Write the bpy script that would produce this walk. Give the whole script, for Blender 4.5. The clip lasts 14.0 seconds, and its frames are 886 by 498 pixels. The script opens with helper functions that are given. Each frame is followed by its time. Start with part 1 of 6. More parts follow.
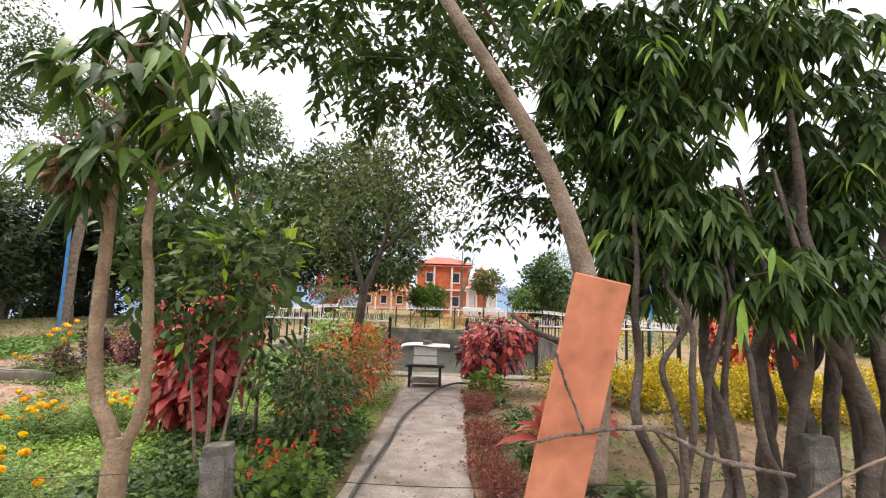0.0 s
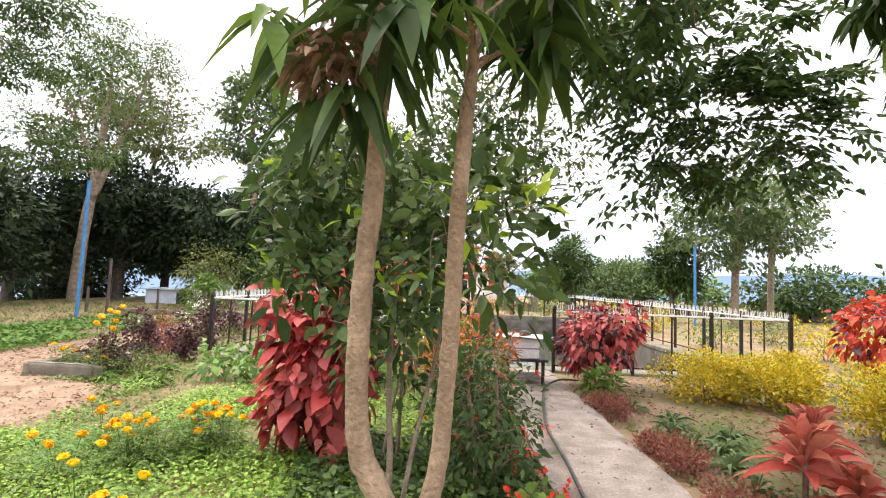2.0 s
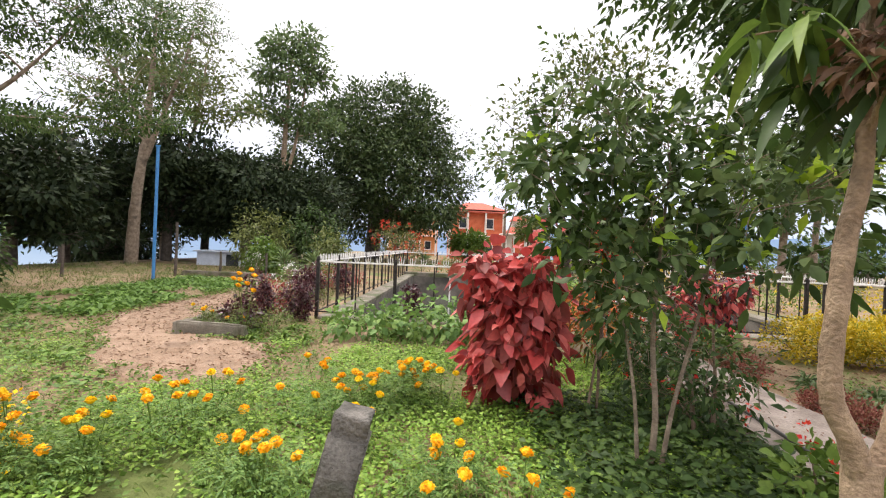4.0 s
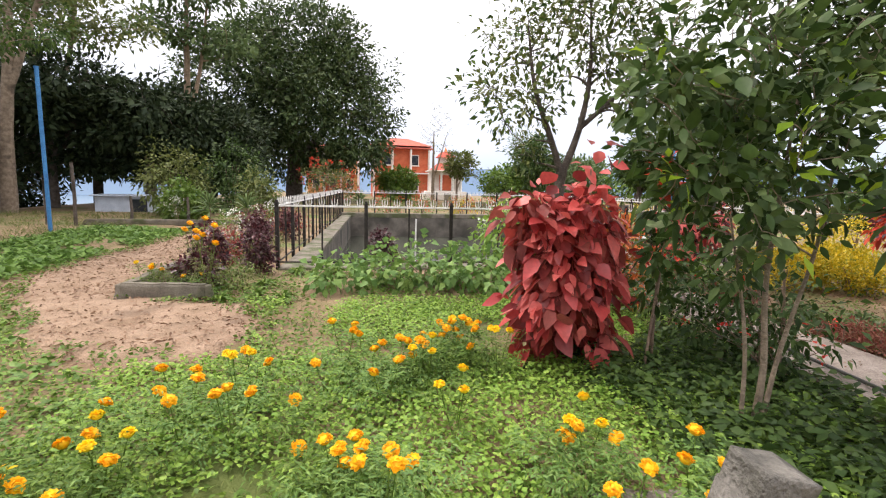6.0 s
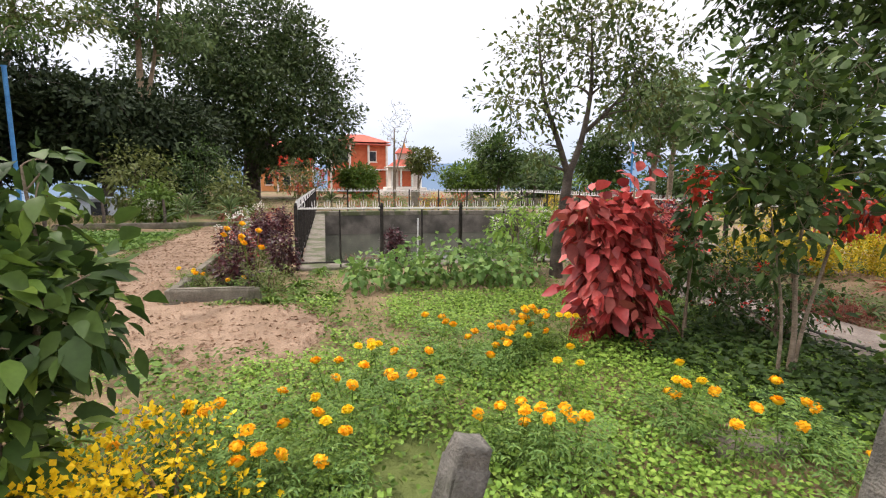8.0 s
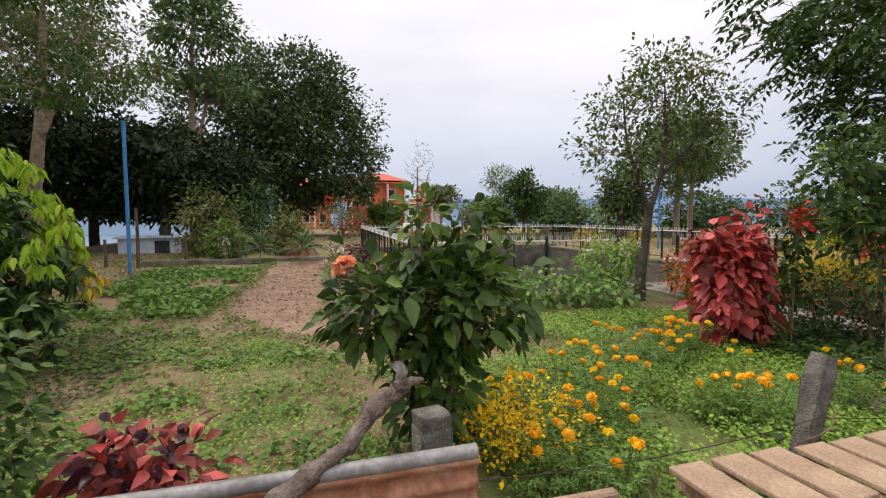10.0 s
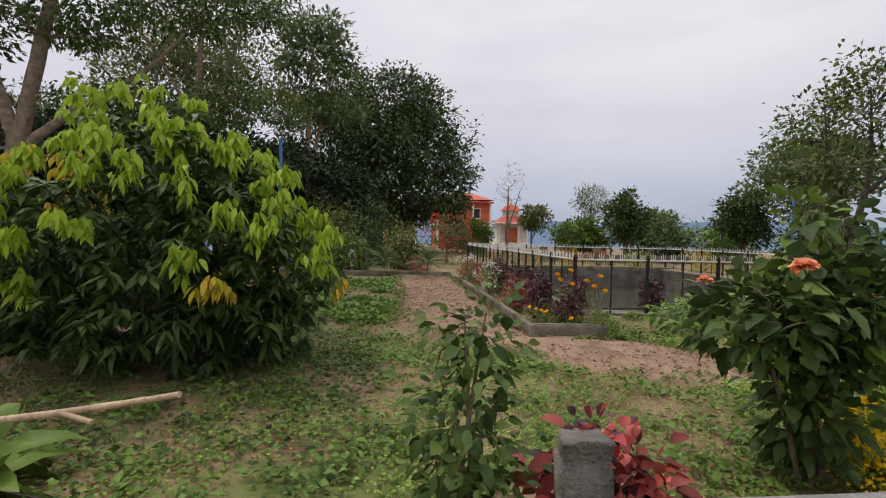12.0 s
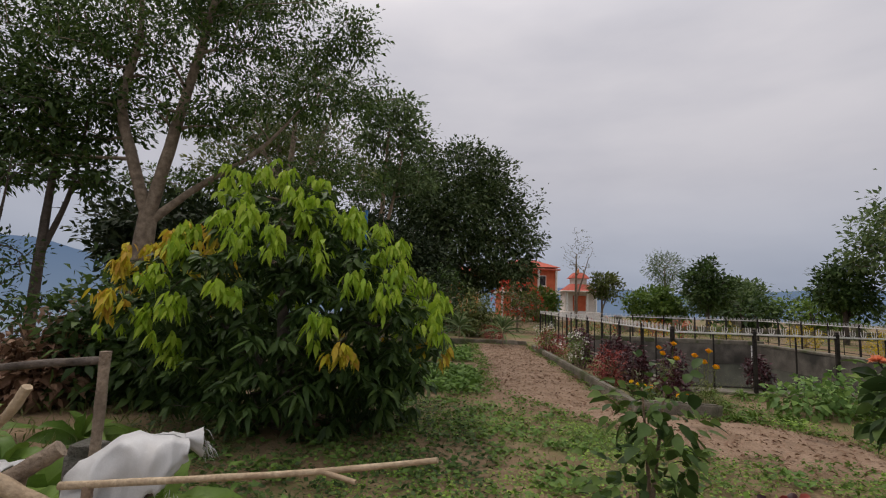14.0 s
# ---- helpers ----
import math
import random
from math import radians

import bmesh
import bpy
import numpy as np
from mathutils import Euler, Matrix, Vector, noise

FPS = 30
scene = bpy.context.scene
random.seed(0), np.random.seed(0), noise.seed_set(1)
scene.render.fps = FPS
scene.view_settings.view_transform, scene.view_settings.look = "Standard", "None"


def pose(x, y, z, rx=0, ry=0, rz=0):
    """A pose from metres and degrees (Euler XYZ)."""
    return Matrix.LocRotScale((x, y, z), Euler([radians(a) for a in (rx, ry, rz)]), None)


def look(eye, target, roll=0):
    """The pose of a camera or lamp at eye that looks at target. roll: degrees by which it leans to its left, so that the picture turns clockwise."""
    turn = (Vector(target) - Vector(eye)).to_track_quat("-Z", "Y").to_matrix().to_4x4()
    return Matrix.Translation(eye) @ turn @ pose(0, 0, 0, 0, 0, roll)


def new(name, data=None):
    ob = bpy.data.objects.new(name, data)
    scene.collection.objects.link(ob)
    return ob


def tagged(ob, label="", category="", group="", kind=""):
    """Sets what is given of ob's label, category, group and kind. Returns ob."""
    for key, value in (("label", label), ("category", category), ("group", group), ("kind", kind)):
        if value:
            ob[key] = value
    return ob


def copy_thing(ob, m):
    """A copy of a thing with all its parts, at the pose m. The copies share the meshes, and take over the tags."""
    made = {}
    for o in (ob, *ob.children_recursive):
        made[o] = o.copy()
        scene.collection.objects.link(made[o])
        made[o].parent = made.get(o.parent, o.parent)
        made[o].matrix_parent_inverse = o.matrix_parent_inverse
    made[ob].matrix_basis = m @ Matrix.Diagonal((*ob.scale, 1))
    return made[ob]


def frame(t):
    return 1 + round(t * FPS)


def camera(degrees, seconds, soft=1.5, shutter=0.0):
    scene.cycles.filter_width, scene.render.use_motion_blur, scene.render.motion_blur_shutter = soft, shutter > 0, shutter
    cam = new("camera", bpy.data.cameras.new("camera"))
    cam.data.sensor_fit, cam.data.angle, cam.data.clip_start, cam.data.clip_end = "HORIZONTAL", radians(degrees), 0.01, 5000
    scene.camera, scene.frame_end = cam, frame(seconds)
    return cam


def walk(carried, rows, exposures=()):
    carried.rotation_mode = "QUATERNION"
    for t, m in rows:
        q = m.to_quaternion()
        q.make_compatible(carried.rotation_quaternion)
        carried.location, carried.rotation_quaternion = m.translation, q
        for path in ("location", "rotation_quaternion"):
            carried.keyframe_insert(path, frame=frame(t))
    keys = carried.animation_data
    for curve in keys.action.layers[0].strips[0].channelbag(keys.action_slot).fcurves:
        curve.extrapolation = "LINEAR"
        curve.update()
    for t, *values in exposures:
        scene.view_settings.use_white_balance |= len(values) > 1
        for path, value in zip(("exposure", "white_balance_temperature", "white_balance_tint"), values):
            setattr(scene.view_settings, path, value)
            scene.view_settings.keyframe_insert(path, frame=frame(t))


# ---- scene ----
# ---- camera ----
PATH = [
    (0.0, pose(0.924, -0.586, 1.508, 96.32, -1.87, 1.32)),
    (0.5, pose(0.528, -0.224, 1.524, 94.85, -1.29, 0.73)),
    (1.0, pose(-0.043, 0.159, 1.511, 94.55, -1.49, 0.43)),
    (1.5, pose(-0.479, 0.393, 1.488, 94.64, -2.20, 0.84)),
    (2.0, pose(-0.711, 0.455, 1.481, 94.26, -2.26, 0.75)),
    (2.5, pose(-0.848, 0.399, 1.464, 93.80, -2.29, 0.84)),
    (3.0, pose(-1.281, 0.245, 1.442, 92.80, -2.61, 1.58)),
    (3.5, pose(-1.850, 0.106, 1.453, 91.49, -2.64, 2.63)),
    (5.8, pose(-3.289, 0.900, 1.448, 82.78, -1.33, -6.56)),
    (6.0, pose(-3.349, 0.862, 1.452, 82.38, -1.31, -7.92)),
    (6.5, pose(-3.488, 0.813, 1.512, 80.84, -0.75, -11.09)),
    (7.0, pose(-3.752, 0.795, 1.532, 80.28, 0.11, -13.79)),
    (9.5, pose(-5.995, -0.021, 1.583, 85.68, -0.58, -13.72)),
    (10.0, pose(-6.562, -0.145, 1.581, 86.13, 0.18, -13.78)),
    (10.5, pose(-7.170, -0.153, 1.540, 86.30, -0.50, -14.04)),
    (11.0, pose(-7.663, -0.058, 1.518, 86.06, -0.19, -13.61)),
    (11.5, pose(-8.044, 0.142, 1.489, 86.88, -0.49, -10.81)),
    (12.0, pose(-8.410, 0.208, 1.450, 88.49, -1.30, -5.40)),
    (12.5, pose(-8.696, 0.134, 1.475, 91.92, 0.70, 2.34)),
    (13.0, pose(-8.935, 0.296, 1.454, 95.28, -0.30, 8.24)),
    (13.5, pose(-8.939, 0.192, 1.469, 96.82, -1.60, 5.66)),
    (14.0, pose(-8.953, 0.089, 1.470, 96.38, -2.02, 1.89)),
]
cam = camera(86.6, 14.0, soft=1.15)
walk(cam, PATH, exposures=[(0.0, 1.02, 6500, 15), (1.0, 1.42, 6500, 15), (2.5, 1.22, 6500, 15), (3.5, 0.97, 6500, 15), (6.0, 0.83, 6500, 15), (7.2, 0.77, 6500, 15), (9.5, 0.28, 6500, 15), (10.5, 0.04, 6500, 15), (11.5, -0.15, 6500, 15), (12.5, -0.25, 6500, 15), (14.0, -0.6, 6500, 15)])

# ---- world and light ----
SUN_EL, SUN_AZ = radians(58), radians(-55)  # azimuth from +y towards +x
world = bpy.data.worlds.new("overcast_sky")
scene.world = world
world.use_nodes = True
wn, wl = world.node_tree.nodes, world.node_tree.links
wn.clear()
w_out = wn.new("ShaderNodeOutputWorld")
w_bg = wn.new("ShaderNodeBackground")
w_sky = wn.new("ShaderNodeTexSky")
w_sky.sky_type, w_sky.sun_disc = "NISHITA", False
w_sky.sun_elevation, w_sky.sun_rotation = SUN_EL, SUN_AZ
w_tc = wn.new("ShaderNodeTexCoord")
w_map = wn.new("ShaderNodeMapping")
w_map.inputs["Scale"].default_value = (1.0, 1.0, 3.2)
w_noise = wn.new("ShaderNodeTexNoise")
w_noise.inputs["Scale"].default_value, w_noise.inputs["Detail"].default_value = 1.6, 5.0
w_sep = wn.new("ShaderNodeSeparateXYZ")
w_low = wn.new("ShaderNodeValToRGB")  # overcast brightness by height
w_low.color_ramp.elements[0].position, w_low.color_ramp.elements[0].color = 0.0, (0.42, 0.50, 0.63, 1)
w_low.color_ramp.elements[1].position, w_low.color_ramp.elements[1].color = 1.0, (2.3, 2.22, 2.15, 1)
e = w_low.color_ramp.elements.new(0.09)
e.color = (0.56, 0.61, 0.70, 1)
e = w_low.color_ramp.elements.new(0.26)
e.color = (0.80, 0.80, 0.83, 1)
e = w_low.color_ramp.elements.new(0.5)
e.color = (1.05, 1.03, 1.03, 1)
w_cl = wn.new("ShaderNodeValToRGB")  # soft cloud bands
w_cl.color_ramp.elements[0].position, w_cl.color_ramp.elements[0].color = 0.36, (0.86, 0.88, 0.92, 1)
w_cl.color_ramp.elements[1].position, w_cl.color_ramp.elements[1].color = 0.66, (1.1, 1.1, 1.1, 1)
w_mul = wn.new("ShaderNodeMix")
w_mul.data_type, w_mul.blend_type = "RGBA", "MULTIPLY"
w_mul.inputs[0].default_value = 1.0
w_dim = wn.new("ShaderNodeMix")
w_dim.data_type, w_dim.blend_type = "RGBA", "MULTIPLY"
w_dim.inputs[0].default_value = 1.0
w_dim.inputs[7].default_value = (0.1, 0.1, 0.1, 1)
w_mix = wn.new("ShaderNodeMix")
w_mix.data_type = "RGBA"
w_mix.inputs[0].default_value = 0.93
wl.new(w_tc.outputs["Generated"], w_map.inputs["Vector"])
wl.new(w_map.outputs[0], w_noise.inputs["Vector"])
wl.new(w_tc.outputs["Generated"], w_sep.inputs[0])
wl.new(w_sep.outputs["Z"], w_low.inputs[0])
wl.new(w_noise.outputs[0], w_cl.inputs[0])
wl.new(w_low.outputs[0], w_mul.inputs[6])
wl.new(w_cl.outputs[0], w_mul.inputs[7])
wl.new(w_sky.outputs[0], w_dim.inputs[6])
wl.new(w_dim.outputs[2], w_mix.inputs[6])
wl.new(w_mul.outputs[2], w_mix.inputs[7])
wl.new(w_mix.outputs[2], w_bg.inputs[0])
w_bg.inputs[1].default_value = 1.0
wl.new(w_bg.outputs[0], w_out.inputs[0])
sun = new("sun", bpy.data.lights.new("sun", "SUN"))
sun.data.energy, sun.data.angle, sun.data.color = 1.5, radians(14), (1.0, 0.93, 0.82)
sun_dir = Vector((math.sin(SUN_AZ) * math.cos(SUN_EL), math.cos(SUN_AZ) * math.cos(SUN_EL), math.sin(SUN_EL)))
sun.matrix_world = look(sun_dir * 60, (0, 0, 0))

# ---- materials ----
MATS = {}


def nodes_of(name):
    m = bpy.data.materials.new(name)
    m.use_nodes = True
    MATS[name] = m
    return m, m.node_tree.nodes, m.node_tree.links, m.node_tree.nodes["Principled BSDF"]


def surf(name, c1, c2, c3=None, scale=6.0, fine=60.0, rough=0.85, bump=0.3, metal=0.0, bump_dist=0.02, stain=0.5, grain=0.55):
    """A worn surface: two scales of noise between colours, a third colour as stains, and relief."""
    m, n, l, b = nodes_of(name)
    tc = n.new("ShaderNodeTexCoord")
    n1, n2, n3 = (n.new("ShaderNodeTexNoise") for _ in range(3))
    for q, s in ((n1, scale), (n2, fine), (n3, scale * 0.37)):
        q.inputs["Scale"].default_value, q.inputs["Detail"].default_value = s, 6.0
        l.new(tc.outputs["Object"], q.inputs["Vector"])
    r1 = n.new("ShaderNodeValToRGB")
    r1.color_ramp.elements[0].position, r1.color_ramp.elements[1].position = 0.35, 0.65
    r1.color_ramp.elements[0].color, r1.color_ramp.elements[1].color = (*c1, 1), (*c2, 1)
    l.new(n1.outputs[0], r1.inputs[0])
    mx = n.new("ShaderNodeMix")
    mx.data_type, mx.blend_type = "RGBA", "OVERLAY"
    mx.inputs[0].default_value = grain
    l.new(r1.outputs[0], mx.inputs[6])
    l.new(n2.outputs[0], mx.inputs[7])
    last = mx.outputs[2]
    if c3:
        r3 = n.new("ShaderNodeValToRGB")
        r3.color_ramp.elements[0].position, r3.color_ramp.elements[1].position = stain, stain + 0.12
        l.new(n3.outputs[0], r3.inputs[0])
        m3 = n.new("ShaderNodeMix")
        m3.data_type = "RGBA"
        m3.inputs[7].default_value = (*c3, 1)
        l.new(r3.outputs[0], m3.inputs[0])
        l.new(last, m3.inputs[6])
        last = m3.outputs[2]
    l.new(last, b.inputs["Base Color"])
    b.inputs["Roughness"].default_value, b.inputs["Metallic"].default_value = rough, metal
    b.inputs["Specular IOR Level"].default_value = 0.3
    bp = n.new("ShaderNodeBump")
    bp.inputs["Strength"].default_value, bp.inputs["Distance"].default_value = bump, bump_dist
    ad = n.new("ShaderNodeMath")
    l.new(n1.outputs[0], ad.inputs[0])
    l.new(n2.outputs[0], ad.inputs[1])
    l.new(ad.outputs[0], bp.inputs["Height"])
    l.new(bp.outputs[0], b.inputs["Normal"])
    return m


def leaf(name, *cols, rough=0.5, through_light=0.27):
    """Leaves: each leaf its own tint between the colours, some light let through."""
    m, n, l, b = nodes_of(name)
    g = n.new("ShaderNodeNewGeometry")
    r = n.new("ShaderNodeValToRGB")
    r.color_ramp.elements[0].color, r.color_ramp.elements[1].color = (*cols[0], 1), (*cols[-1], 1)
    for i, c in enumerate(cols[1:-1]):
        r.color_ramp.elements.new((i + 1) / (len(cols) - 1)).color = (*c, 1)
    l.new(g.outputs["Random Per Island"], r.inputs[0])
    tc, ns = n.new("ShaderNodeTexCoord"), n.new("ShaderNodeTexNoise")
    ns.inputs["Scale"].default_value = 35.0
    l.new(tc.outputs["Object"], ns.inputs["Vector"])
    hv = n.new("ShaderNodeHueSaturation")
    mr = n.new("ShaderNodeMapRange")
    mr.inputs[3].default_value, mr.inputs[4].default_value = 0.7, 1.3
    l.new(ns.outputs[0], mr.inputs[0])
    l.new(mr.outputs[0], hv.inputs["Value"])
    l.new(r.outputs[0], hv.inputs["Color"])
    l.new(hv.outputs[0], b.inputs["Base Color"])
    b.inputs["Roughness"].default_value = rough
    b.inputs["Specular IOR Level"].default_value = 0.4 if rough < 0.45 else 0.22
    t, mx = n.new("ShaderNodeBsdfTranslucent"), n.new("ShaderNodeMixShader")
    l.new(hv.outputs[0], t.inputs[0])
    mx.inputs[0].default_value = through_light
    l.new(b.outputs[0], mx.inputs[1])
    l.new(t.outputs[0], mx.inputs[2])
    l.new(mx.outputs[0], n["Material Output"].inputs[0])
    return m


M_GROUND = surf("garden_soil_and_moss", (0.17, 0.112, 0.06), (0.255, 0.178, 0.105), (0.11, 0.135, 0.035), scale=1.6, fine=45, bump=0.6, stain=0.5)
M_SOIL = surf("bare_earth", (0.22, 0.145, 0.09), (0.31, 0.215, 0.145), (0.15, 0.1, 0.065), scale=3.0, fine=55, bump=0.7, bump_dist=0.03, stain=0.6)
M_CONC = surf("weathered_concrete", (0.19, 0.155, 0.13), (0.30, 0.255, 0.22), (0.13, 0.105, 0.085), scale=4.5, fine=45, bump=0.5, stain=0.54)
M_DARKCONC = surf("damp_pool_concrete", (0.085, 0.075, 0.062), (0.17, 0.15, 0.125), (0.045, 0.042, 0.035), scale=1.8, fine=30, bump=0.4, stain=0.52)
M_POST = surf("grey_stone_post", (0.085, 0.08, 0.068), (0.19, 0.175, 0.15), (0.045, 0.05, 0.03), scale=11, fine=90, bump=0.8, stain=0.56)
M_CURB = surf("mossy_curb", (0.12, 0.105, 0.08), (0.21, 0.185, 0.145), (0.08, 0.09, 0.04), scale=5, fine=60, bump=0.6, stain=0.5)
M_IRON = surf("dark_iron", (0.02, 0.018, 0.016), (0.05, 0.042, 0.036), (0.12, 0.06, 0.03), scale=12, fine=80, rough=0.55, bump=0.2, metal=0.4, stain=0.62)
M_WHITE = surf("chalky_white_paint", (0.62, 0.6, 0.57), (0.76, 0.75, 0.72), (0.35, 0.3, 0.26), scale=9, fine=60, rough=0.6, bump=0.15, stain=0.62)
M_BARK = surf("grey_brown_bark", (0.16, 0.12, 0.085), (0.30, 0.235, 0.17), (0.09, 0.07, 0.05), scale=7, fine=60, bump=0.8, stain=0.6)
M_BARKL = surf("smooth_pale_bark", (0.22, 0.155, 0.1), (0.33, 0.24, 0.155), (0.13, 0.095, 0.06), scale=9, fine=60, bump=0.7, stain=0.6)
M_BARKD = surf("dark_bark", (0.06, 0.048, 0.038), (0.13, 0.105, 0.085), scale=6, fine=40, bump=0.8)
M_BARKG = surf("lichen_spotted_bark", (0.1, 0.075, 0.06), (0.2, 0.155, 0.125), (0.3, 0.29, 0.25), scale=22, fine=70, bump=0.9, stain=0.6)
M_TWIG = surf("dry_twig", (0.16, 0.11, 0.075), (0.28, 0.2, 0.14), scale=15, fine=90, bump=0.5)
M_WOOD = surf("sawn_wood", (0.27, 0.18, 0.115), (0.37, 0.26, 0.17), (0.18, 0.12, 0.08), scale=5, fine=80, bump=0.3, stain=0.62)
M_PALEWOOD = surf("peeled_branch", (0.34, 0.25, 0.16), (0.47, 0.37, 0.25), (0.3, 0.22, 0.14), scale=9, fine=70, bump=0.4, stain=0.6)
M_BOARD = surf("terracotta_board", (0.45, 0.165, 0.09), (0.54, 0.215, 0.12), (0.38, 0.17, 0.105), scale=3, fine=9, bump=0.12, rough=0.9, stain=0.64)
M_RUST = surf("rusty_sheet", (0.2, 0.075, 0.035), (0.38, 0.2, 0.12), (0.42, 0.32, 0.25), scale=9, fine=45, rough=0.8, bump=0.5, stain=0.52)
M_ZINC = surf("dull_zinc", (0.15, 0.142, 0.138), (0.26, 0.25, 0.242), (0.13, 0.09, 0.065), scale=9, fine=50, rough=0.55, bump=0.15, metal=0.3, stain=0.64)
M_BLUE = surf("blue_paint", (0.04, 0.16, 0.36), (0.06, 0.22, 0.45), scale=5, fine=40, rough=0.5, bump=0.1)
M_SACK = surf("white_woven_sack", (0.4, 0.4, 0.39), (0.55, 0.55, 0.54), (0.36, 0.34, 0.31), scale=6, fine=220, rough=0.6, bump=0.12, stain=0.6, grain=0.15)
M_HOSE = surf("black_hose", (0.03, 0.03, 0.028), (0.07, 0.07, 0.06), scale=8, fine=60, rough=0.5, bump=0.1)
M_REDWALL = surf("orange_red_wall", (0.52, 0.12, 0.055), (0.62, 0.17, 0.08), scale=2, fine=20, bump=0.1)
M_ORANGEWALL = surf("ochre_wall", (0.62, 0.26, 0.10), (0.7, 0.33, 0.14), scale=2, fine=20, bump=0.1)
M_ROOF = surf("red_roof_tiles", (0.45, 0.10, 0.07), (0.56, 0.15, 0.1), scale=4, fine=30, bump=0.3)
M_PINKWHITE = surf("cream_paint", (0.66, 0.6, 0.54), (0.75, 0.7, 0.64), scale=3, fine=30, bump=0.1)
M_GLASSD = surf("dark_window", (0.02, 0.025, 0.03), (0.05, 0.055, 0.06), scale=3, fine=20, rough=0.15, bump=0.0)
M_SHED = surf("pale_blue_sheet", (0.42, 0.48, 0.56), (0.52, 0.58, 0.66), scale=3, fine=30, rough=0.5, bump=0.1)

L_DARK = leaf("dark_green_leaf", (0.028, 0.055, 0.014), (0.05, 0.092, 0.022), (0.085, 0.135, 0.03))
L_FEATHER = leaf("feathery_marigold_leaf", (0.1, 0.19, 0.05), (0.15, 0.26, 0.065), (0.22, 0.33, 0.08))
L_VEG = leaf("vegetable_leaf", (0.075, 0.145, 0.03), (0.115, 0.205, 0.04), (0.17, 0.275, 0.055))
L_MIX = leaf("mixed_green_leaf", (0.03, 0.06, 0.015), (0.065, 0.115, 0.024), (0.12, 0.18, 0.04))
L_DOME = leaf("deep_green_leaf", (0.03, 0.054, 0.018), (0.06, 0.094, 0.028), (0.115, 0.15, 0.055), through_light=0.2)
# Leaves set near black: the gloom under the crowns is in this colour.
L_SHADED = leaf("shade_darkened_leaf", (0.015, 0.027, 0.011), (0.026, 0.042, 0.015), (0.048, 0.068, 0.025), rough=0.7, through_light=0.08)
L_MID = leaf("mid_green_leaf", (0.07, 0.13, 0.02), (0.11, 0.185, 0.03), (0.165, 0.24, 0.04))
L_LIGHT = leaf("light_green_leaf", (0.15, 0.27, 0.045), (0.22, 0.36, 0.055), (0.31, 0.43, 0.08))
L_OLIVE = leaf("olive_leaf", (0.075, 0.1, 0.025), (0.125, 0.15, 0.04), (0.18, 0.195, 0.06))
L_GREY = leaf("grey_green_leaf", (0.075, 0.12, 0.045), (0.115, 0.17, 0.06), (0.17, 0.23, 0.085))
L_YOUNG = leaf("fresh_yellow_green_leaf", (0.19, 0.315, 0.02), (0.29, 0.43, 0.03), (0.39, 0.5, 0.055), through_light=0.4)
L_YELLOW = leaf("yellowing_leaf", (0.5, 0.46, 0.03), (0.58, 0.47, 0.04), (0.48, 0.27, 0.04))
L_GOLD = leaf("golden_bush_leaf", (0.4, 0.29, 0.012), (0.56, 0.4, 0.014), (0.25, 0.25, 0.025), (0.64, 0.46, 0.018))
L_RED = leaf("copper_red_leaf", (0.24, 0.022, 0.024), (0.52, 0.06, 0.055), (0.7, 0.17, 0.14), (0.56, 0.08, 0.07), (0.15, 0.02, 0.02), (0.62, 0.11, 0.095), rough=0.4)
L_REDS = leaf("scarlet_leaf", (0.5, 0.035, 0.025), (0.6, 0.09, 0.04), (0.3, 0.03, 0.02))
L_RUSSET = leaf("russet_border_leaf", (0.17, 0.05, 0.04), (0.27, 0.085, 0.065), (0.2, 0.1, 0.05), (0.34, 0.13, 0.1), rough=0.6)
L_CORDY = leaf("pinkish_red_strap_leaf", (0.42, 0.07, 0.05), (0.55, 0.15, 0.1), (0.3, 0.09, 0.05), (0.6, 0.22, 0.14))
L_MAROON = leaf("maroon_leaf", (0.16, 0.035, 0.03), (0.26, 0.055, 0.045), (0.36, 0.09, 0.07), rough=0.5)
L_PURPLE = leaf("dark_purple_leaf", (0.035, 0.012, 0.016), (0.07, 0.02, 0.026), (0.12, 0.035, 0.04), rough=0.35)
L_DRY = leaf("dead_brown_leaf", (0.13, 0.07, 0.04), (0.22, 0.13, 0.08), (0.3, 0.19, 0.12))
L_CROTON = leaf("orange_red_leaf", (0.5, 0.1, 0.03), (0.6, 0.2, 0.04), (0.35, 0.06, 0.03), (0.3, 0.2, 0.04))
F_ORANGE = leaf("marigold_petal", (0.88, 0.38, 0.008), (0.92, 0.46, 0.01), (0.92, 0.52, 0.012), through_light=0.2)
F_YELLOW = leaf("yellow_petal", (0.9, 0.58, 0.01), (0.92, 0.66, 0.02), through_light=0.2)
F_PEACH = leaf("peach_petal", (0.8, 0.28, 0.14), (0.85, 0.4, 0.22), through_light=0.3)
F_RED = leaf("red_petal", (0.62, 0.03, 0.02), (0.7, 0.06, 0.03), through_light=0.2)
F_PINK = leaf("pink_petal", (0.7, 0.06, 0.10), (0.75, 0.12, 0.16), through_light=0.2)
F_WHITE = leaf("white_petal", (0.75, 0.73, 0.68), (0.8, 0.78, 0.74), through_light=0.3)

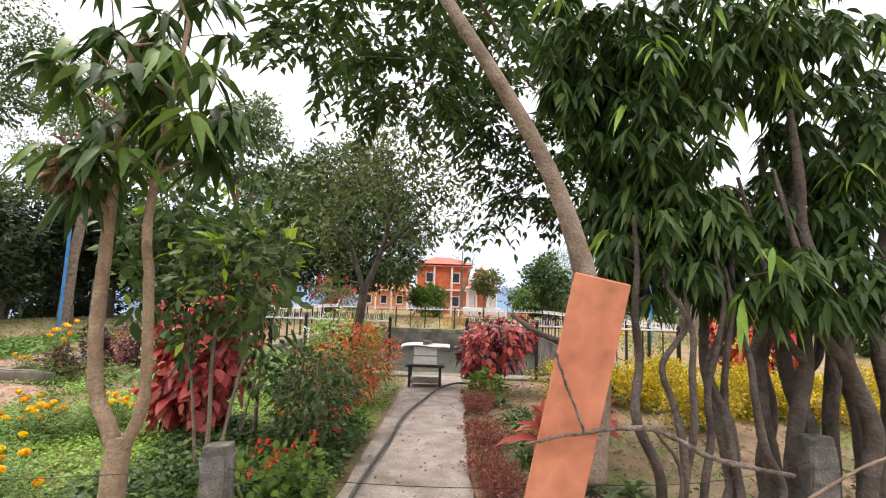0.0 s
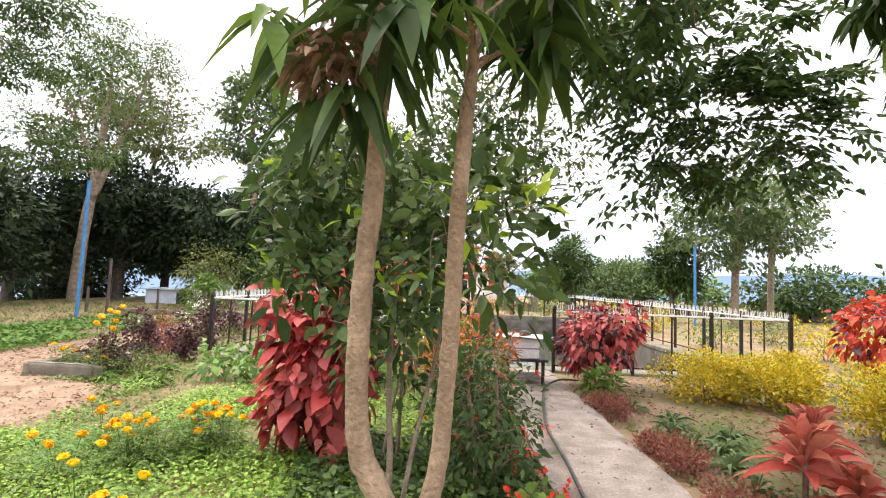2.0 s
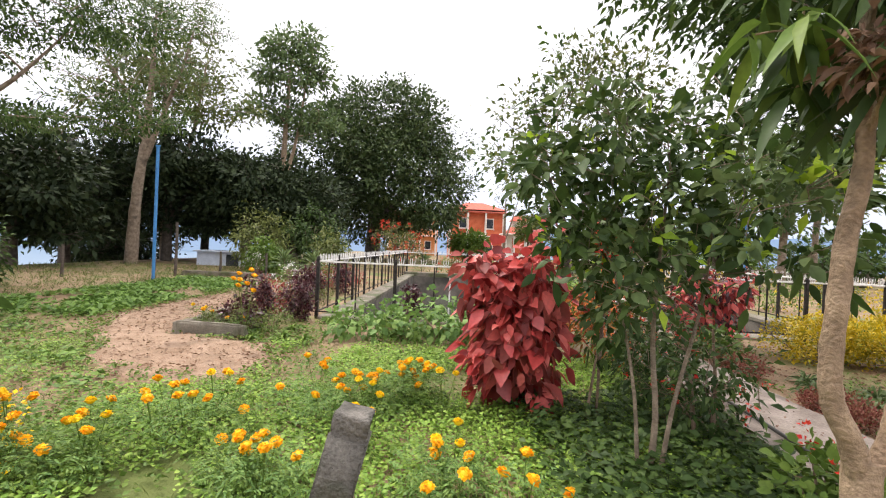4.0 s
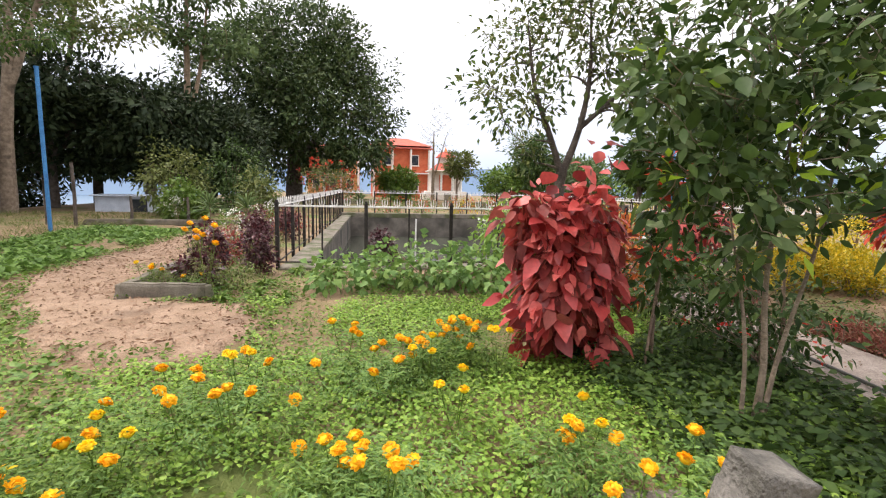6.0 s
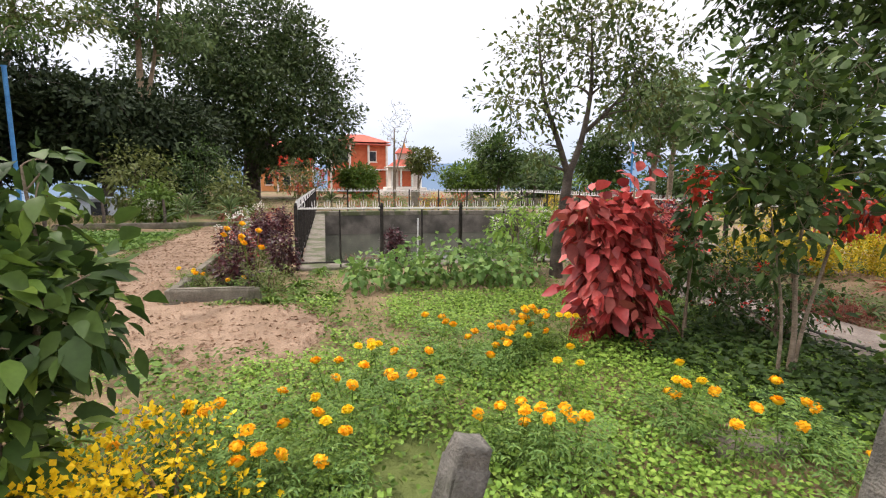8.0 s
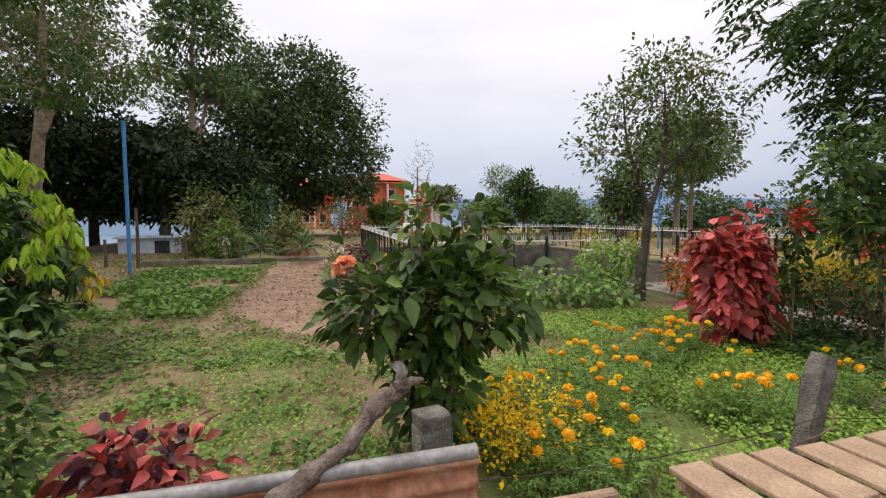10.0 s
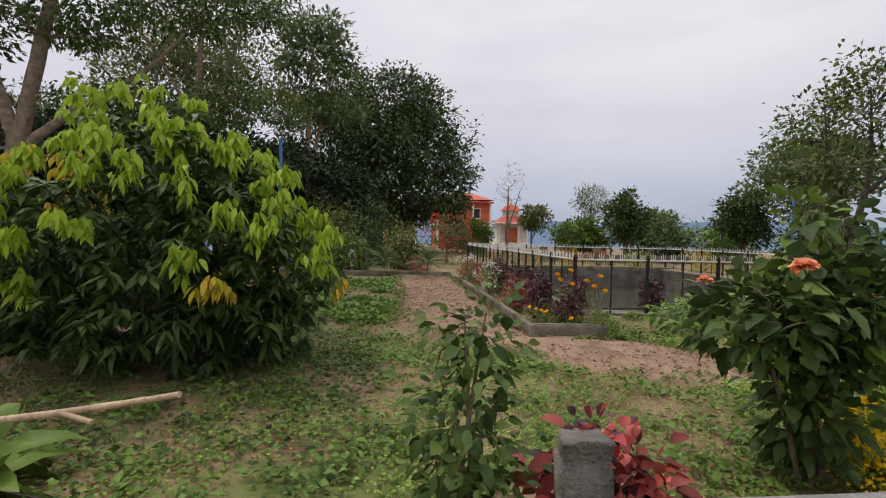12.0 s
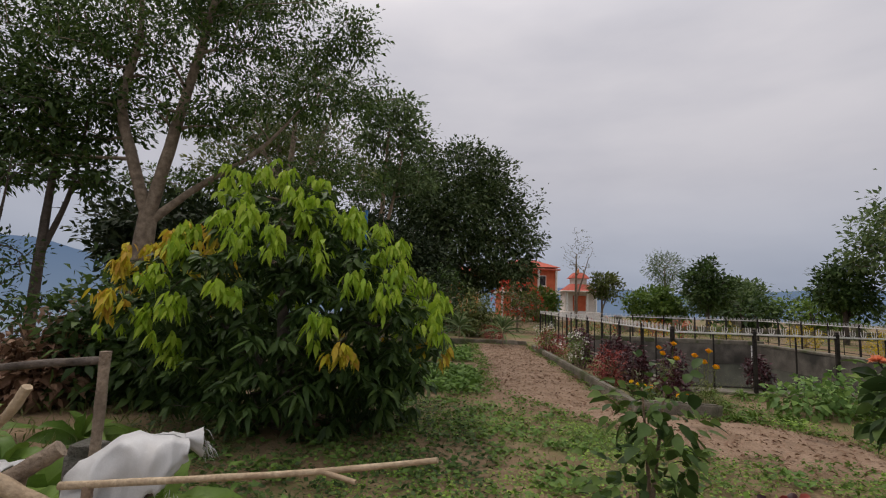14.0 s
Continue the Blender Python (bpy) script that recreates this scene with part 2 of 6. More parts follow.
m_water, _n, _l, _b = nodes_of("murky_pool_water")
_b.inputs["Base Color"].default_value = (0.055, 0.06, 0.045, 1)
_b.inputs["Roughness"].default_value = 0.09
_wv, _tc = _n.new("ShaderNodeTexNoise"), _n.new("ShaderNodeTexCoord")
_wv.inputs["Scale"].default_value = 3.0
_bp = _n.new("ShaderNodeBump")
_bp.inputs["Strength"].default_value, _bp.inputs["Distance"].default_value = 0.06, 0.05
_l.new(_tc.outputs["Object"], _wv.inputs["Vector"])
_l.new(_wv.outputs[0], _bp.inputs["Height"])
_l.new(_bp.outputs[0], _b.inputs["Normal"])
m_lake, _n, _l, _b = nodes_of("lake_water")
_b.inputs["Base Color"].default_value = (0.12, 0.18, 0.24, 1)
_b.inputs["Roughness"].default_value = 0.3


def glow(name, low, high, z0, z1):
    """Far hills, blue haze painted in: a plain backdrop giving off the sky's light."""
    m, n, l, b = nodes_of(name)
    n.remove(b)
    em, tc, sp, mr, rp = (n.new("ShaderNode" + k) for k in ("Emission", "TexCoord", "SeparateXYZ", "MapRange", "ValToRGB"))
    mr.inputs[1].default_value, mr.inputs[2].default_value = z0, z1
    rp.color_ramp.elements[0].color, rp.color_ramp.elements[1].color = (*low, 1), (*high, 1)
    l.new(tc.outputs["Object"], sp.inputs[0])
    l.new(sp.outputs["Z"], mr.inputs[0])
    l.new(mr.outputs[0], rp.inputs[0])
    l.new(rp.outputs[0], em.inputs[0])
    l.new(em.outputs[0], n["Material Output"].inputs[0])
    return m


M_HILLS = glow("haze_painted_hills", (0.24, 0.33, 0.45), (0.17, 0.26, 0.40), -60, 160)

# ---- building blocks ----
rng = np.random.default_rng(7)


def unit(a):
    return a / np.maximum(np.linalg.norm(a, axis=-1, keepdims=True), 1e-9)


def mesh_of(name, pieces, mats, smooth=True):
    """One mesh from (vertices, faces[, material index]) pieces."""
    me = bpy.data.meshes.new(name)
    vs, loops, starts, mi, nv, nl = [], [], [], [], 0, 0
    for pc in pieces:
        v, f = np.asarray(pc[0], float).reshape(-1, 3), np.asarray(pc[1], int)
        if not len(f):
            continue
        vs.append(v)
        loops.append((f + nv).ravel())
        starts.append(nl + np.arange(len(f)) * f.shape[1])
        mi.append(np.full(len(f), pc[2] if len(pc) > 2 else 0))
        nv += len(v)
        nl += f.size
    v, lo, st, mi = np.concatenate(vs), np.concatenate(loops), np.concatenate(starts), np.concatenate(mi)
    me.vertices.add(len(v))
    me.vertices.foreach_set("co", v.astype(np.float32).ravel())
    me.loops.add(len(lo))
    me.loops.foreach_set("vertex_index", lo.astype(np.int32))
    me.polygons.add(len(st))
    me.polygons.foreach_set("loop_start", st.astype(np.int32))
    me.polygons.foreach_set("material_index", mi.astype(np.int32))
    me.polygons.foreach_set("use_smooth", np.full(len(st), smooth))
    for m in mats if isinstance(mats, (list, tuple)) else [mats]:
        me.materials.append(m)
    me.update(calc_edges=True)
    me.validate()
    return me


def thing(name, loc=(0, 0, 0), rz=0.0, label="", category="", group="", kind=""):
    ob = new(name)
    ob.empty_display_size = 0.1
    ob.matrix_basis = pose(*loc, 0, 0, rz)
    return tagged(ob, label, category, group, kind)


def part(name, me, parent, label="", m=None):
    ob = new(name, me)
    ob.parent = parent
    if m is not None:
        ob.matrix_basis = m
    return tagged(ob, label)


def solid(name, me, label="", category="", kind="structure", loc=(0, 0, 0), rz=0.0):
    ob = new(name, me)
    ob.matrix_basis = pose(*loc, 0, 0, rz)
    return tagged(ob, label, category, kind=kind)


def tube(pts, radii, n=7, wob=0.0):
    """A tapered, capped tube along points."""
    p, r = np.asarray(pts, float), np.atleast_1d(np.asarray(radii, float))
    r = np.interp(np.linspace(0, 1, len(p)), np.linspace(0, 1, len(r)), r) if len(r) > 1 else np.full(len(p), r[0])
    t = unit(np.gradient(p, axis=0))
    ref = np.array([0.0, 0, 1]) if abs(t[:, 2]).mean() < 0.8 else np.array([1.0, 0, 0])
    s = unit(np.cross(t, ref))
    u = np.cross(s, t)
    a = np.linspace(0, 2 * np.pi, n, endpoint=False)
    rr = r[:, None] * (1 + wob * rng.normal(size=(len(p), n)))
    v = p[:, None] + rr[..., None] * (np.cos(a)[None, :, None] * s[:, None] + np.sin(a)[None, :, None] * u[:, None])
    v = np.concatenate([v.reshape(-1, 3), p[:1], p[-1:]])
    i, j = np.meshgrid(np.arange(len(p) - 1), np.arange(n), indexing="ij")
    k = (j + 1) % n
    f = np.stack([i * n + j, i * n + k, (i + 1) * n + k, (i + 1) * n + j], -1).reshape(-1, 4)
    c0, c1, e0 = len(p) * n, len(p) * n + 1, (len(p) - 1) * n
    jj = np.arange(n)
    cap = np.concatenate([np.stack([np.full(n, c0), (jj + 1) % n, jj, jj], -1)[:, :3], np.stack([np.full(n, c1), e0 + jj, e0 + (jj + 1) % n], -1)])
    return [(v, f), (v, cap)]


def smooth_path(pts, n=12):
    p = np.asarray(pts, float)
    q = np.concatenate([[2 * p[0] - p[1]], p, [2 * p[-1] - p[-2]]])
    out = []
    for i in range(1, len(q) - 2):
        t = np.linspace(0, 1, n, endpoint=i == len(q) - 3)[:, None]
        a, b, c, d = q[i - 1], q[i], q[i + 1], q[i + 2]
        out.append(0.5 * (2 * b + (c - a) * t + (2 * a - 5 * b + 4 * c - d) * t**2 + (3 * b - a - 3 * c + d) * t**3))
    return np.concatenate(out)


def blades(P, D, L, W, fold=0.12, droop=0.15, up=None):
    """Folded leaves of four triangles: base points, directions, lengths, widths."""
    n = len(P)
    D = unit(D)
    L, W = np.broadcast_to(L, (n,))[:, None], np.broadcast_to(W, (n,))[:, None]
    U = unit(np.array([0, 0, 1.0]) + rng.normal(0, 0.45, (n, 3))) if up is None else up
    S = unit(np.cross(D, U) + 1e-6)
    N = np.cross(S, D)
    z = np.array([0, 0, 1.0])
    v = np.stack([P, P + D * L * 0.42 + S * W * 0.5 + N * fold * W, P + D * L * 0.5 - z * droop * L * 0.12, P + D * L * 0.42 - S * W * 0.5 + N * fold * W, P + D * L * 0.97 - z * droop * L], 1)
    b = (np.arange(n) * 5)[:, None, None]
    f = (b + np.array([[0, 1, 2], [0, 2, 3], [2, 1, 4], [3, 2, 4]])[None]).reshape(-1, 3)
    return v.reshape(-1, 3), f


def fine_blades(P, D, L, W, fold=0.12, droop=0.15, up=None):
    """Rounder leaves for near plants: three widths along a bent midrib, twelve triangles."""
    n = len(P)
    D = unit(D)
    L, W = np.broadcast_to(L, (n,))[:, None], np.broadcast_to(W, (n,))[:, None]
    U = unit(np.array([0, 0, 1.0]) + rng.normal(0, 0.45, (n, 3))) if up is None else up
    S = unit(np.cross(D, U) + 1e-6)
    N = np.cross(S, D)
    z = np.array([0, 0, 1.0])
    curl = rng.normal(0, 0.06, (n, 1))
    v = [P]
    for t, w in ((0.2, 0.36), (0.48, 0.5), (0.78, 0.27)):
        m = P + D * L * t - z * droop * L * t * t + N * curl * L * t * (1 - t) * 2
        v += [m + S * W * w + N * fold * W * w * 2, m, m - S * W * w + N * fold * W * w * 2]
    v.append(P + D * L * 0.98 - z * droop * L)
    v = np.stack(v, 1)
    f = [[0, 1, 2], [0, 2, 3], [7, 10, 8], [8, 10, 9]]
    for a in (1, 4):
        f += [[a, a + 3, a + 4], [a, a + 4, a + 1], [a + 1, a + 4, a + 5], [a + 1, a + 5, a + 2]]
    b = (np.arange(n) * 11)[:, None, None]
    return v.reshape(-1, 3), (b + np.array(f)[None]).reshape(-1, 3)


def orb(r, n=8, m=6, sz=1.0):
    """A small round lump."""
    a, b = np.meshgrid(np.linspace(0, 2 * np.pi, n, endpoint=False), np.linspace(0.01, np.pi - 0.01, m), indexing="ij")
    v = np.stack([np.cos(a) * np.sin(b), np.sin(a) * np.sin(b), np.cos(b) * sz], -1).reshape(-1, 3) * r
    i, j = np.meshgrid(np.arange(n), np.arange(m - 1), indexing="ij")
    k = (i + 1) % n
    return v, np.stack([i * m + j, i * m + j + 1, k * m + j + 1, k * m + j], -1).reshape(-1, 4)


def ball(n):
    return unit(rng.normal(size=(n, 3)))


def in_env(envs, n, inner=0.0, rough=0.18):
    """Points in ellipsoids (cx, cy, cz, rx, ry, rz), kept outside the inner share, with an uneven outline. Returns points and outward ways."""
    vol = np.array([e[3] * e[4] * e[5] for e in envs]) ** 0.75
    pick = rng.choice(len(envs), n, p=vol / vol.sum())
    E = np.array(envs)[pick]
    d = ball(n)
    r = (inner**3 + (1 - inner**3) * rng.random(n)) ** (1 / 3)
    lump = 1 + rough * np.sin(d[:, 0] * 5 + pick) * np.cos(d[:, 1] * 6 + d[:, 2] * 4 + pick * 2)
    return E[:, :3] + d * (r * lump)[:, None] * E[:, 3:], unit(d / E[:, 3:])


def scatter_leaves(C, n_each, spread, L, W, droop=0.2, down=0.1, out=None, out_w=0.6, fold=0.12, jl=0.25, face=0.0, flat=1.0, near=False):
    """Leaves round clump centres C; out: the clumps' outward ways."""
    n = len(C) * n_each
    c = np.repeat(C, n_each, 0)
    g = rng.normal(size=(n, 3))
    P = c + g * spread * np.array([1, 1, flat])
    D = unit(g) * 0.8 + rng.normal(0, 0.4, (n, 3)) + np.array([0, 0, -down])
    up = None
    if out is not None:
        o = np.repeat(out, n_each, 0)
        D = D + o * out_w
        if face:
            up = unit(o * face + np.array([0, 0, 0.6]) + rng.normal(0, 0.35, (n, 3)))
    k = (1 + jl * rng.normal(size=n)).clip(0.4, 1.8)
    return (fine_blades if near else blades)(P, D, L * k, W * k * rng.uniform(0.85, 1.15, n), fold, droop, up)


def whorls(C, n_each, L, W, out=None, droop=0.55, tilt=0.25):
    """Tufts of leaves that hang all round a shoot's tip."""
    n = len(C) * n_each
    a = np.tile(np.linspace(0, 2 * np.pi, n_each, endpoint=False), len(C)) + rng.normal(0, 0.3, n)
    D = np.stack([np.cos(a), np.sin(a), tilt + rng.normal(0, 0.3, n)], 1)
    if out is not None:
        D += 0.5 * np.repeat(out, n_each, 0)
    P = np.repeat(C, n_each, 0) + rng.normal(0, 0.02, (n, 3))
    return fine_blades(P, D, L * (1 + 0.2 * rng.normal(size=n)).clip(0.5, 1.5), W * (1 + 0.2 * rng.normal(size=n)).clip(0.5, 1.5), 0.15, droop)


def fronds(C, out, n_each, length, pairs, L, W, droop=0.35):
    """Feathered leaves: a drooping stalk with leaflets on both sides."""
    n = len(C) * n_each
    o = unit(np.repeat(out, n_each, 0) * 0.7 + rng.normal(0, 0.6, (n, 3)) * np.array([1, 1, 0.5]))
    p = np.repeat(C, n_each, 0)
    ln = length * rng.uniform(0.7, 1.2, n)
    s = unit(np.cross(o, [0, 0, 1.0]) + 1e-6)
    P, D = [], []
    for k in range(pairs):
        t = (k + 1) / pairs
        q = p + o * (ln * t)[:, None] - np.array([0, 0, 1.0]) * (droop * ln * t * t)[:, None]
        for side in (-1, 1):
            P.append(q)
            D.append(s * side + o * 0.7 + rng.normal(0, 0.15, (n, 3)) + np.array([0, 0, -0.25]))
    return blades(np.concatenate(P), np.concatenate(D), L * rng.uniform(0.75, 1.2, n * pairs * 2), W, 0.08, 0.2)


def limbs(trunks, C, r_tip=0.008, r_max=0.06, n=6, sides=5, sag=0.12):
    """Branches from trunk lines (points, radii) out to clump centres, each from the nearest wood below it."""
    P = np.concatenate([np.asarray(t[0], float) for t in trunks])
    R = np.concatenate([np.asarray(t[1], float) for t in trunks])
    d0 = np.array([np.linalg.norm(P - c, axis=1).min() for c in C])
    out = []
    for i in np.argsort(d0):
        c = C[i]
        d = np.linalg.norm(P - c, axis=1) + 3.0 * np.maximum(0, P[:, 2] - c[2] + 0.05)
        k = int(d.argmin())
        a, r0 = P[k], min(R[k] * 0.75, r_max)
        t = np.linspace(0, 1, n)[:, None]
        ln = np.linalg.norm(c - a)
        mid = (a + c) / 2 + rng.normal(0, 0.1, 3) * ln + np.array([0, 0, sag * ln])
        line = (1 - t) ** 2 * a + 2 * t * (1 - t) * mid + t**2 * c
        rad = np.linspace(max(r0, r_tip), r_tip, n)
        out += tube(line, rad, sides)
        P, R = np.concatenate([P, line[2:]]), np.concatenate([R, rad[2:]])
    return out


def tree(name, loc, trunks, envs, clumps, leaf_parts, label, bark, group="", r_max=0.06, r_tip=0.008, inner=0.35, sides=9, sag=0.12, rough=0.18, category="tree"):
    """trunks: (points, radii) lines; leaf_parts: (part name, material, function of clump centres and ways, share)."""
    ob = thing(name, loc, 0, label, category, group)
    tr = [(smooth_path(p, 6), None, r) for p, r in trunks]
    tr = [(p, np.interp(np.linspace(0, 1, len(p)), np.linspace(0, 1, len(r)), r)) for p, _, r in tr]
    C, out = in_env(envs, clumps, inner, rough)
    wood = []
    for p, r in tr:
        wood += tube(p, r, sides, 0.04)
    if len(trunks) > 4:
        for p, r in tr:
            part("stem", mesh_of("stem", tube(p, r, sides, 0.04), bark), ob)
    else:
        part("trunk", mesh_of("trunk", wood, bark), ob)
    part("branchwork", mesh_of("branchwork", limbs(tr, C[::3] if len(C) > 400 else C[::2] if len(C) > 140 and r_max > 0.05 else C, r_tip, r_max, sag=sag), bark), ob)
    at = 0
    for pname, m, fn, share in leaf_parts:
        k = len(C) - at if share is None else int(round(share * len(C)))
        if k > 0:
            tagged(part(pname, mesh_of(pname, [fn(C[at:at + k], out[at:at + k])], m), ob), kind="stuff" if at else "")
        at += k
    return ob


def boxes(items, bevel=0.008):
    """Bevelled boxes (cx, cy, cz, sx, sy, sz[, rz[, rx]]) in one bmesh."""
    bm = bmesh.new()
    for b in items:
        m = pose(b[0], b[1], b[2], b[7] if len(b) > 7 else 0, 0, b[6] if len(b) > 6 else 0) @ Matrix.Diagonal((b[3], b[4], b[5], 1))
        g = bmesh.ops.create_cube(bm, size=1.0, matrix=m)
        if bevel:
            es = list({e for v in g["verts"] for e in v.link_edges})
            bmesh.ops.bevel(bm, geom=es, offset=min(bevel, 0.3 * min(b[3:6])), segments=1, affect="EDGES")
    return bm


def from_bm(name, bm, m, smooth=False):
    me = bpy.data.meshes.new(name)
    bm.to_mesh(me)
    bm.free()
    me.materials.append(m)
    if smooth:
        me.polygons.foreach_set("use_smooth", np.full(len(me.polygons), True))
    return me


def box_mesh(name, items, m, bevel=0.008):
    return from_bm(name, boxes(items, bevel), m)


def rough_block(name, sx, sy, sz, m, amp=0.012, cuts=5, seed=0, taper=0.9):
    """A weathered block with worn, uneven faces, standing on z = 0."""
    bm = bmesh.new()
    bmesh.ops.create_cube(bm, size=1.0)
    bmesh.ops.bevel(bm, geom=bm.edges[:], offset=0.06, segments=2, affect="EDGES")
    bmesh.ops.subdivide_edges(bm, edges=bm.edges[:], cuts=cuts, use_grid_fill=True)
    for v in bm.verts:
        h = v.co.z + 0.5
        k = 1 + (taper - 1) * h
        v.co = Vector((v.co.x * sx * k, v.co.y * sy * k, h * sz))
        q = v.co * 9 + Vector((seed * 7.1, seed * 3.3, 0))
        v.co += Vector((noise.noise(q), noise.noise(q + Vector((9, 0, 0))), noise.noise(q + Vector((0, 9, 0))) * 0.8)) * amp
    return from_bm(name, bm, m, True)

# ---- ground, pool and setting ----
PX0, PX1, PY0, PY1 = -4.55, 5.0, 9.4, 23.0  # inside of the pool


def ground_z(x, y):
    """A level hilltop that falls away to a lake valley on its west side and gently elsewhere."""
    west = np.maximum(0, -(x + 21))
    far = np.maximum(0, np.maximum(y - 80, np.maximum(x - 60, -y - 40)))
    return -80 * (1 - np.exp(-west * 0.55 / 80)) - 80 * (1 - np.exp(-far * 0.25 / 80))


gx = np.unique(np.round(np.concatenate([np.linspace(-2500, -60, 10), np.linspace(-60, -14, 24), np.arange(-14, 8, 0.25), [PX0, PX1], np.linspace(8, 60, 30), np.linspace(60, 2500, 10)]), 3))
gy = np.unique(np.round(np.concatenate([np.linspace(-2500, -40, 9), np.linspace(-40, 0, 12), np.arange(0, 18, 0.25), [PY0, PY1], np.linspace(18, 90, 40), np.linspace(90, 2800, 12)]), 3))
GX, GY = np.meshgrid(gx, gy, indexing="ij")
GZ = ground_z(GX, GY)
bump = np.array([[noise.noise(Vector((x * 0.7, y * 0.7, 0))) * 0.5 + noise.noise(Vector((x * 2.3, y * 2.3, 5))) * 0.25 for y in gy] for x in gx])
near_pool = (GX > PX0 - 0.9) & (GX < PX1 + 0.9) & (GY > PY0 - 0.9) & (GY < PY1 + 0.9)
on_path = (GX > -0.2) & (GX < 1.4) & (GY > 1) & (GY < 10)
GZ = GZ + np.where(near_pool | on_path, -0.02, bump * 0.07 - 0.015)
gi, gj = np.meshgrid(np.arange(len(gx) - 1), np.arange(len(gy) - 1), indexing="ij")
mx, my = (gx[gi] + gx[gi + 1]) / 2, (gy[gj] + gy[gj + 1]) / 2
keep = ~((mx > PX0) & (mx < PX1) & (my > PY0) & (my < PY1))
gi, gj = gi[keep], gj[keep]
ny = len(gy)
gf = np.stack([gi * ny + gj, (gi + 1) * ny + gj, (gi + 1) * ny + gj + 1, gi * ny + gj + 1], -1)
solid("ground", mesh_of("ground", [(np.stack([GX, GY, GZ], -1).reshape(-1, 3), gf)], M_GROUND), "brown garden earth with moss and low weeds", "ground")
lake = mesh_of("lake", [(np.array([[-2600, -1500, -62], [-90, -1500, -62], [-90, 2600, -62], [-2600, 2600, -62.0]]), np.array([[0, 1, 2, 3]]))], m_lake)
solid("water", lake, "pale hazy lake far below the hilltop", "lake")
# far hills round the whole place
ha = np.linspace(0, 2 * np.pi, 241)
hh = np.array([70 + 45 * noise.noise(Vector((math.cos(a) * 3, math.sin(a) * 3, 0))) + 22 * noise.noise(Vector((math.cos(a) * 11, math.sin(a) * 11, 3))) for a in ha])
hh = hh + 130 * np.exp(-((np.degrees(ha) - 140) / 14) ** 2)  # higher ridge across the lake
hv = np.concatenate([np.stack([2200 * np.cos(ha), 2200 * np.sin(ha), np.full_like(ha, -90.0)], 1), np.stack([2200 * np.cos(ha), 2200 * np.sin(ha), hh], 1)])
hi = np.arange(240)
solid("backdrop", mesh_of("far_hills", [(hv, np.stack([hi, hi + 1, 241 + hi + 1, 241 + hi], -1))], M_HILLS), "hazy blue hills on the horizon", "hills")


def inside(poly, x, y):
    c = np.zeros(np.shape(x), bool)
    j = len(poly) - 1
    for i in range(len(poly)):
        (xi, yi), (xj, yj) = poly[i], poly[j]
        c ^= ((yi > y) != (yj > y)) & (x < (xj - xi) * (y - yi) / (yj - yi + 1e-12) + xi)
        j = i
    return c


def wob(x, y, s=1.0, k=0.0):
    return np.array([noise.noise(Vector((a * s + k, b * s, k))) for a, b in zip(np.ravel(x), np.ravel(y))]).reshape(np.shape(x))


SOIL = [(-8.6, 17.2), (-8.45, 8.0), (-7.6, 6.6), (-6.7, 5.6), (-5.6, 4.6), (-4.6, 4.7), (-4.3, 5.8), (-5.0, 6.7), (-6.4, 6.95), (-6.35, 17.2)]
sx, sy = np.meshgrid(np.arange(-9.2, -3.8, 0.07), np.arange(4.0, 17.4, 0.07), indexing="ij")
w1, w2 = wob(sx, sy, 1.3), wob(sx, sy, 1.3, 9.0)
s_in = inside(SOIL, sx + 0.35 * w1, sy + 0.35 * w2)
sz = 0.028 + 0.012 * wob(sx, sy, 5.0, 3.0) + 0.07 * wob(sx, sy, 0.7) * 0.5
ii, jj = np.meshgrid(np.arange(sx.shape[0] - 1), np.arange(sx.shape[1] - 1), indexing="ij")
ok = s_in[:-1, :-1] & s_in[1:, 1:]
pad = np.pad(ok, 1)
whole = pad[:-1, :-1] & pad[1:, :-1] & pad[:-1, 1:] & pad[1:, 1:]
sz = np.where(whole, sz, -0.02)
ii, jj = ii[ok], jj[ok]
sn = sx.shape[1]
soil_me = mesh_of("soil", [(np.stack([sx, sy, sz], -1).reshape(-1, 3), np.stack([ii * sn + jj, (ii + 1) * sn + jj, (ii + 1) * sn + jj + 1, ii * sn + jj + 1], -1))], M_SOIL)
solid("bare_earth", soil_me, "trodden reddish-brown bare earth walk with dry leaf litter", "earth")

# garden path: poured concrete with broken edges
py = np.linspace(1.6, 8.9, 60)
lx = 0.1 + 0.035 * wob(py, py * 0, 2.2) + 0.02 * wob(py, py * 0, 9.0)
rx = 1.1 + 0.05 * wob(py, py * 0, 1.7, 4.0) + 0.025 * wob(py, py * 0, 9.0, 4.0)
cols = np.linspace(0, 1, 9)
pvx = lx[:, None] + (rx - lx)[:, None] * cols
pvy = np.repeat(py[:, None], 9, 1)
pvz = 0.045 + 0.012 * wob(pvx, pvy, 2.5) - 0.012 * (np.abs(cols - 0.5) > 0.45)
top = np.stack([pvx, pvy, pvz], -1).reshape(-1, 3)
pi, pj = np.meshgrid(np.arange(59), np.arange(8), indexing="ij")
pf = np.stack([pi * 9 + pj, pi * 9 + pj + 1, (pi + 1) * 9 + pj + 1, (pi + 1) * 9 + pj], -1).reshape(-1, 4)
edge_l = np.concatenate([top[0::9], top[0::9] * [1, 1, 0] + [0, 0, -0.12]])
edge_r = np.concatenate([top[8::9], top[8::9] * [1, 1, 0] + [0, 0, -0.12]])
k = np.arange(59)
sf = np.stack([k, k + 1, 60 + k + 1, 60 + k], -1)
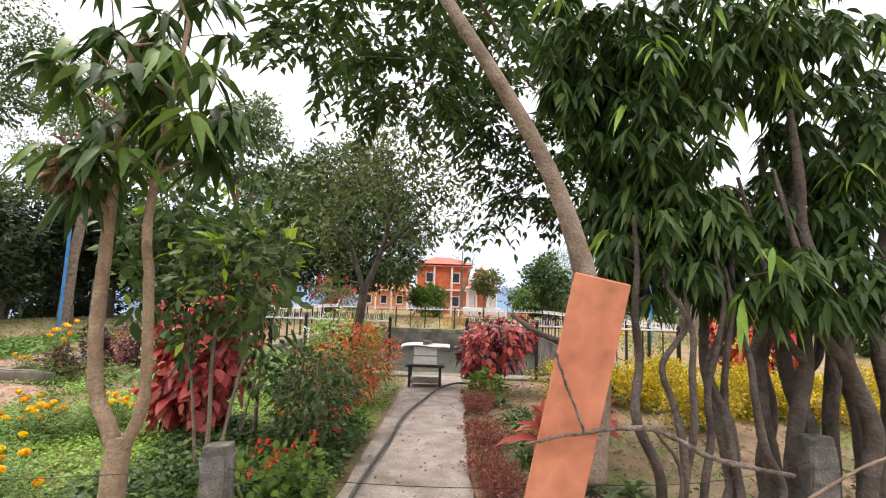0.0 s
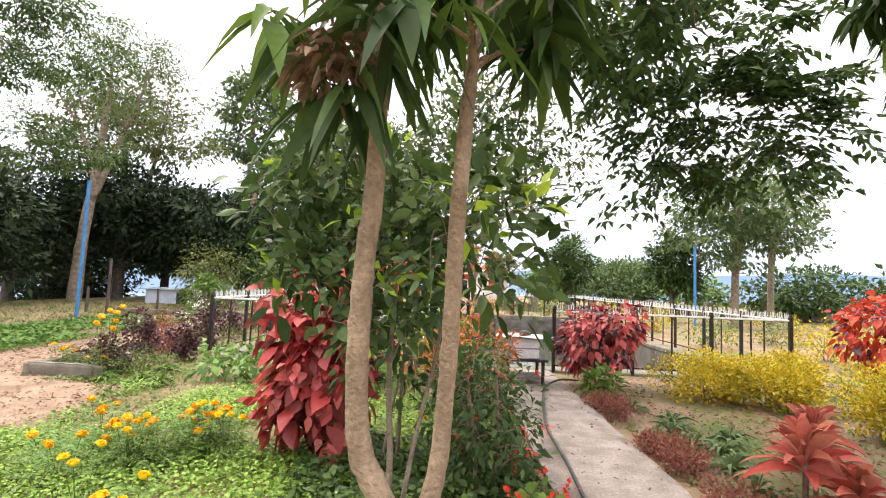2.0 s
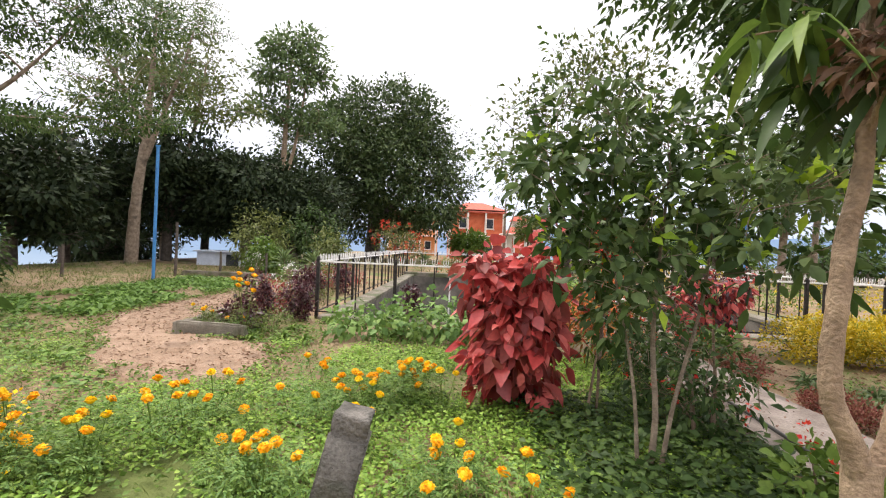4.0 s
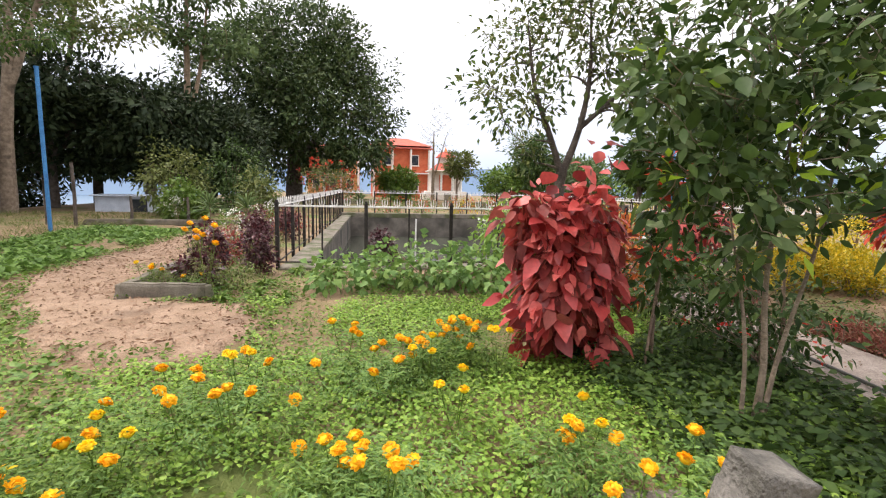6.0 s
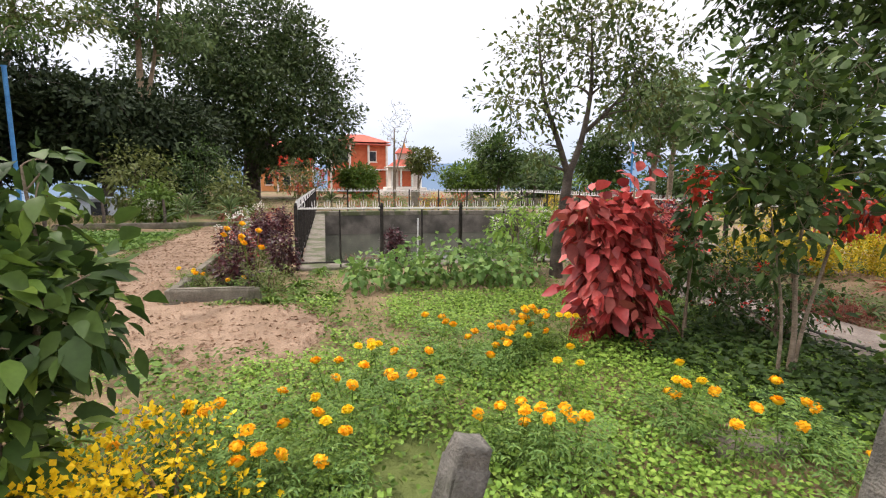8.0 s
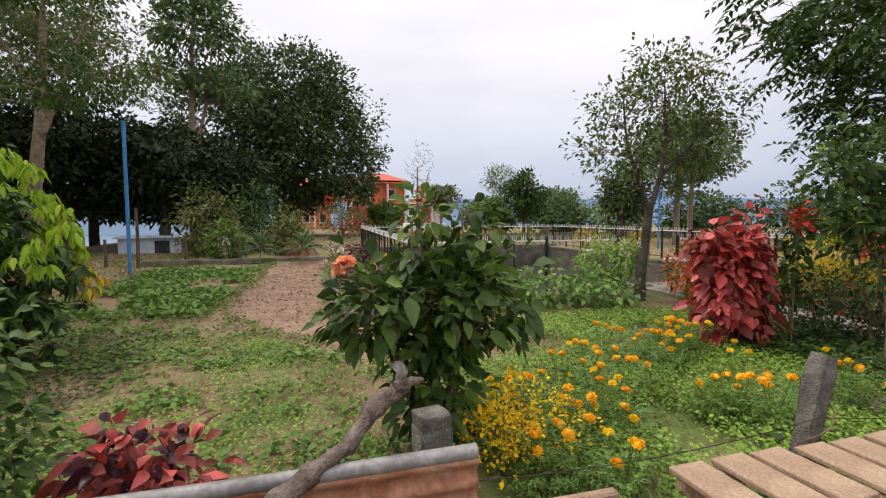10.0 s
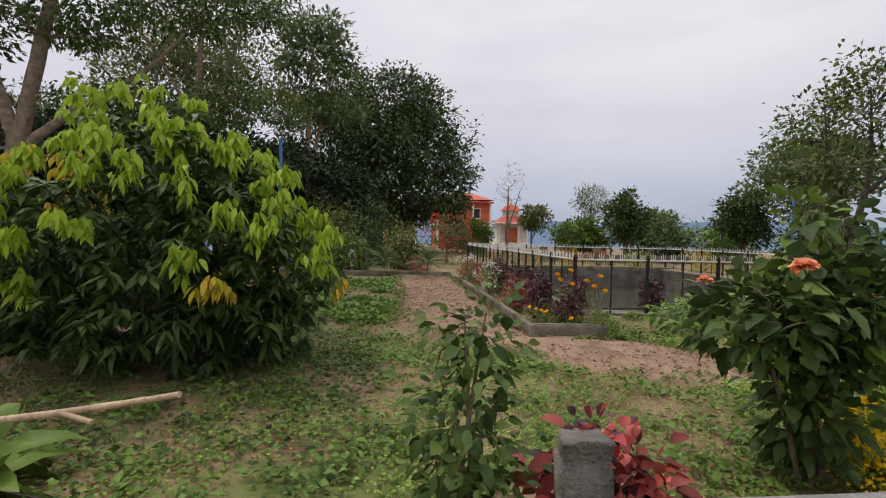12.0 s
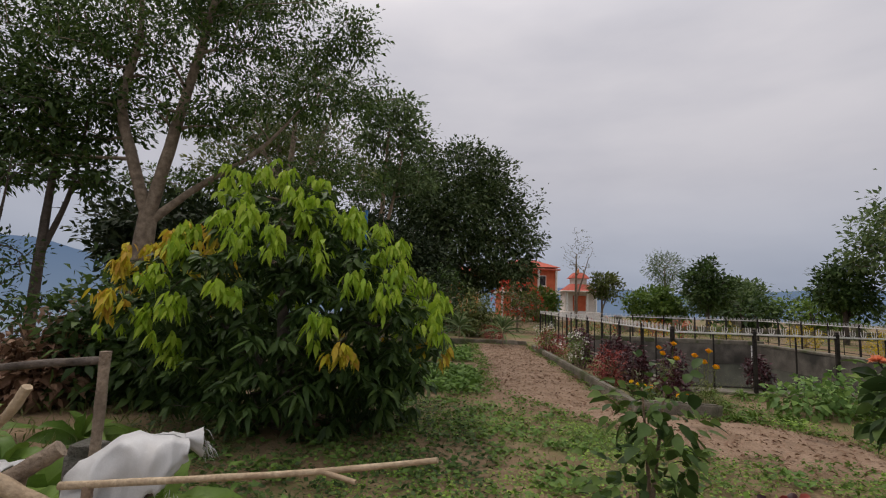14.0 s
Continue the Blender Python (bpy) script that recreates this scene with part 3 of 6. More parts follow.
solid("pavement", mesh_of("garden_path", [(top, pf), (edge_l, sf), (edge_r, sf[:, ::-1])], M_CONC), "cracked grey concrete garden path with worn edges", "path")

# pool
pool_items = [
    ((PX0 + PX1) / 2, PY0 - 0.2, -0.02, PX1 - PX0 + 0.9, 0.45, 0.1),
    ((PX0 + PX1) / 2, PY1 + 0.2, 0.03, PX1 - PX0 + 0.9, 0.4, 0.2),
    (PX0 - 0.2, (PY0 + PY1) / 2, -0.02, 0.45, PY1 - PY0 - 0.02, 0.1),
    (PX1 + 0.2, (PY0 + PY1) / 2, -0.02, 0.45, PY1 - PY0 - 0.02, 0.1),
]
pool = thing("pool", (0, 0, 0), 0, "sunken concrete water tank with stained walls", "pool", kind="structure")
part("coping", box_mesh("coping", pool_items, M_CURB, 0.015), pool, "grey worn concrete coping")
part("pool_wall", box_mesh("pool_wall", [
    ((PX0 + PX1) / 2, PY0 - 0.1, -0.85, PX1 - PX0 + 0.4, 0.2, 1.55),
    ((PX0 + PX1) / 2, PY1 + 0.1, -0.8, PX1 - PX0 + 0.4, 0.2, 1.45),
    (PX0 - 0.1, (PY0 + PY1) / 2, -0.85, 0.2, PY1 - PY0 - 0.01, 1.55),
    (PX1 + 0.1, (PY0 + PY1) / 2, -0.85, 0.2, PY1 - PY0 - 0.01, 1.55),
    ((PX0 + PX1) / 2, (PY0 + PY1) / 2, -1.7, PX1 - PX0, PY1 - PY0, 0.15)], M_DARKCONC, 0), pool, "damp dark-streaked concrete tank walls")
wq = mesh_of("pool_water", [(np.array([[PX0, PY0, -0.95], [PX1, PY0, -0.95], [PX1, PY1, -0.95], [PX0, PY1, -0.95]]), np.array([[0, 1, 2, 3]]))], m_water)
part("pool_water", wq, pool, "still murky green water")
part("pole", mesh_of("pole", tube([(-2.55, 10.74, -1.6), (-2.53, 10.74, 0.75)], 0.018, 8), M_WHITE), pool, "thin white pole standing in the water")


# railing: dark posts, pale rails and trident spikes
def railing(name, pts, label, thick_every=2):
    ob = thing(name, (0, 0, 0), 0, label, "railing", "railings round the pool", "structure")
    spike = []
    for dx in (-0.045, 0, 0.045):
        spike += tube([(dx * 0.6, 0, 0), (dx, 0, 0.03), (dx, 0, 0.1 if dx else 0.12)], [0.008, 0.008, 0.004], 4)
    spike += tube([(0, 0, -0.03), (0, 0, 0.03)], 0.008, 4)
    spike_me = mesh_of("spike", spike, M_WHITE)
    post_t = box_mesh("thick_post", [(0, 0, 0.56, 0.06, 0.06, 1.14), (0, 0, 1.14, 0.045, 0.045, 0.05)], M_IRON)
    post_s = mesh_of("thin_post", tube([(0, 0, 0), (0, 0, 1.05)], 0.016, 6), M_IRON)
    count = 0
    for (a, b) in zip(pts[:-1], pts[1:]):
        a, b = np.array(a, float), np.array(b, float)
        ln = np.linalg.norm(b - a)
        d = (b - a) / ln
        ang = math.degrees(math.atan2(d[1], d[0]))
        mid = (a + b) / 2
        part("rail", box_mesh("rail", [(0, 0, 0, ln, 0.03, 0.03)], M_WHITE, 0.004), ob, "pale painted top rail", pose(mid[0], mid[1], 1.07, 0, 0, ang))
        part("rail", box_mesh("rail", [(0, 0, 0, ln, 0.02, 0.025)], M_IRON, 0.004), ob, "", pose(mid[0], mid[1], 0.12, 0, 0, ang))
        n_post = max(1, int(round(ln / 0.735)))
        for i in range(n_post + (1 if b is not None and np.allclose(b, pts[-1]) else 0)):
            q = a + d * ln * i / n_post
            big = i % thick_every == 0
            part("thick_post" if big else "thin_post", post_t if big else post_s, ob, "", pose(q[0], q[1], 0, 0, 0, ang))
        n_sp = int(ln / 0.19)
        if count + n_sp < 300:
            for i in range(n_sp):
                q = a + d * ln * (i + 0.5) / n_sp
                part("spike", spike_me, ob, "", pose(q[0], q[1], 1.09, 0, 0, ang))
            count += n_sp
        else:
            pcs = []
            for i in range(n_sp):
                q = a + d * ln * (i + 0.5) / n_sp
                rot = np.array(pose(q[0], q[1], 1.09, 0, 0, ang))
                for v, f in spike:
                    pcs.append((v @ rot[:3, :3].T + rot[:3, 3], f))
            tagged(part("spikes", mesh_of("spikes", pcs, M_WHITE), ob), kind="stuff")
    return ob


railing("railing_front_west", [(-5.0, 9.0), (-3.53, 9.0), (-2.06, 9.0), (-0.35, 9.0)], "dark iron pool railing with white trident spikes")
railing("railing_front_east", [(1.2, 9.0), (2.6, 9.0), (4.0, 9.0), (5.4, 9.0)], "dark iron pool railing with white trident spikes")
railing("railing_west", [(-5.0, 9.02), (-4.95, 23.4)], "dark iron pool railing with white trident spikes")
railing("railing_north", [(-4.93, 23.4), (5.4, 23.4)], "dark iron pool railing with white trident spikes", 2)
railing("railing_east", [(5.42, 9.02), (5.42, 23.38)], "dark iron pool railing with white trident spikes", 2)

# beehive on its stand at the end of the path
hive = thing("beehive", (0.46, 7.75, 0.045), 2, "weathered white wooden beehive on a dark stand", "beehive")
for q in (-0.26, 0.26):
    for r in (-0.2, 0.2):
        part("leg", box_mesh("leg", [(q, r, 0.17, 0.045, 0.045, 0.34)], M_IRON), hive)
part("stand_top", box_mesh("stand_top", [(0, 0, 0.36, 0.66, 0.5, 0.04)], M_IRON), hive, "dark stand frame")
part("shelf", box_mesh("shelf", [(0, 0, 0.1, 0.5, 0.38, 0.05)], M_CONC), hive, "pale slab low in the stand")
part("box", box_mesh("box", [(0, 0, 0.53, 0.4, 0.42, 0.3)], M_WHITE, 0.01), hive, "chalky white box")
part("seam", box_mesh("seam", [(0, -0.005, 0.53, 0.41, 0.43, 0.015)], M_TWIG, 0.003), hive)
lid_pts = np.linspace(-0.42, 0.42, 15)
lx2, ly2 = np.meshgrid(lid_pts, np.linspace(-0.3, 0.3, 9), indexing="ij")
lz2 = 0.70 + 0.02 * np.sin(lx2 * 9) * np.cos(ly2 * 7) - 0.25 * np.maximum(0, np.abs(lx2) - 0.3) ** 1.2
li, lj = np.meshgrid(np.arange(14), np.arange(8), indexing="ij")
lq = (li * 9 + lj).ravel()
lf = np.stack([lq, lq + 9, lq + 10, lq + 1], -1)
part("cover", mesh_of("cover", [(np.stack([lx2, ly2, lz2], -1).reshape(-1, 3), lf), (np.stack([lx2, ly2, lz2 - 0.015], -1).reshape(-1, 3), lf[:, ::-1])], M_SACK), hive, "pale sagging cover sheet")
part("stone", rough_block("stone", 0.16, 0.13, 0.07, M_POST, 0.01, 3, 5), hive, "flat grey stone weight", pose(0.02, 0, 0.7))

# kerb of the flower bed
for nm, it in (("curb_front", (-5.9, 6.86, 0.1, 1.15, 0.11, 0.24, -6)), ("curb_west", (-6.45, 11.4, 0.09, 0.11, 9.0, 0.22, 0.4)), ("curb_far", (-9.5, 17.3, 0.08, 6.2, 0.14, 0.2, 2))):
    me = rough_block(nm, it[3], it[4], it[5], M_CURB, 0.015, 7, 3, 0.97)
    solid(nm, me, "low mossy concrete kerb of a flower bed", "kerb", loc=(it[0], it[1], -0.03), rz=it[6])

# hose along the path
hp = smooth_path([(0.28, 1.7, 0.075), (0.22, 3.0, 0.075), (0.3, 4.4, 0.078), (0.34, 5.4, 0.078), (0.55, 6.6, 0.075), (0.72, 7.3, 0.085), (1.0, 7.65, 0.12), (1.35, 7.75, 0.1)], 10)
hose = new("garden_hose", mesh_of("garden_hose", tube(hp, 0.016, 8), M_HOSE))
tagged(hose, "thin black rubber hose lying along the concrete path", "hose")

# ---- trees and shrubs ----
# fork-stemmed tree with long drooping leaves beside the path
tree("forked_tree", (-0.84, 1.97, 0), [
    ([(0.0, 0, -0.1), (-0.01, 0, 0.2), (0.0, 0, 0.45), (0.01, 0, 0.74)], [0.11, 0.075, 0.064, 0.062]),
    ([(0.0, 0, 0.66), (-0.05, -0.02, 0.8), (-0.125, -0.02, 0.95), (-0.145, -0.03, 1.12), (-0.145, -0.05, 1.32), (-0.135, -0.06, 1.55), (-0.11, -0.09, 1.9), (-0.12, -0.05, 2.9)], [0.046, 0.042, 0.039, 0.037, 0.035, 0.034, 0.031, 0.015]),
    ([(0.02, 0, 0.66), (0.09, 0.0, 0.8), (0.12, 0.0, 0.95), (0.13, -0.02, 1.12), (0.14, -0.06, 1.35), (0.145, -0.1, 1.6), (0.16, -0.17, 1.95), (0.24, -0.12, 3.0)], [0.038, 0.033, 0.03, 0.028, 0.027, 0.026, 0.024, 0.012])],
    [(-0.14, -0.08, 2.5, 0.36, 0.38, 0.42), (0.22, -0.1, 2.6, 0.34, 0.36, 0.45), (0.05, 0.0, 3.25, 0.42, 0.42, 0.5), (-0.36, -0.05, 2.3, 0.2, 0.24, 0.2), (0.5, -0.15, 2.3, 0.2, 0.24, 0.18), (0.02, -0.34, 2.08, 0.3, 0.16, 0.14)], 52, [
        ("crown", L_DARK, lambda C, o: whorls(C, 11, 0.2, 0.06, o * 0.6, 0.65, -0.4), 0.76),
        ("young_foliage", L_MID, lambda C, o: whorls(C, 8, 0.19, 0.058, o * 0.6, 0.7, -0.5), 0.2),
        ("fresh_foliage", L_YOUNG, lambda C, o: whorls(C, 5, 0.16, 0.045, o * 0.6, 0.7, -0.6), None)],
    "slender forked tree with pale bark and long drooping leaves", M_BARKL, r_max=0.02, r_tip=0.004)
dead = new("withered_foliage", mesh_of("withered_foliage", [scatter_leaves(in_env([(0, 0, 0, 0.1, 0.08, 0.06), (-0.06, 0, -0.07, 0.05, 0.05, 0.05)], 34)[0], 5, 0.02, 0.06, 0.024, 0.25, 0.2, None, 0, 0.45, near=True)], L_DRY))
dead.location = (-1.06, 1.72, 2.12)
tagged(dead, "bunch of withered brown leaves caught in the tree", "dead leaves")

# leaning tree with feathered leaves
tree("leaning_tree", (1.66, 2.05, 0), [
    ([(0.05, 0, -0.1), (0.02, 0.0, 0.6), (0.05, 0.0, 1.2), (-0.02, 0.03, 1.75), (-0.27, 0.03, 2.4), (-0.8, 0.0, 3.25), (-1.05, 0.6, 4.0), (-0.6, 2.0, 4.7), (0.2, 3.4, 4.4)], [0.11, 0.088, 0.078, 0.062, 0.047, 0.04, 0.036, 0.03, 0.018])],
    [(0.85, 3.85, 3.5, 1.25, 0.75, 0.85), (-0.1, 3.9, 2.75, 0.45, 0.5, 0.4), (-1.0, 3.1, 4.7, 1.7, 1.2, 0.7), (-1.9, 1.7, 3.95, 0.75, 0.7, 0.45), (-1.15, 1.7, 3.8, 0.6, 0.6, 0.4), (-1.1, 1.2, 4.6, 1.5, 1.2, 0.6), (0.1, 3.8, 4.4, 1.6, 1.0, 0.7), (1.1, 3.8, 3.3, 0.95, 0.6, 0.7)], 252, [
        ("crown", L_DARK, lambda C, o: fronds(C, o, 5, 0.42, 5, 0.145, 0.062), None)],
    "leaning tree with a bare grey-brown trunk and feathery leaves", M_BARK, r_max=0.03, r_tip=0.004, sag=-0.05, inner=0.2)
stub = new("broken_branch", mesh_of("broken_branch", tube(smooth_path([(1.64, 2.05, 1.27), (1.5, 2.04, 1.31), (1.36, 2.03, 1.37), (1.24, 2.03, 1.45)], 5), [0.024, 0.02, 0.016, 0.012], 7, 0.08), M_BARKD))
tagged(stub, "dark broken branch stub sticking out of the trunk", "branch")

# thicket of many gnarled stems with long drooping leaves
stems = []
for i in range(16):
    thick = i < 9
    bx_ = (0.22 + 0.12 * i if thick else -0.58 + 0.09 * (i - 9)) + rng.normal(0, 0.03)
    by_ = rng.uniform(-0.2, 0.45) if thick else rng.uniform(-0.5, -0.38)
    r = rng.uniform(0.036, 0.062) if thick else rng.uniform(0.024, 0.036)
    top = rng.uniform(2.3, 3.2) if thick else rng.uniform(1.6, 2.4)
    lean = rng.normal(-0.05, 0.2) if thick else rng.normal(0.05, 0.1)
    zs = np.linspace(-0.1, top, 8)
    line = [(bx_ + lean * max(0, z) / top + (rng.normal(0, 0.05) if 0 < k < 7 else 0), by_ + (rng.normal(0, 0.04) if k else 0), z) for k, z in enumerate(zs)]
    stems.append((line, [r * 1.25, r * 1.05, r, r * 0.95, r * 0.85, r * 0.75, r * 0.6, r * 0.35]))
    if i % 2 == 0 and thick:
        a_, sd = line[3], rng.choice([-1, 1])
        stems.append(([a_, (a_[0] + sd * 0.18, a_[1] - 0.05, a_[2] + 0.2), (a_[0] + sd * 0.26, a_[1], a_[2] + 0.65), (a_[0] + sd * 0.42, a_[1], a_[2] + 1.3)], [r * 0.7, r * 0.6, r * 0.5, r * 0.25]))
tree("stem_thicket", (2.8, 2.85, 0), stems,
     [(-0.5, -0.05, 2.75, 0.52, 0.5, 0.95), (-0.4, -0.15, 2.0, 0.48, 0.45, 0.42), (0.1, -0.3, 1.75, 0.55, 0.32, 0.28), (0.6, -0.3, 1.72, 0.42, 0.3, 0.22), (0.25, 0.1, 3.6, 1.0, 0.7, 0.5), (1.05, 0.2, 2.9, 0.5, 0.5, 0.5), (-0.85, 0.1, 3.5, 0.5, 0.5, 0.5), (-0.5, 0.3, 2.6, 0.35, 0.3, 1.0), (0.75, 0.15, 2.3, 0.6, 0.4, 0.5)], 760, [
         ("crown", L_DARK, lambda C, o: whorls(C, 15, 0.155, 0.04, o * 0.5, 0.45, -0.8), 0.93),
         ("young_foliage", L_LIGHT, lambda C, o: whorls(C, 5, 0.19, 0.042, o * 0.5, 0.7, -0.7), None)],
     "dense thicket of gnarled grey-brown stems with drooping leaves", M_BARKD, r_max=0.02, r_tip=0.004, inner=0.25)

# tall green shrub by the path
tree("tall_green_shrub", (-1.05, 3.3, 0), [
    ([(0, 0, -0.05), (0.03, 0, 0.4), (0.0, 0.02, 1.0), (0.05, 0, 2.0)], [0.024, 0.02, 0.016, 0.008]),
    ([(0.08, 0.03, -0.05), (0.16, 0.03, 0.5), (0.3, 0.0, 1.2), (0.35, 0, 1.9)], [0.017, 0.014, 0.011, 0.006]),
    ([(-0.05, 0.03, -0.05), (-0.12, 0.0, 0.6), (-0.25, 0.05, 1.3)], [0.015, 0.012, 0.006])],
    [(-0.1, 0, 1.5, 0.5, 0.45, 0.5), (0.2, 0.1, 1.95, 0.5, 0.45, 0.5), (-0.6, 0.1, 1.75, 0.35, 0.3, 0.38), (-0.35, 0, 2.25, 0.35, 0.3, 0.35), (0.48, -0.55, 1.75, 0.34, 0.34, 0.42), (0.45, 0.1, 2.35, 0.3, 0.28, 0.35), (-0.75, 0.05, 2.1, 0.22, 0.22, 0.28)], 250, [
        ("foliage", L_DARK, lambda C, o: scatter_leaves(C, 13, 0.08, 0.1, 0.046, 0.15, 0.0, o, 0.5, 0.12, 0.3, 0.5, near=True), 0.48),
        ("young_foliage", L_GREY, lambda C, o: scatter_leaves(C, 12, 0.06, 0.09, 0.045, 0.12, -0.1, o, 0.5, 0.12, 0.25, 0.6, near=True), 0.4),
        ("fresh_foliage", L_YOUNG, lambda C, o: scatter_leaves(C, 5, 0.04, 0.12, 0.055, 0.1, -0.4, o, 0.6), None)],
    "tall bushy shrub with glossy dark green leaves", M_BARK, r_max=0.012, r_tip=0.003, category="shrub")
tree("flowering_shrub", (-0.35, 3.9, 0), [
    ([(0, 0, -0.05), (0.03, 0, 0.4), (0.0, 0.02, 0.9)], [0.02, 0.016, 0.008]),
    ([(-0.1, 0, -0.05), (-0.15, 0, 0.4), (-0.2, 0.02, 0.8)], [0.02, 0.016, 0.008])],
    [(-0.05, 0, 0.55, 0.36, 0.42, 0.42), (-0.2, 0.5, 0.62, 0.4, 0.45, 0.48), (-0.1, 1.2, 0.5, 0.36, 0.45, 0.42)], 230, [
        ("foliage", L_DARK, lambda C, o: scatter_leaves(C, 12, 0.07, 0.07, 0.035, 0.2, 0.1, o, 0.5), 0.85),
        ("red_blossom", F_RED, lambda C, o: scatter_leaves(C + o * 0.06, 7, 0.012, 0.035, 0.025, 0.1, -0.2, o, 0.8), None)],
    "leafy green shrub with small red flowers beside the path", M_TWIG, r_max=0.01, r_tip=0.003, category="shrub")


def bush(name, loc, envs, n, fn, m, label, group="", extra=(), stem=M_TWIG, inner=0.55, stems=7, category="shrub", rough=0.2):
    ob = thing(name, loc, 0, label, category, group)
    C, out = in_env(envs, n, inner, rough)
    C[:, 2] = np.maximum(C[:, 2], 0.05)
    zt = max(e[2] for e in envs)
    tr = []
    for i in range(stems):
        e_ = envs[i % len(envs)]
        a = np.array([e_[0] * 0.5 + rng.normal(0, 0.05), e_[1] * 0.5 + rng.normal(0, 0.05), -0.03])
        b = np.array([e_[0] + rng.normal(0, 0.3) * e_[3], e_[1] + rng.normal(0, 0.3) * e_[4], e_[2] + 0.4 * e_[5]])
        mid = (a + b) / 2 + np.array([0, 0, 0.05 * zt])
        tr += tube([a, mid, b], [0.014, 0.011, 0.005], 5)
    tagged(part("stemwork", mesh_of("stemwork", tr, stem), ob), kind="stuff")
    used = 0
    for pname, m2, fn2, share in extra:
        k = int(share * n)
        tagged(part(pname, mesh_of(pname, [fn2(C[used:used + k], out[used:used + k])], m2), ob), kind="stuff")
        used += k
    part("foliage", mesh_of("foliage", [fn(C[used:], out[used:])], m), ob)
    return ob


def hang(k, spread, L, W, droop=0.5, down=0.5, ow=0.9):
    return lambda C, o: scatter_leaves(C, k, spread, L, W, droop, down, o, ow, 0.14, 0.25, 0.9, near=True)


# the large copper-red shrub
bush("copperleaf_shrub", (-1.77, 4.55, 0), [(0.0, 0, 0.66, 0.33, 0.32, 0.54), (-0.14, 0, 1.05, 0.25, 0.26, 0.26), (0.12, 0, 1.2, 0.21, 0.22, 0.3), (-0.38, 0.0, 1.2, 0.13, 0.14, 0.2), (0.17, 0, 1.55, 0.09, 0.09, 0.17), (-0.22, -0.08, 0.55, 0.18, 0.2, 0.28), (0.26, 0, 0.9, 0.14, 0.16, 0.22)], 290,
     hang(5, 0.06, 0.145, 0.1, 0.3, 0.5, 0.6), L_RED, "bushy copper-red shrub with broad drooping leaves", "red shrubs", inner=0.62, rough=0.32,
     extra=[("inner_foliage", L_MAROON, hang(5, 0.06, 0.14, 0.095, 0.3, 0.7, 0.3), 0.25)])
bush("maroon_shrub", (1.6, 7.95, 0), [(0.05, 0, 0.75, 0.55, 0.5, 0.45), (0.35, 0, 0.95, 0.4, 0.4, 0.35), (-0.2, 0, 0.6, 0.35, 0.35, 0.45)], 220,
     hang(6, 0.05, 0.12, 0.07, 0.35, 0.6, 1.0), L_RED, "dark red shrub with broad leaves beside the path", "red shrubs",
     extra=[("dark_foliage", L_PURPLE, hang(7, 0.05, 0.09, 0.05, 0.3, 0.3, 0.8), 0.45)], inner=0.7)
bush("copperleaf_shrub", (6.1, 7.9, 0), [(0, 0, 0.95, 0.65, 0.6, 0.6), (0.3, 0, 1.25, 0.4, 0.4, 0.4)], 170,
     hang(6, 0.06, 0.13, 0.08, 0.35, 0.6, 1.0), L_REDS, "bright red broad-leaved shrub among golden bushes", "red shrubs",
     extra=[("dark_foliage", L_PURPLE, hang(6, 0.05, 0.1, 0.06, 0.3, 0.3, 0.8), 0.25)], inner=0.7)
bush("croton_bush", (-0.48, 6.15, 0), [(0, 0, 0.52, 0.6, 0.5, 0.45), (0.05, 0.6, 0.55, 0.5, 0.4, 0.42)], 210,
     lambda C, o: scatter_leaves(C, 8, 0.05, 0.13, 0.03, 0.3, -0.3, o, 0.5), L_MID, "croton bush with orange-red and green leaves", "",
     extra=[("red_foliage", L_CROTON, lambda C, o: scatter_leaves(C + np.array([0, 0, 0.12]), 9, 0.05, 0.13, 0.03, 0.3, -0.4, o, 0.5), 0.75)])
bush("white_flower_shrub", (-1.2, 8.2, 0), [(0, 0, 0.75, 0.55, 0.4, 0.5), (0.4, -0.2, 0.8, 0.4, 0.35, 0.4)], 130,
     lambda C, o: scatter_leaves(C, 9, 0.06, 0.12, 0.05, 0.3, 0.2, o, 0.5), L_LIGHT, "light green shrub with cream-white flower heads",
     extra=[("white_blossom", F_WHITE, lambda C, o: scatter_leaves(C + o * 0.08, 12, 0.035, 0.045, 0.03, 0.1, -0.2, o, 0.6), 0.16)])
bush("climbing_vine", (-2.6, 7.6, 0), [(0, 0, 0.3, 1.2, 0.7, 0.35), (-0.9, -0.2, 0.22, 0.8, 0.6, 0.25), (0.6, -0.5, 0.3, 0.7, 0.6, 0.3)], 230,
     lambda C, o: scatter_leaves(C, 7, 0.08, 0.11, 0.085, 0.25, 0.2, o, 0.5), L_FEATHER, "sprawling pale green vine with broad leaves", inner=0.4)

bush("red_topped_shrub", (-1.08, 4.35, 0), [(0, 0, 0.8, 0.13, 0.13, 0.3), (0.02, 0, 1.35, 0.11, 0.11, 0.25)], 42,
     hang(6, 0.05, 0.1, 0.055, 0.3, 0.3, 0.8), L_DARK, "thin upright shrub with a scarlet leaf tuft", "red shrubs",
     extra=[("scarlet_foliage", L_REDS, lambda C, o: scatter_leaves(C * [0.6, 0.6, 0.25] + np.array([0.03, 0, 1.32]), 10, 0.05, 0.1, 0.06, 0.2, -0.2, o, 0.6), 0.2)], inner=0.6, stems=3)

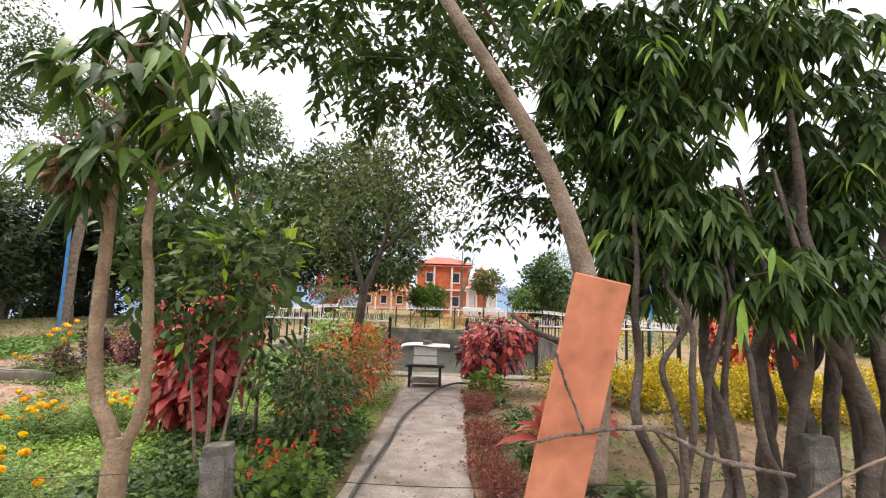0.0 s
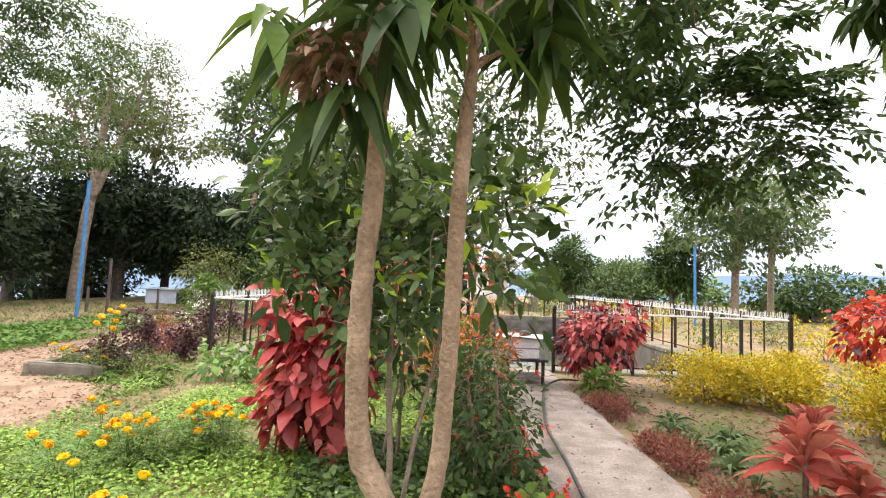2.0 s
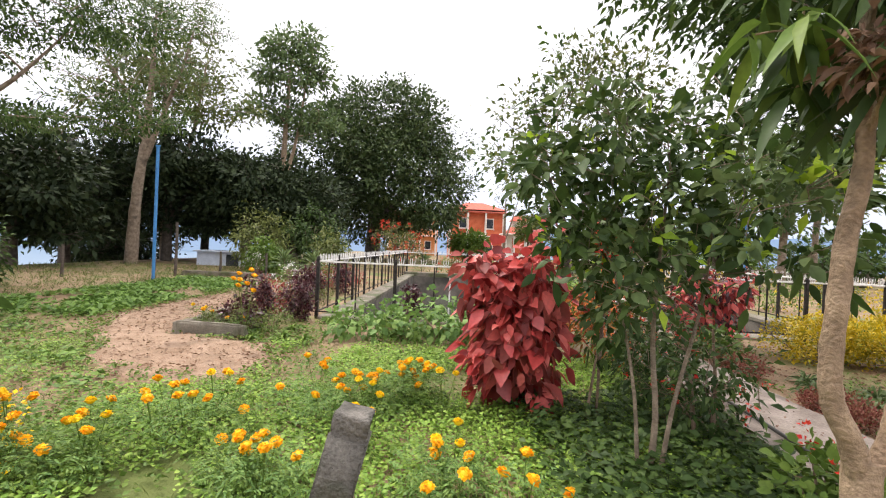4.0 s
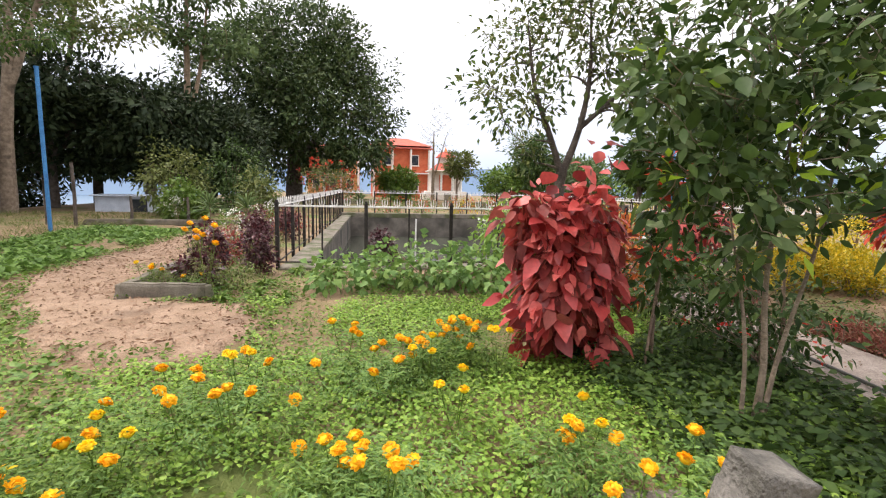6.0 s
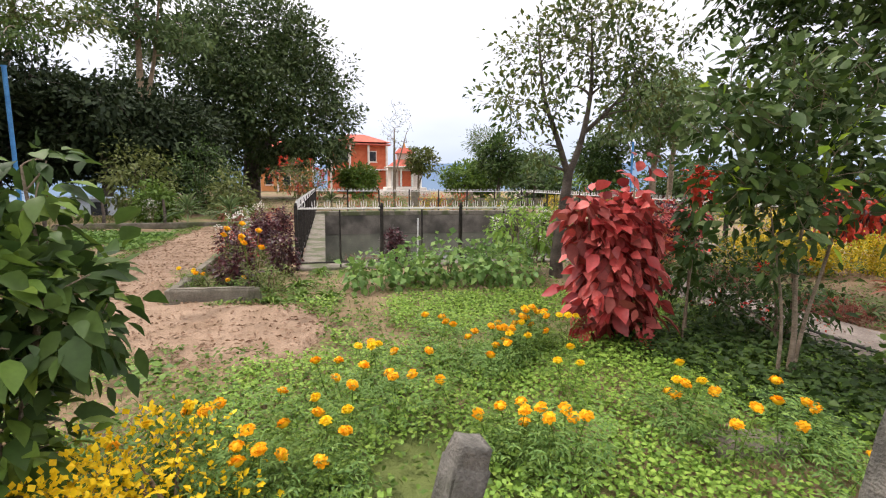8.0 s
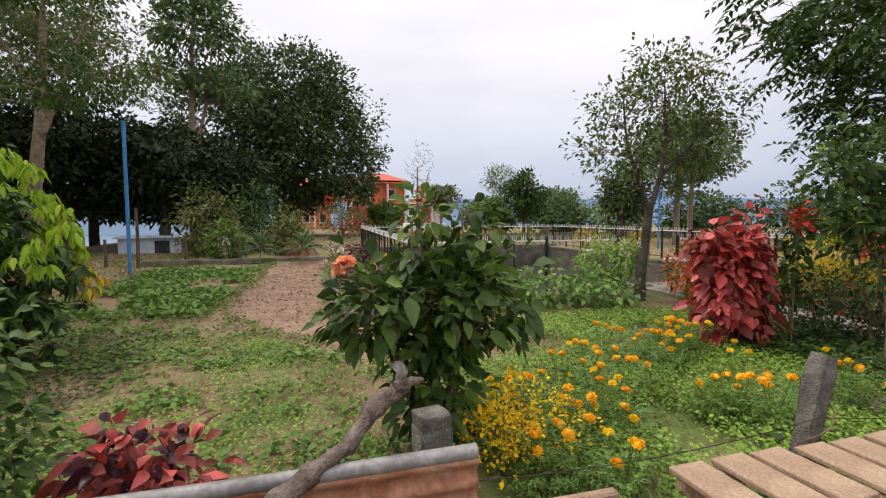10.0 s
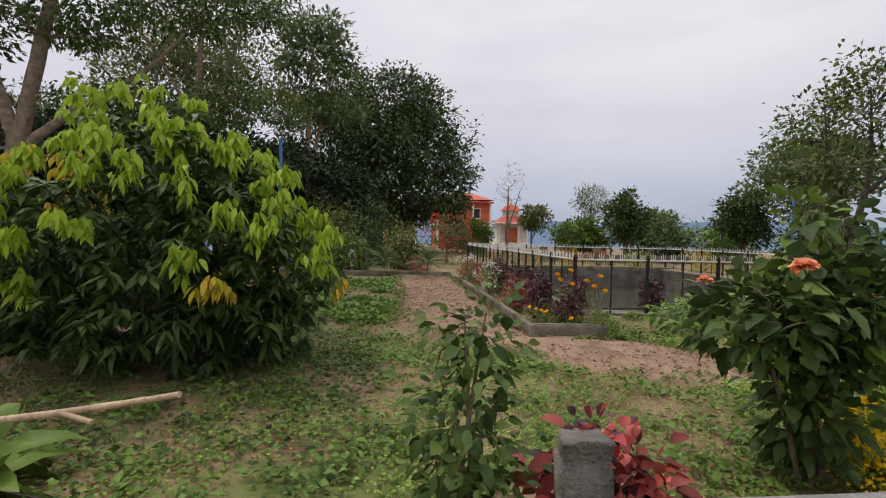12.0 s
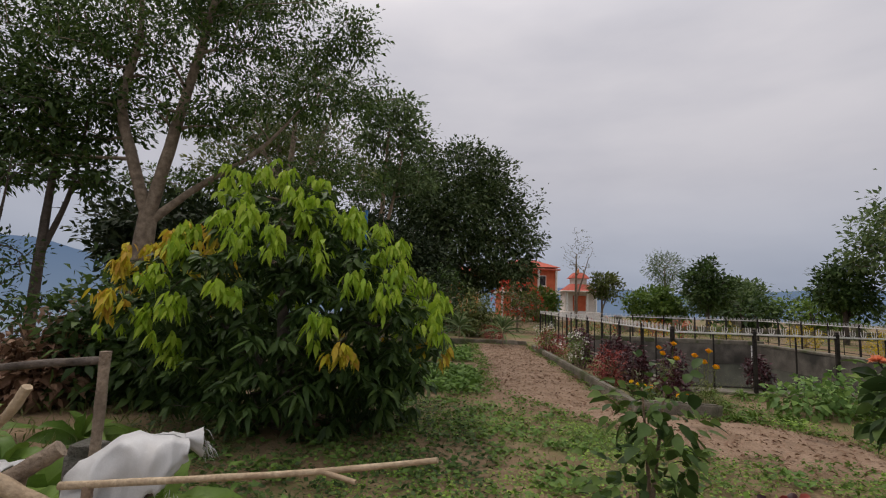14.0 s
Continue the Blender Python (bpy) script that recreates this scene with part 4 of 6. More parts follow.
bush("red_flower_plant", (-0.4, 2.65, 0), [(0, 0, 0.22, 0.3, 0.26, 0.22), (0.2, 0.3, 0.2, 0.2, 0.25, 0.18)], 80,
     lambda C, o: scatter_leaves(C, 8, 0.05, 0.065, 0.048, 0.1, 0.0, o, 0.4, 0.12, 0.25, 0.2, near=True), L_MID, "low leafy plant with small bright red flowers", "",
     extra=[("red_blossom", F_RED, lambda C, o: scatter_leaves(C * [1, 1, 0.3] + np.array([0, 0, 0.38]), 9, 0.014, 0.03, 0.022, 0.05, -0.4, o, 0.4), 0.16)], category="plant")
bush("pink_flower_plant", (1.45, 7.1, 0), [(0, 0, 0.2, 0.22, 0.2, 0.2)], 40,
     lambda C, o: scatter_leaves(C, 7, 0.04, 0.13, 0.05, 0.2, -0.2, o, 0.5, near=True), L_MID, "leafy plant with one bright pink flower by the path", "",
     extra=[("pink_blossom", F_PINK, lambda C, o: scatter_leaves(C * 0.1 + np.array([0.1, -0.05, 0.4]), 10, 0.02, 0.06, 0.04, 0.05, -0.3, o, 0.4), 0.06)], category="plant")

# golden bushes
for (x, y, s) in ((2.95, 7.35, 0.95), (3.7, 6.9, 0.8), (5.0, 6.6, 1.0), (5.9, 6.4, 0.9), (4.6, 8.1, 0.8), (6.6, 5.4, 0.9), (7.6, 7.0, 1.0), (4.0, 5.6, 0.55)):
    bush("golden_bush", (x, y, 0), [(0, 0, 0.3, 0.72 * s, 0.6 * s, 0.4 * s), (0.35 * s, 0.1, 0.3, 0.5 * s, 0.5 * s, 0.36 * s)], int(360 * s),
         lambda C, o: scatter_leaves(C, 18, 0.047, 0.05, 0.029, 0.1, -0.4, o, 0.4), L_GOLD, "rounded golden-yellow leaved bush on brown earth", "golden bushes", inner=0.4,
         extra=[("green_foliage", L_MID, lambda C, o: scatter_leaves(C - np.array([0, 0, 0.06]), 12, 0.05, 0.04, 0.02, 0.1, 0, o, 0.2), 0.15)])
bush("yellow_leaf_bush", (-5.3, 2.75, 0), [(0, 0, 0.22, 0.42, 0.38, 0.28), (-0.25, -0.1, 0.18, 0.28, 0.3, 0.2)], 190,
     lambda C, o: scatter_leaves(C, 14, 0.045, 0.035, 0.024, 0.1, -0.4, o, 0.4), F_YELLOW, "small yellow-leaved bush among marigolds", "", inner=0.5,
     extra=[("green_foliage", L_MID, lambda C, o: scatter_leaves(C, 12, 0.05, 0.035, 0.02, 0.1, 0, o, 0.2), 0.3)])

# low red border along the path
for i, y in enumerate((3.25, 3.5, 3.72, 4.5, 4.72, 4.95, 6.1, 6.35, 6.6)):
    bs_ = 0.8 + 0.35 * ((i * 7) % 5) / 4
    bush("border_plant", (1.3 + 0.07 * math.sin(i * 2.1), y, 0), [(0, 0, 0.08 * bs_, 0.19 * bs_, 0.2 * bs_, 0.12 * bs_)], 75,
         lambda C, o: scatter_leaves(C, 13, 0.035, 0.035, 0.016, 0.1, -0.5, o, 0.3), L_RUSSET, "low russet border plant along the path", "border plants by the path", inner=0.4, stems=3, category="plant")


def rosette(name, loc, n, L, W, m, label, lift=0.9, stem_h=0.0, group="", droop=0.45, layers=1, category="plant"):
    ob = thing(name, loc, 0, label, category, group)
    P, D = [], []
    for i in range(n):
        a = i * 2.399
        k = (i + 0.5) / n
        P.append((0, 0, stem_h * (0.6 + 0.4 * k)))
        D.append((math.cos(a) * (1.15 - 0.9 * k), math.sin(a) * (1.15 - 0.9 * k), 0.25 + lift * k))
    part("leaf_rosette", mesh_of("leaf_rosette", [fine_blades(np.array(P), np.array(D) + rng.normal(0, 0.1, (n, 3)), L * rng.uniform(0.75, 1.15, n), W, 0.2, droop)], m), ob)
    part("stem", mesh_of("stem", tube([(0, 0, -0.03), (0.01, 0, stem_h + 0.04)], 0.018, 6), M_TWIG), ob)
    return ob


for x, y, h, s in ((1.8, 3.85, 0.42, 1.0), (2.1, 4.15, 0.34, 0.9), (2.5, 4.7, 0.36, 0.9), (1.95, 3.6, 0.28, 0.7)):
    rosette("cordyline", (x, y, 0), 34, 0.5 * s, 0.09, L_CORDY, "red cordyline with long upright strap leaves", 1.1, h, "cordylines")
for x, y in ((1.7, 3.3), (2.0, 3.4), (1.75, 5.2), (1.9, 6.0), (1.65, 6.6), (-0.9, 2.75), (-0.5, 2.9), (-0.75, 3.1), (-1.35, 3.9), (-0.55, 3.4), (-0.95, 3.65), (-1.25, 3.45), (-4.0, 8.6), (-4.6, 8.5), (-3.6, 8.55), (-4.9, 7.6), (-5.2, 6.7), (-4.85, 6.9), (-4.5, 6.75), (2.4, 3.4), (1.75, 4.6), (1.9, 5.0), (1.7, 5.6), (2.0, 3.2), (1.65, 4.15), (2.2, 5.4), (1.6, 2.9)):
    rosette("strap_leaf_plant", (x, y, 0), 30, 0.4, 0.042, L_GREY if x > 0 else L_MID, "tuft of long narrow green leaves", 0.8, 0.0, "strap-leaved plants", 0.7)
for x, y in ((-12.3, 3.6), (-12.9, 3.9), (-11.7, 3.3), (-13.4, 4.4), (-12.4, 4.5), (-10.95, 2.75), (-10.6, 2.85), (-11.35, 2.7), (-10.8, 3.1)):
    rosette("banana_leaf_plant", (x, y, 0), 12, 0.65, 0.17, L_MID, "clump of broad bright green leaves", 0.7, 0.05, "broad-leaved plants", 0.5)
for x, y in ((-7.4, 16.5), (-8.9, 17.6), (-4.2, 25.0)):
    rosette("yucca", (x, y, 0), 60, 1.0, 0.06, L_GREY, "spiky yucca with long sword-shaped leaves", 1.0, 0.7, "yuccas", 0.5)

# hibiscus with peach flowers
tree("hibiscus_shrub", (-5.9, 2.8, 0), [
    ([(0, 0, -0.05), (0.02, 0, 0.4), (-0.05, 0, 1.0), (-0.1, 0, 1.65)], [0.026, 0.022, 0.016, 0.006]),
    ([(0.06, 0, -0.05), (0.12, 0, 0.5), (0.22, 0.05, 1.1), (0.2, 0.05, 1.6)], [0.022, 0.018, 0.012, 0.005]),
    ([(-0.05, 0, -0.05), (-0.2, 0, 0.5), (-0.38, 0, 1.0)], [0.018, 0.014, 0.006])],
    [(0.02, 0, 0.55, 0.24, 0.26, 0.45), (0.15, 0, 1.05, 0.44, 0.4, 0.3), (-0.36, 0, 1.02, 0.32, 0.32, 0.24), (-0.1, 0, 1.55, 0.12, 0.12, 0.3), (0.22, 0, 1.5, 0.14, 0.14, 0.25)], 200, [
        ("foliage", L_DARK, lambda C, o: scatter_leaves(C, 11, 0.07, 0.1, 0.062, 0.3, 0.1, o, 0.6, 0.16, 0.3, 0.1, near=True), 0.72),
        ("young_foliage", L_MID, lambda C, o: scatter_leaves(C, 9, 0.06, 0.1, 0.055, 0.25, 0.0, o, 0.6, 0.16, 0.3, 0.1, near=True), None)],
    "upright hibiscus shrub with dark leaves and peach flowers", M_BARK, r_max=0.01, r_tip=0.003, category="shrub")
for q, s_ in (((-6.48, 2.28, 1.34), 1.5), ((-6.5, 2.97, 1.21), 1.15)):
    n_ = 26
    a_ = np.linspace(0, 2 * np.pi * 3, n_)
    dd = np.stack([np.cos(a_), np.sin(a_) * 0.8 - 0.5, 0.4 + 0.3 * rng.normal(size=n_)], 1)
    fl = thing("hibiscus_flower", q, 0, "ruffled peach-orange double hibiscus flower", "flower", "hibiscus flowers")
    part("petals", mesh_of("petals", [blades(np.zeros((n_, 3)), dd, 0.05 * s_, 0.05 * s_, 0.25, 0.15)], F_PEACH), fl)
    part("stalk", mesh_of("stalk", tube([(0, 0, 0), (0.1, 0.08, -0.05), (0.3, 0.12 if q[1] < 2.5 else -0.05, -0.16)], 0.004, 5), L_DARK), fl, "thin green stalk")

# lychee tree: dark dome with hanging bright young tufts
ly_env = [(0, 0, 1.35, 1.5, 1.25, 1.15), (-0.15, 0.1, 2.15, 0.85, 0.8, 0.7), (0.95, -0.2, 1.0, 0.85, 0.85, 0.8), (-1.25, -0.1, 1.3, 0.62, 0.7, 0.72), (0.1, 0, 0.5, 1.55, 1.15, 0.5)]
tree("lychee_tree", (-10.95, 5.6, 0), [([(0, 0, -0.1), (0.02, 0, 0.5), (-0.05, 0, 1.2), (-0.1, 0.1, 2.2)], [0.12, 0.1, 0.07, 0.03]),
     ([(0, 0, 0.3), (0.5, -0.1, 0.8), (1.0, -0.2, 1.2)], [0.06, 0.045, 0.02]), ([(0, 0, 0.35), (-0.5, 0, 0.9), (-1.0, 0, 1.3)], [0.06, 0.045, 0.02])],
     ly_env, 820, [
         ("foliage", L_DARK, lambda C, o: whorls(C, 12, 0.16, 0.055, o * 0.7, 0.35, -0.35), None)],
     "dome-shaped lychee tree with dark foliage and young tips", M_BARKD, r_max=0.03, r_tip=0.004, inner=0.4)
ly = bpy.data.objects["lychee_tree"]
Cy, oy = in_env(ly_env, 900, 0.97, 0.05)
front = (Cy[:, 2] > 0.75) & (oy[:, 2] > -0.25)
Cy, oy = Cy[front], oy[front]
keep_ = []
for i in range(len(Cy)):
    if all(np.linalg.norm(Cy[i] - Cy[j]) > 0.33 for j in keep_) and all(np.linalg.norm((Cy[i] - np.array(e_[:3])) / np.array(e_[3:])) > 0.93 for e_ in ly_env):
        keep_.append(i)
Cy, oy = Cy[keep_], oy[keep_]
yel = (Cy[:, 0] < -0.95) & (Cy[:, 2] > 1.3) | (Cy[:, 2] < 0.92) & (Cy[:, 0] > 0.2)
for nm_, m_, sel in (("young_foliage", L_YOUNG, ~yel), ("yellow_foliage", L_YELLOW, yel)):
    c_, o_ = np.repeat(Cy[sel], 7, 0), np.repeat(oy[sel], 7, 0)
    c_ = c_ + rng.normal(0, 0.075, c_.shape) + o_ * 0.09 + np.array([0, 0, 0.06])
    part(nm_, mesh_of(nm_, [whorls(c_, 8, 0.11, 0.048, o_ * 0.4, 0.4, -1.4)], m_), ly, "bright hanging young leaves" if m_ is L_YOUNG else "yellowing hanging leaves")

# red-leaved plants, saplings and small bushes near the fence
bush("red_leaf_plant", (-7.42, 2.25, 0), [(0, 0, 0.3, 0.34, 0.28, 0.22), (-0.08, 0, 0.46, 0.15, 0.15, 0.12)], 100, hang(5, 0.05, 0.115, 0.06, 0.4, 0.2, 0.9), L_MAROON, "low red-leaved plant just inside the fence", "red-leaved plants", extra=[("red_foliage", L_RED, hang(5, 0.05, 0.105, 0.055, 0.4, 0.2, 0.9), 0.22), ("dark_foliage", L_PURPLE, hang(6, 0.05, 0.11, 0.06, 0.4, 0.3, 0.9), 0.25)], category="plant", inner=0.35)
bush("sapling", (-8.1, 2.3, 0), [(0, 0, 0.5, 0.25, 0.25, 0.42), (0.03, 0, 1.0, 0.16, 0.16, 0.28)], 120, lambda C, o: scatter_leaves(C, 6, 0.055, 0.068, 0.04, 0.3, 0.1, o, 0.5, near=True), L_MIX, "thin young sapling with sparse grey-green leaves", inner=0.2, stems=5, category="sapling")

# flower bed plants
for x, y, h in ((-5.95, 8.4, 0.85), (-5.25, 8.5, 0.75), (-5.75, 7.4, 0.5), (-5.7, 10.2, 0.9), (-6.0, 11.8, 0.85), (-5.6, 13.2, 0.9), (-3.3, 9.9 - 0.55, 0.6)):
    bush("purple_foliage_plant", (x, y, 0), [(0, 0, h * 0.55, 0.2, 0.2, h * 0.5), (0.14, 0.05, h * 0.4, 0.16, 0.16, h * 0.4)], 95, lambda C, o: scatter_leaves(C, 10, 0.04, 0.07, 0.04, 0.2, 0.0, o, 0.7), L_PURPLE, "dark purple-leaved upright plant in the flower bed", "purple plants", category="plant", stems=4)
for x, y, r in ((-6.0, 9.4, 0.35), (-6.1, 14.3, 0.5), (-7.6, 17.9, 0.5), (-5.9, 15.8, 0.5)):
    bush("maroon_bush", (x, y, 0), [(0, 0, 0.35, r, r, 0.32)], 90, lambda C, o: scatter_leaves(C, 10, 0.05, 0.06, 0.03, 0.2, 0.0, o, 0.6), L_MAROON, "small maroon-leaved bush in the flower bed", "maroon bushes", category="plant")
for x, y in ((-6.35, 14.2), (-6.3, 10.9), (-10.2, 18.2)):
    bush("white_flowers", (x, y, 0), [(0, 0, 0.5, 0.32, 0.3, 0.35)], 70, lambda C, o: scatter_leaves(C, 9, 0.05, 0.06, 0.025, 0.2, 0, o, 0.5), L_MID, "white-flowering plant in the bed", "white flowers", extra=[("white_blossom", F_WHITE, lambda C, o: scatter_leaves(C + np.array([0, 0, 0.1]), 10, 0.03, 0.04, 0.025, 0.1, -0.3, o, 0.5), 0.3)], category="plant")
for x, y, r in ((-6.0, 7.3, 0.3), (-5.3, 7.5, 0.35), (-6.0, 12.6, 0.4), (-5.6, 11.0, 0.4), (-5.9, 9.9, 0.3), (-5.5, 9.5, 0.25)):
    bush("bed_herb", (x, y, 0), [(0, 0, 0.16, r, r, 0.18)], 60, lambda C, o: scatter_leaves(C, 10, 0.05, 0.05, 0.02, 0.2, 0, o, 0.4), L_OLIVE, "low green herb in the flower bed", "bed herbs", category="plant", stems=3)

# ---- marigolds ----


def pompon(name, r, m):
    n = 64
    d = ball(n)
    d[:, 2] = np.abs(d[:, 2]) * 0.75 - 0.12
    return mesh_of(name, [blades(d * r * 0.45, d, r * 0.6, r * 0.6, 0.15, 0.05), orb(r * 0.75, 8, 6, 0.75)], m)


POM = [pompon("marigold_flower", 0.04, F_ORANGE), pompon("marigold_flower_yellow", 0.036, F_YELLOW)]
variants = []
for vi in range(6):
    mg = thing("marigold", (0, 0, -5), 0, "orange marigold plant with feathery green leaves" if vi < 5 else "yellow marigold plant with feathery green leaves", "marigold", "marigolds in the garden")
    hgt = 0.22 + 0.05 * (vi % 3)
    C, o = in_env([(0, 0, hgt * 0.55, 0.19, 0.19, hgt * 0.55)], 46, 0.2)
    C[:, 2] = np.maximum(C[:, 2], 0.02)
    part("foliage", mesh_of("foliage", [fronds(C, o + np.array([0, 0, 0.4]), 2, 0.1, 3, 0.042, 0.011, 0.1)], L_MID if vi % 2 else L_FEATHER), mg)
    for k_ in range(1 + vi % 3):
        a_ = k_ * 2.3 + vi
        tip = np.array([0.1 * math.cos(a_), 0.1 * math.sin(a_), hgt + 0.03 + 0.05 * (k_ % 2)])
        part("flower_stalk", mesh_of("flower_stalk", tube([(0, 0, 0), tip * [0.6, 0.6, 0.55], tip], 0.003, 4), L_MID), mg)
        part("flower", POM[0 if vi < 5 else 1], mg, "", pose(*tip, rng.normal(0, 15), rng.normal(0, 15), rng.uniform(0, 360)))
    variants.append(mg)
spots = []
for cx, cy, sx_, sy_, n_ in ((-3.1, 4.25, 0.36, 0.22, 13), (-4.75, 2.95, 0.28, 0.3, 14), (-2.45, 2.9, 0.16, 0.08, 4), (-3.4, 2.8, 0.3, 0.14, 4), (-2.6, 4.6, 0.3, 0.14, 5), (-3.65, 2.8, 0.12, 0.12, 2), (-4.1, 4.0, 0.3, 0.3, 3), (-2.0, 2.5, 0.3, 0.2, 5), (-5.0, 2.2, 0.3, 0.2, 4), (-5.9, 7.25, 0.2, 0.1, 4)):
    spots += [(cx + rng.normal(0, sx_), cy + rng.normal(0, sy_)) for _ in range(n_)]
for i, (x, y) in enumerate(spots):
    v = variants[(i * 5 + i // 7) % 6]
    if y < 1.75:
        continue
    copy_thing(v, pose(x, y, 0, 0, 0, rng.uniform(0, 360)))
for i, v in enumerate(variants):
    v.matrix_basis = pose(-4.9 + 0.4 * i, 3.5 + 0.25 * math.sin(i * 2), 0)

for (x, y, hs) in ((-5.75, 7.5, 0.95), (-5.45, 6.98, 0.9)):
    tm = thing("tall_marigold", (x, y, 0), 0, "tall lanky marigold with large orange flowers in the bed", "marigold", "tall marigolds")
    for k_ in range(4):
        a_ = k_ * 1.7 + x
        tip = np.array([0.14 * math.cos(a_), 0.1 * math.sin(a_), hs - 0.07 * k_])
        part("flower_stalk", mesh_of("flower_stalk", tube([(0, 0, -0.02), tip * [0.5, 0.5, 0.55], tip], 0.005, 4), L_OLIVE), tm)
        part("flower", POM[0], tm, "", pose(*tip, 10 * k_, 12, 40 * k_) @ Matrix.Scale(1.25, 4))
    C, o = in_env([(0, 0, hs * 0.42, 0.14, 0.14, hs * 0.4)], 40, 0.2)
    part("foliage", mesh_of("foliage", [fronds(C, o, 2, 0.1, 4, 0.04, 0.01, 0.2)], L_OLIVE), tm)

# ---- fence along the walk ----
for i, (x, y, h, w, tilt, lab) in enumerate((
        (-0.28, 1.95, 0.72, 0.15, (0, 0), "squat grey stone fence post"), (3.2, 2.5, 0.75, 0.16, (0, 0), "squat grey stone fence post"),
        (-2.86, 1.58, 0.98, 0.13, (0, 13), "rough worn grey stone fence post"),
        (-4.4, 1.62, 0.92, 0.1, (0, 14), "leaning grey fence post wound with creeper"), (-6.2, 1.52, 0.86, 0.13, (0, 0), "squat grey stone fence post"),
        (-7.9, 1.38, 0.94, 0.14, (0, -1), "squat grey stone fence post"), (-10.6, 2.2, 0.8, 0.14, (0, 3), "squat grey stone fence post"))):
    p_ = new("fence_post", rough_block("fence_post", w, w * 0.9, h + 0.1, M_POST, 0.016, 5, i, 0.94))
    p_.matrix_basis = pose(x, y, -0.1, tilt[0], tilt[1], rng.uniform(-10, 10))
    tagged(p_, lab, "fence post", "fence posts along the walk")
for zz, sag in ((0.62, 0.05), (0.42, 0.07)):
    pts_ = [(3.2, 2.48), (1.7, 1.9), (-0.28, 1.92), (-2.8, 1.5), (-4.3, 1.55), (-6.2, 1.45), (-7.9, 1.31), (-10.6, 2.15)]
    line = []
    for a_, b_ in zip(pts_[:-1], pts_[1:]):
        for t_ in np.linspace(0, 1, 9)[:-1]:
            line.append((a_[0] + (b_[0] - a_[0]) * t_, a_[1] + (b_[1] - a_[1]) * t_, zz - sag * 4 * t_ * (1 - t_)))
    w_ = new("fence_wire", mesh_of("fence_wire", tube(np.array(line), 0.0022, 5), M_IRON))
    tagged(w_, "thin rusty wire strung between the fence posts", "wire", "fence wires")

cr_ = thing("creeper", (-4.4, 1.6, 0), 0, "dark green creeper wound round a leaning fence post", "creeper")
ct_ = np.linspace(0, 1, 30)
cl_ = np.stack([0.06 * np.cos(ct_ * 14) + 0.2 * ct_, 0.06 * np.sin(ct_ * 14), 0.72 * ct_], 1)
part("vine", mesh_of("vine", tube(cl_, 0.004, 5), M_TWIG), cr_)
part("foliage", mesh_of("foliage", [scatter_leaves(np.concatenate([cl_[:20], np.stack([rng.normal(0, 0.16, 40), rng.normal(0.05, 0.08, 40), 0.28 * rng.random(40)], 1)]), 5, 0.035, 0.05, 0.042, 0.25, 0.2, near=True)], L_DARK), cr_)

fs_ = new("flat_stone", rough_block("flat_stone", 0.56, 0.24, 0.08, M_CONC, 0.02, 5, 11, 0.95))
fs_.matrix_basis = pose(-2.08, 2.66, -0.03, 0, 0, -8)
tagged(fs_, "flat pale concrete slab lying in the weeds", "stone")

dt_ = thing("dry_twigs", (-2.2, 1.75, 0), 0, "tangle of thin dry twigs caught on the fence wire", "twigs")
for k in range(9):
    a_ = np.array([-0.5 + 0.06 * k, rng.normal(0, 0.05), 0.36 + rng.normal(0, 0.07)])
    b_ = np.array([0.3 + 0.06 * k, rng.normal(0.05, 0.1), 0.46 + rng.normal(0, 0.1)])
    part("twig", mesh_of("twig", tube(smooth_path([a_, (a_ + b_) / 2 + rng.normal(0, 0.05, 3), b_], 6), [0.005, 0.004, 0.002], 5, 0.1), M_TWIG), dt_)
part("prop", mesh_of("prop", tube([(0, 0, -0.05), (0.03, 0.02, 0.46)], [0.012, 0.008], 6, 0.1), M_TWIG), dt_, "thin upright twig")

# terracotta board by the leaning trunk, with a thorny twig tied across
board = thing("board", (1.455, 1.72, 0), -4, "upright terracotta-coloured board leaning by a tree", "board")
part("face", box_mesh("face", [(0, 0, 0, 0.265, 0.022, 1.72)], M_BOARD, 0.006), board, "", pose(0.0, 0, 0.8, 2, 12, 0))
twig = thing("thorny_twig", (0, 0, 0), 0, "thorny dry twigs tied across the fence", "twig")
part("twig", mesh_of("twig", tube(smooth_path([(1.27, 1.66, 0.87), (1.5, 1.67, 0.92), (1.75, 1.69, 0.95), (1.92, 1.72, 0.93), (2.2, 1.78, 0.8), (2.6, 1.84, 0.72)], 6), [0.006, 0.01, 0.011, 0.012], 7, 0.22), M_BARKG), twig)
part("twig", mesh_of("twig", tube(smooth_path([(1.4, 1.655, 1.3), (1.45, 1.655, 1.15), (1.5, 1.65, 1.03), (1.54, 1.66, 0.93)], 6), 0.0065, 6, 0.25), M_BARKG), twig)
part("twig", mesh_of("twig", tube(smooth_path([(1.88, 1.71, 0.94), (2.0, 1.74, 0.78), (2.02, 1.76, 0.6)], 6), 0.009, 5, 0.15), M_BARKD), twig)
part("twig", mesh_of("twig", tube(smooth_path([(2.5, 1.8, 0.55), (3.0, 1.85, 0.8), (3.4, 1.9, 0.85)], 6), 0.008, 5, 0.15), M_TWIG), twig)

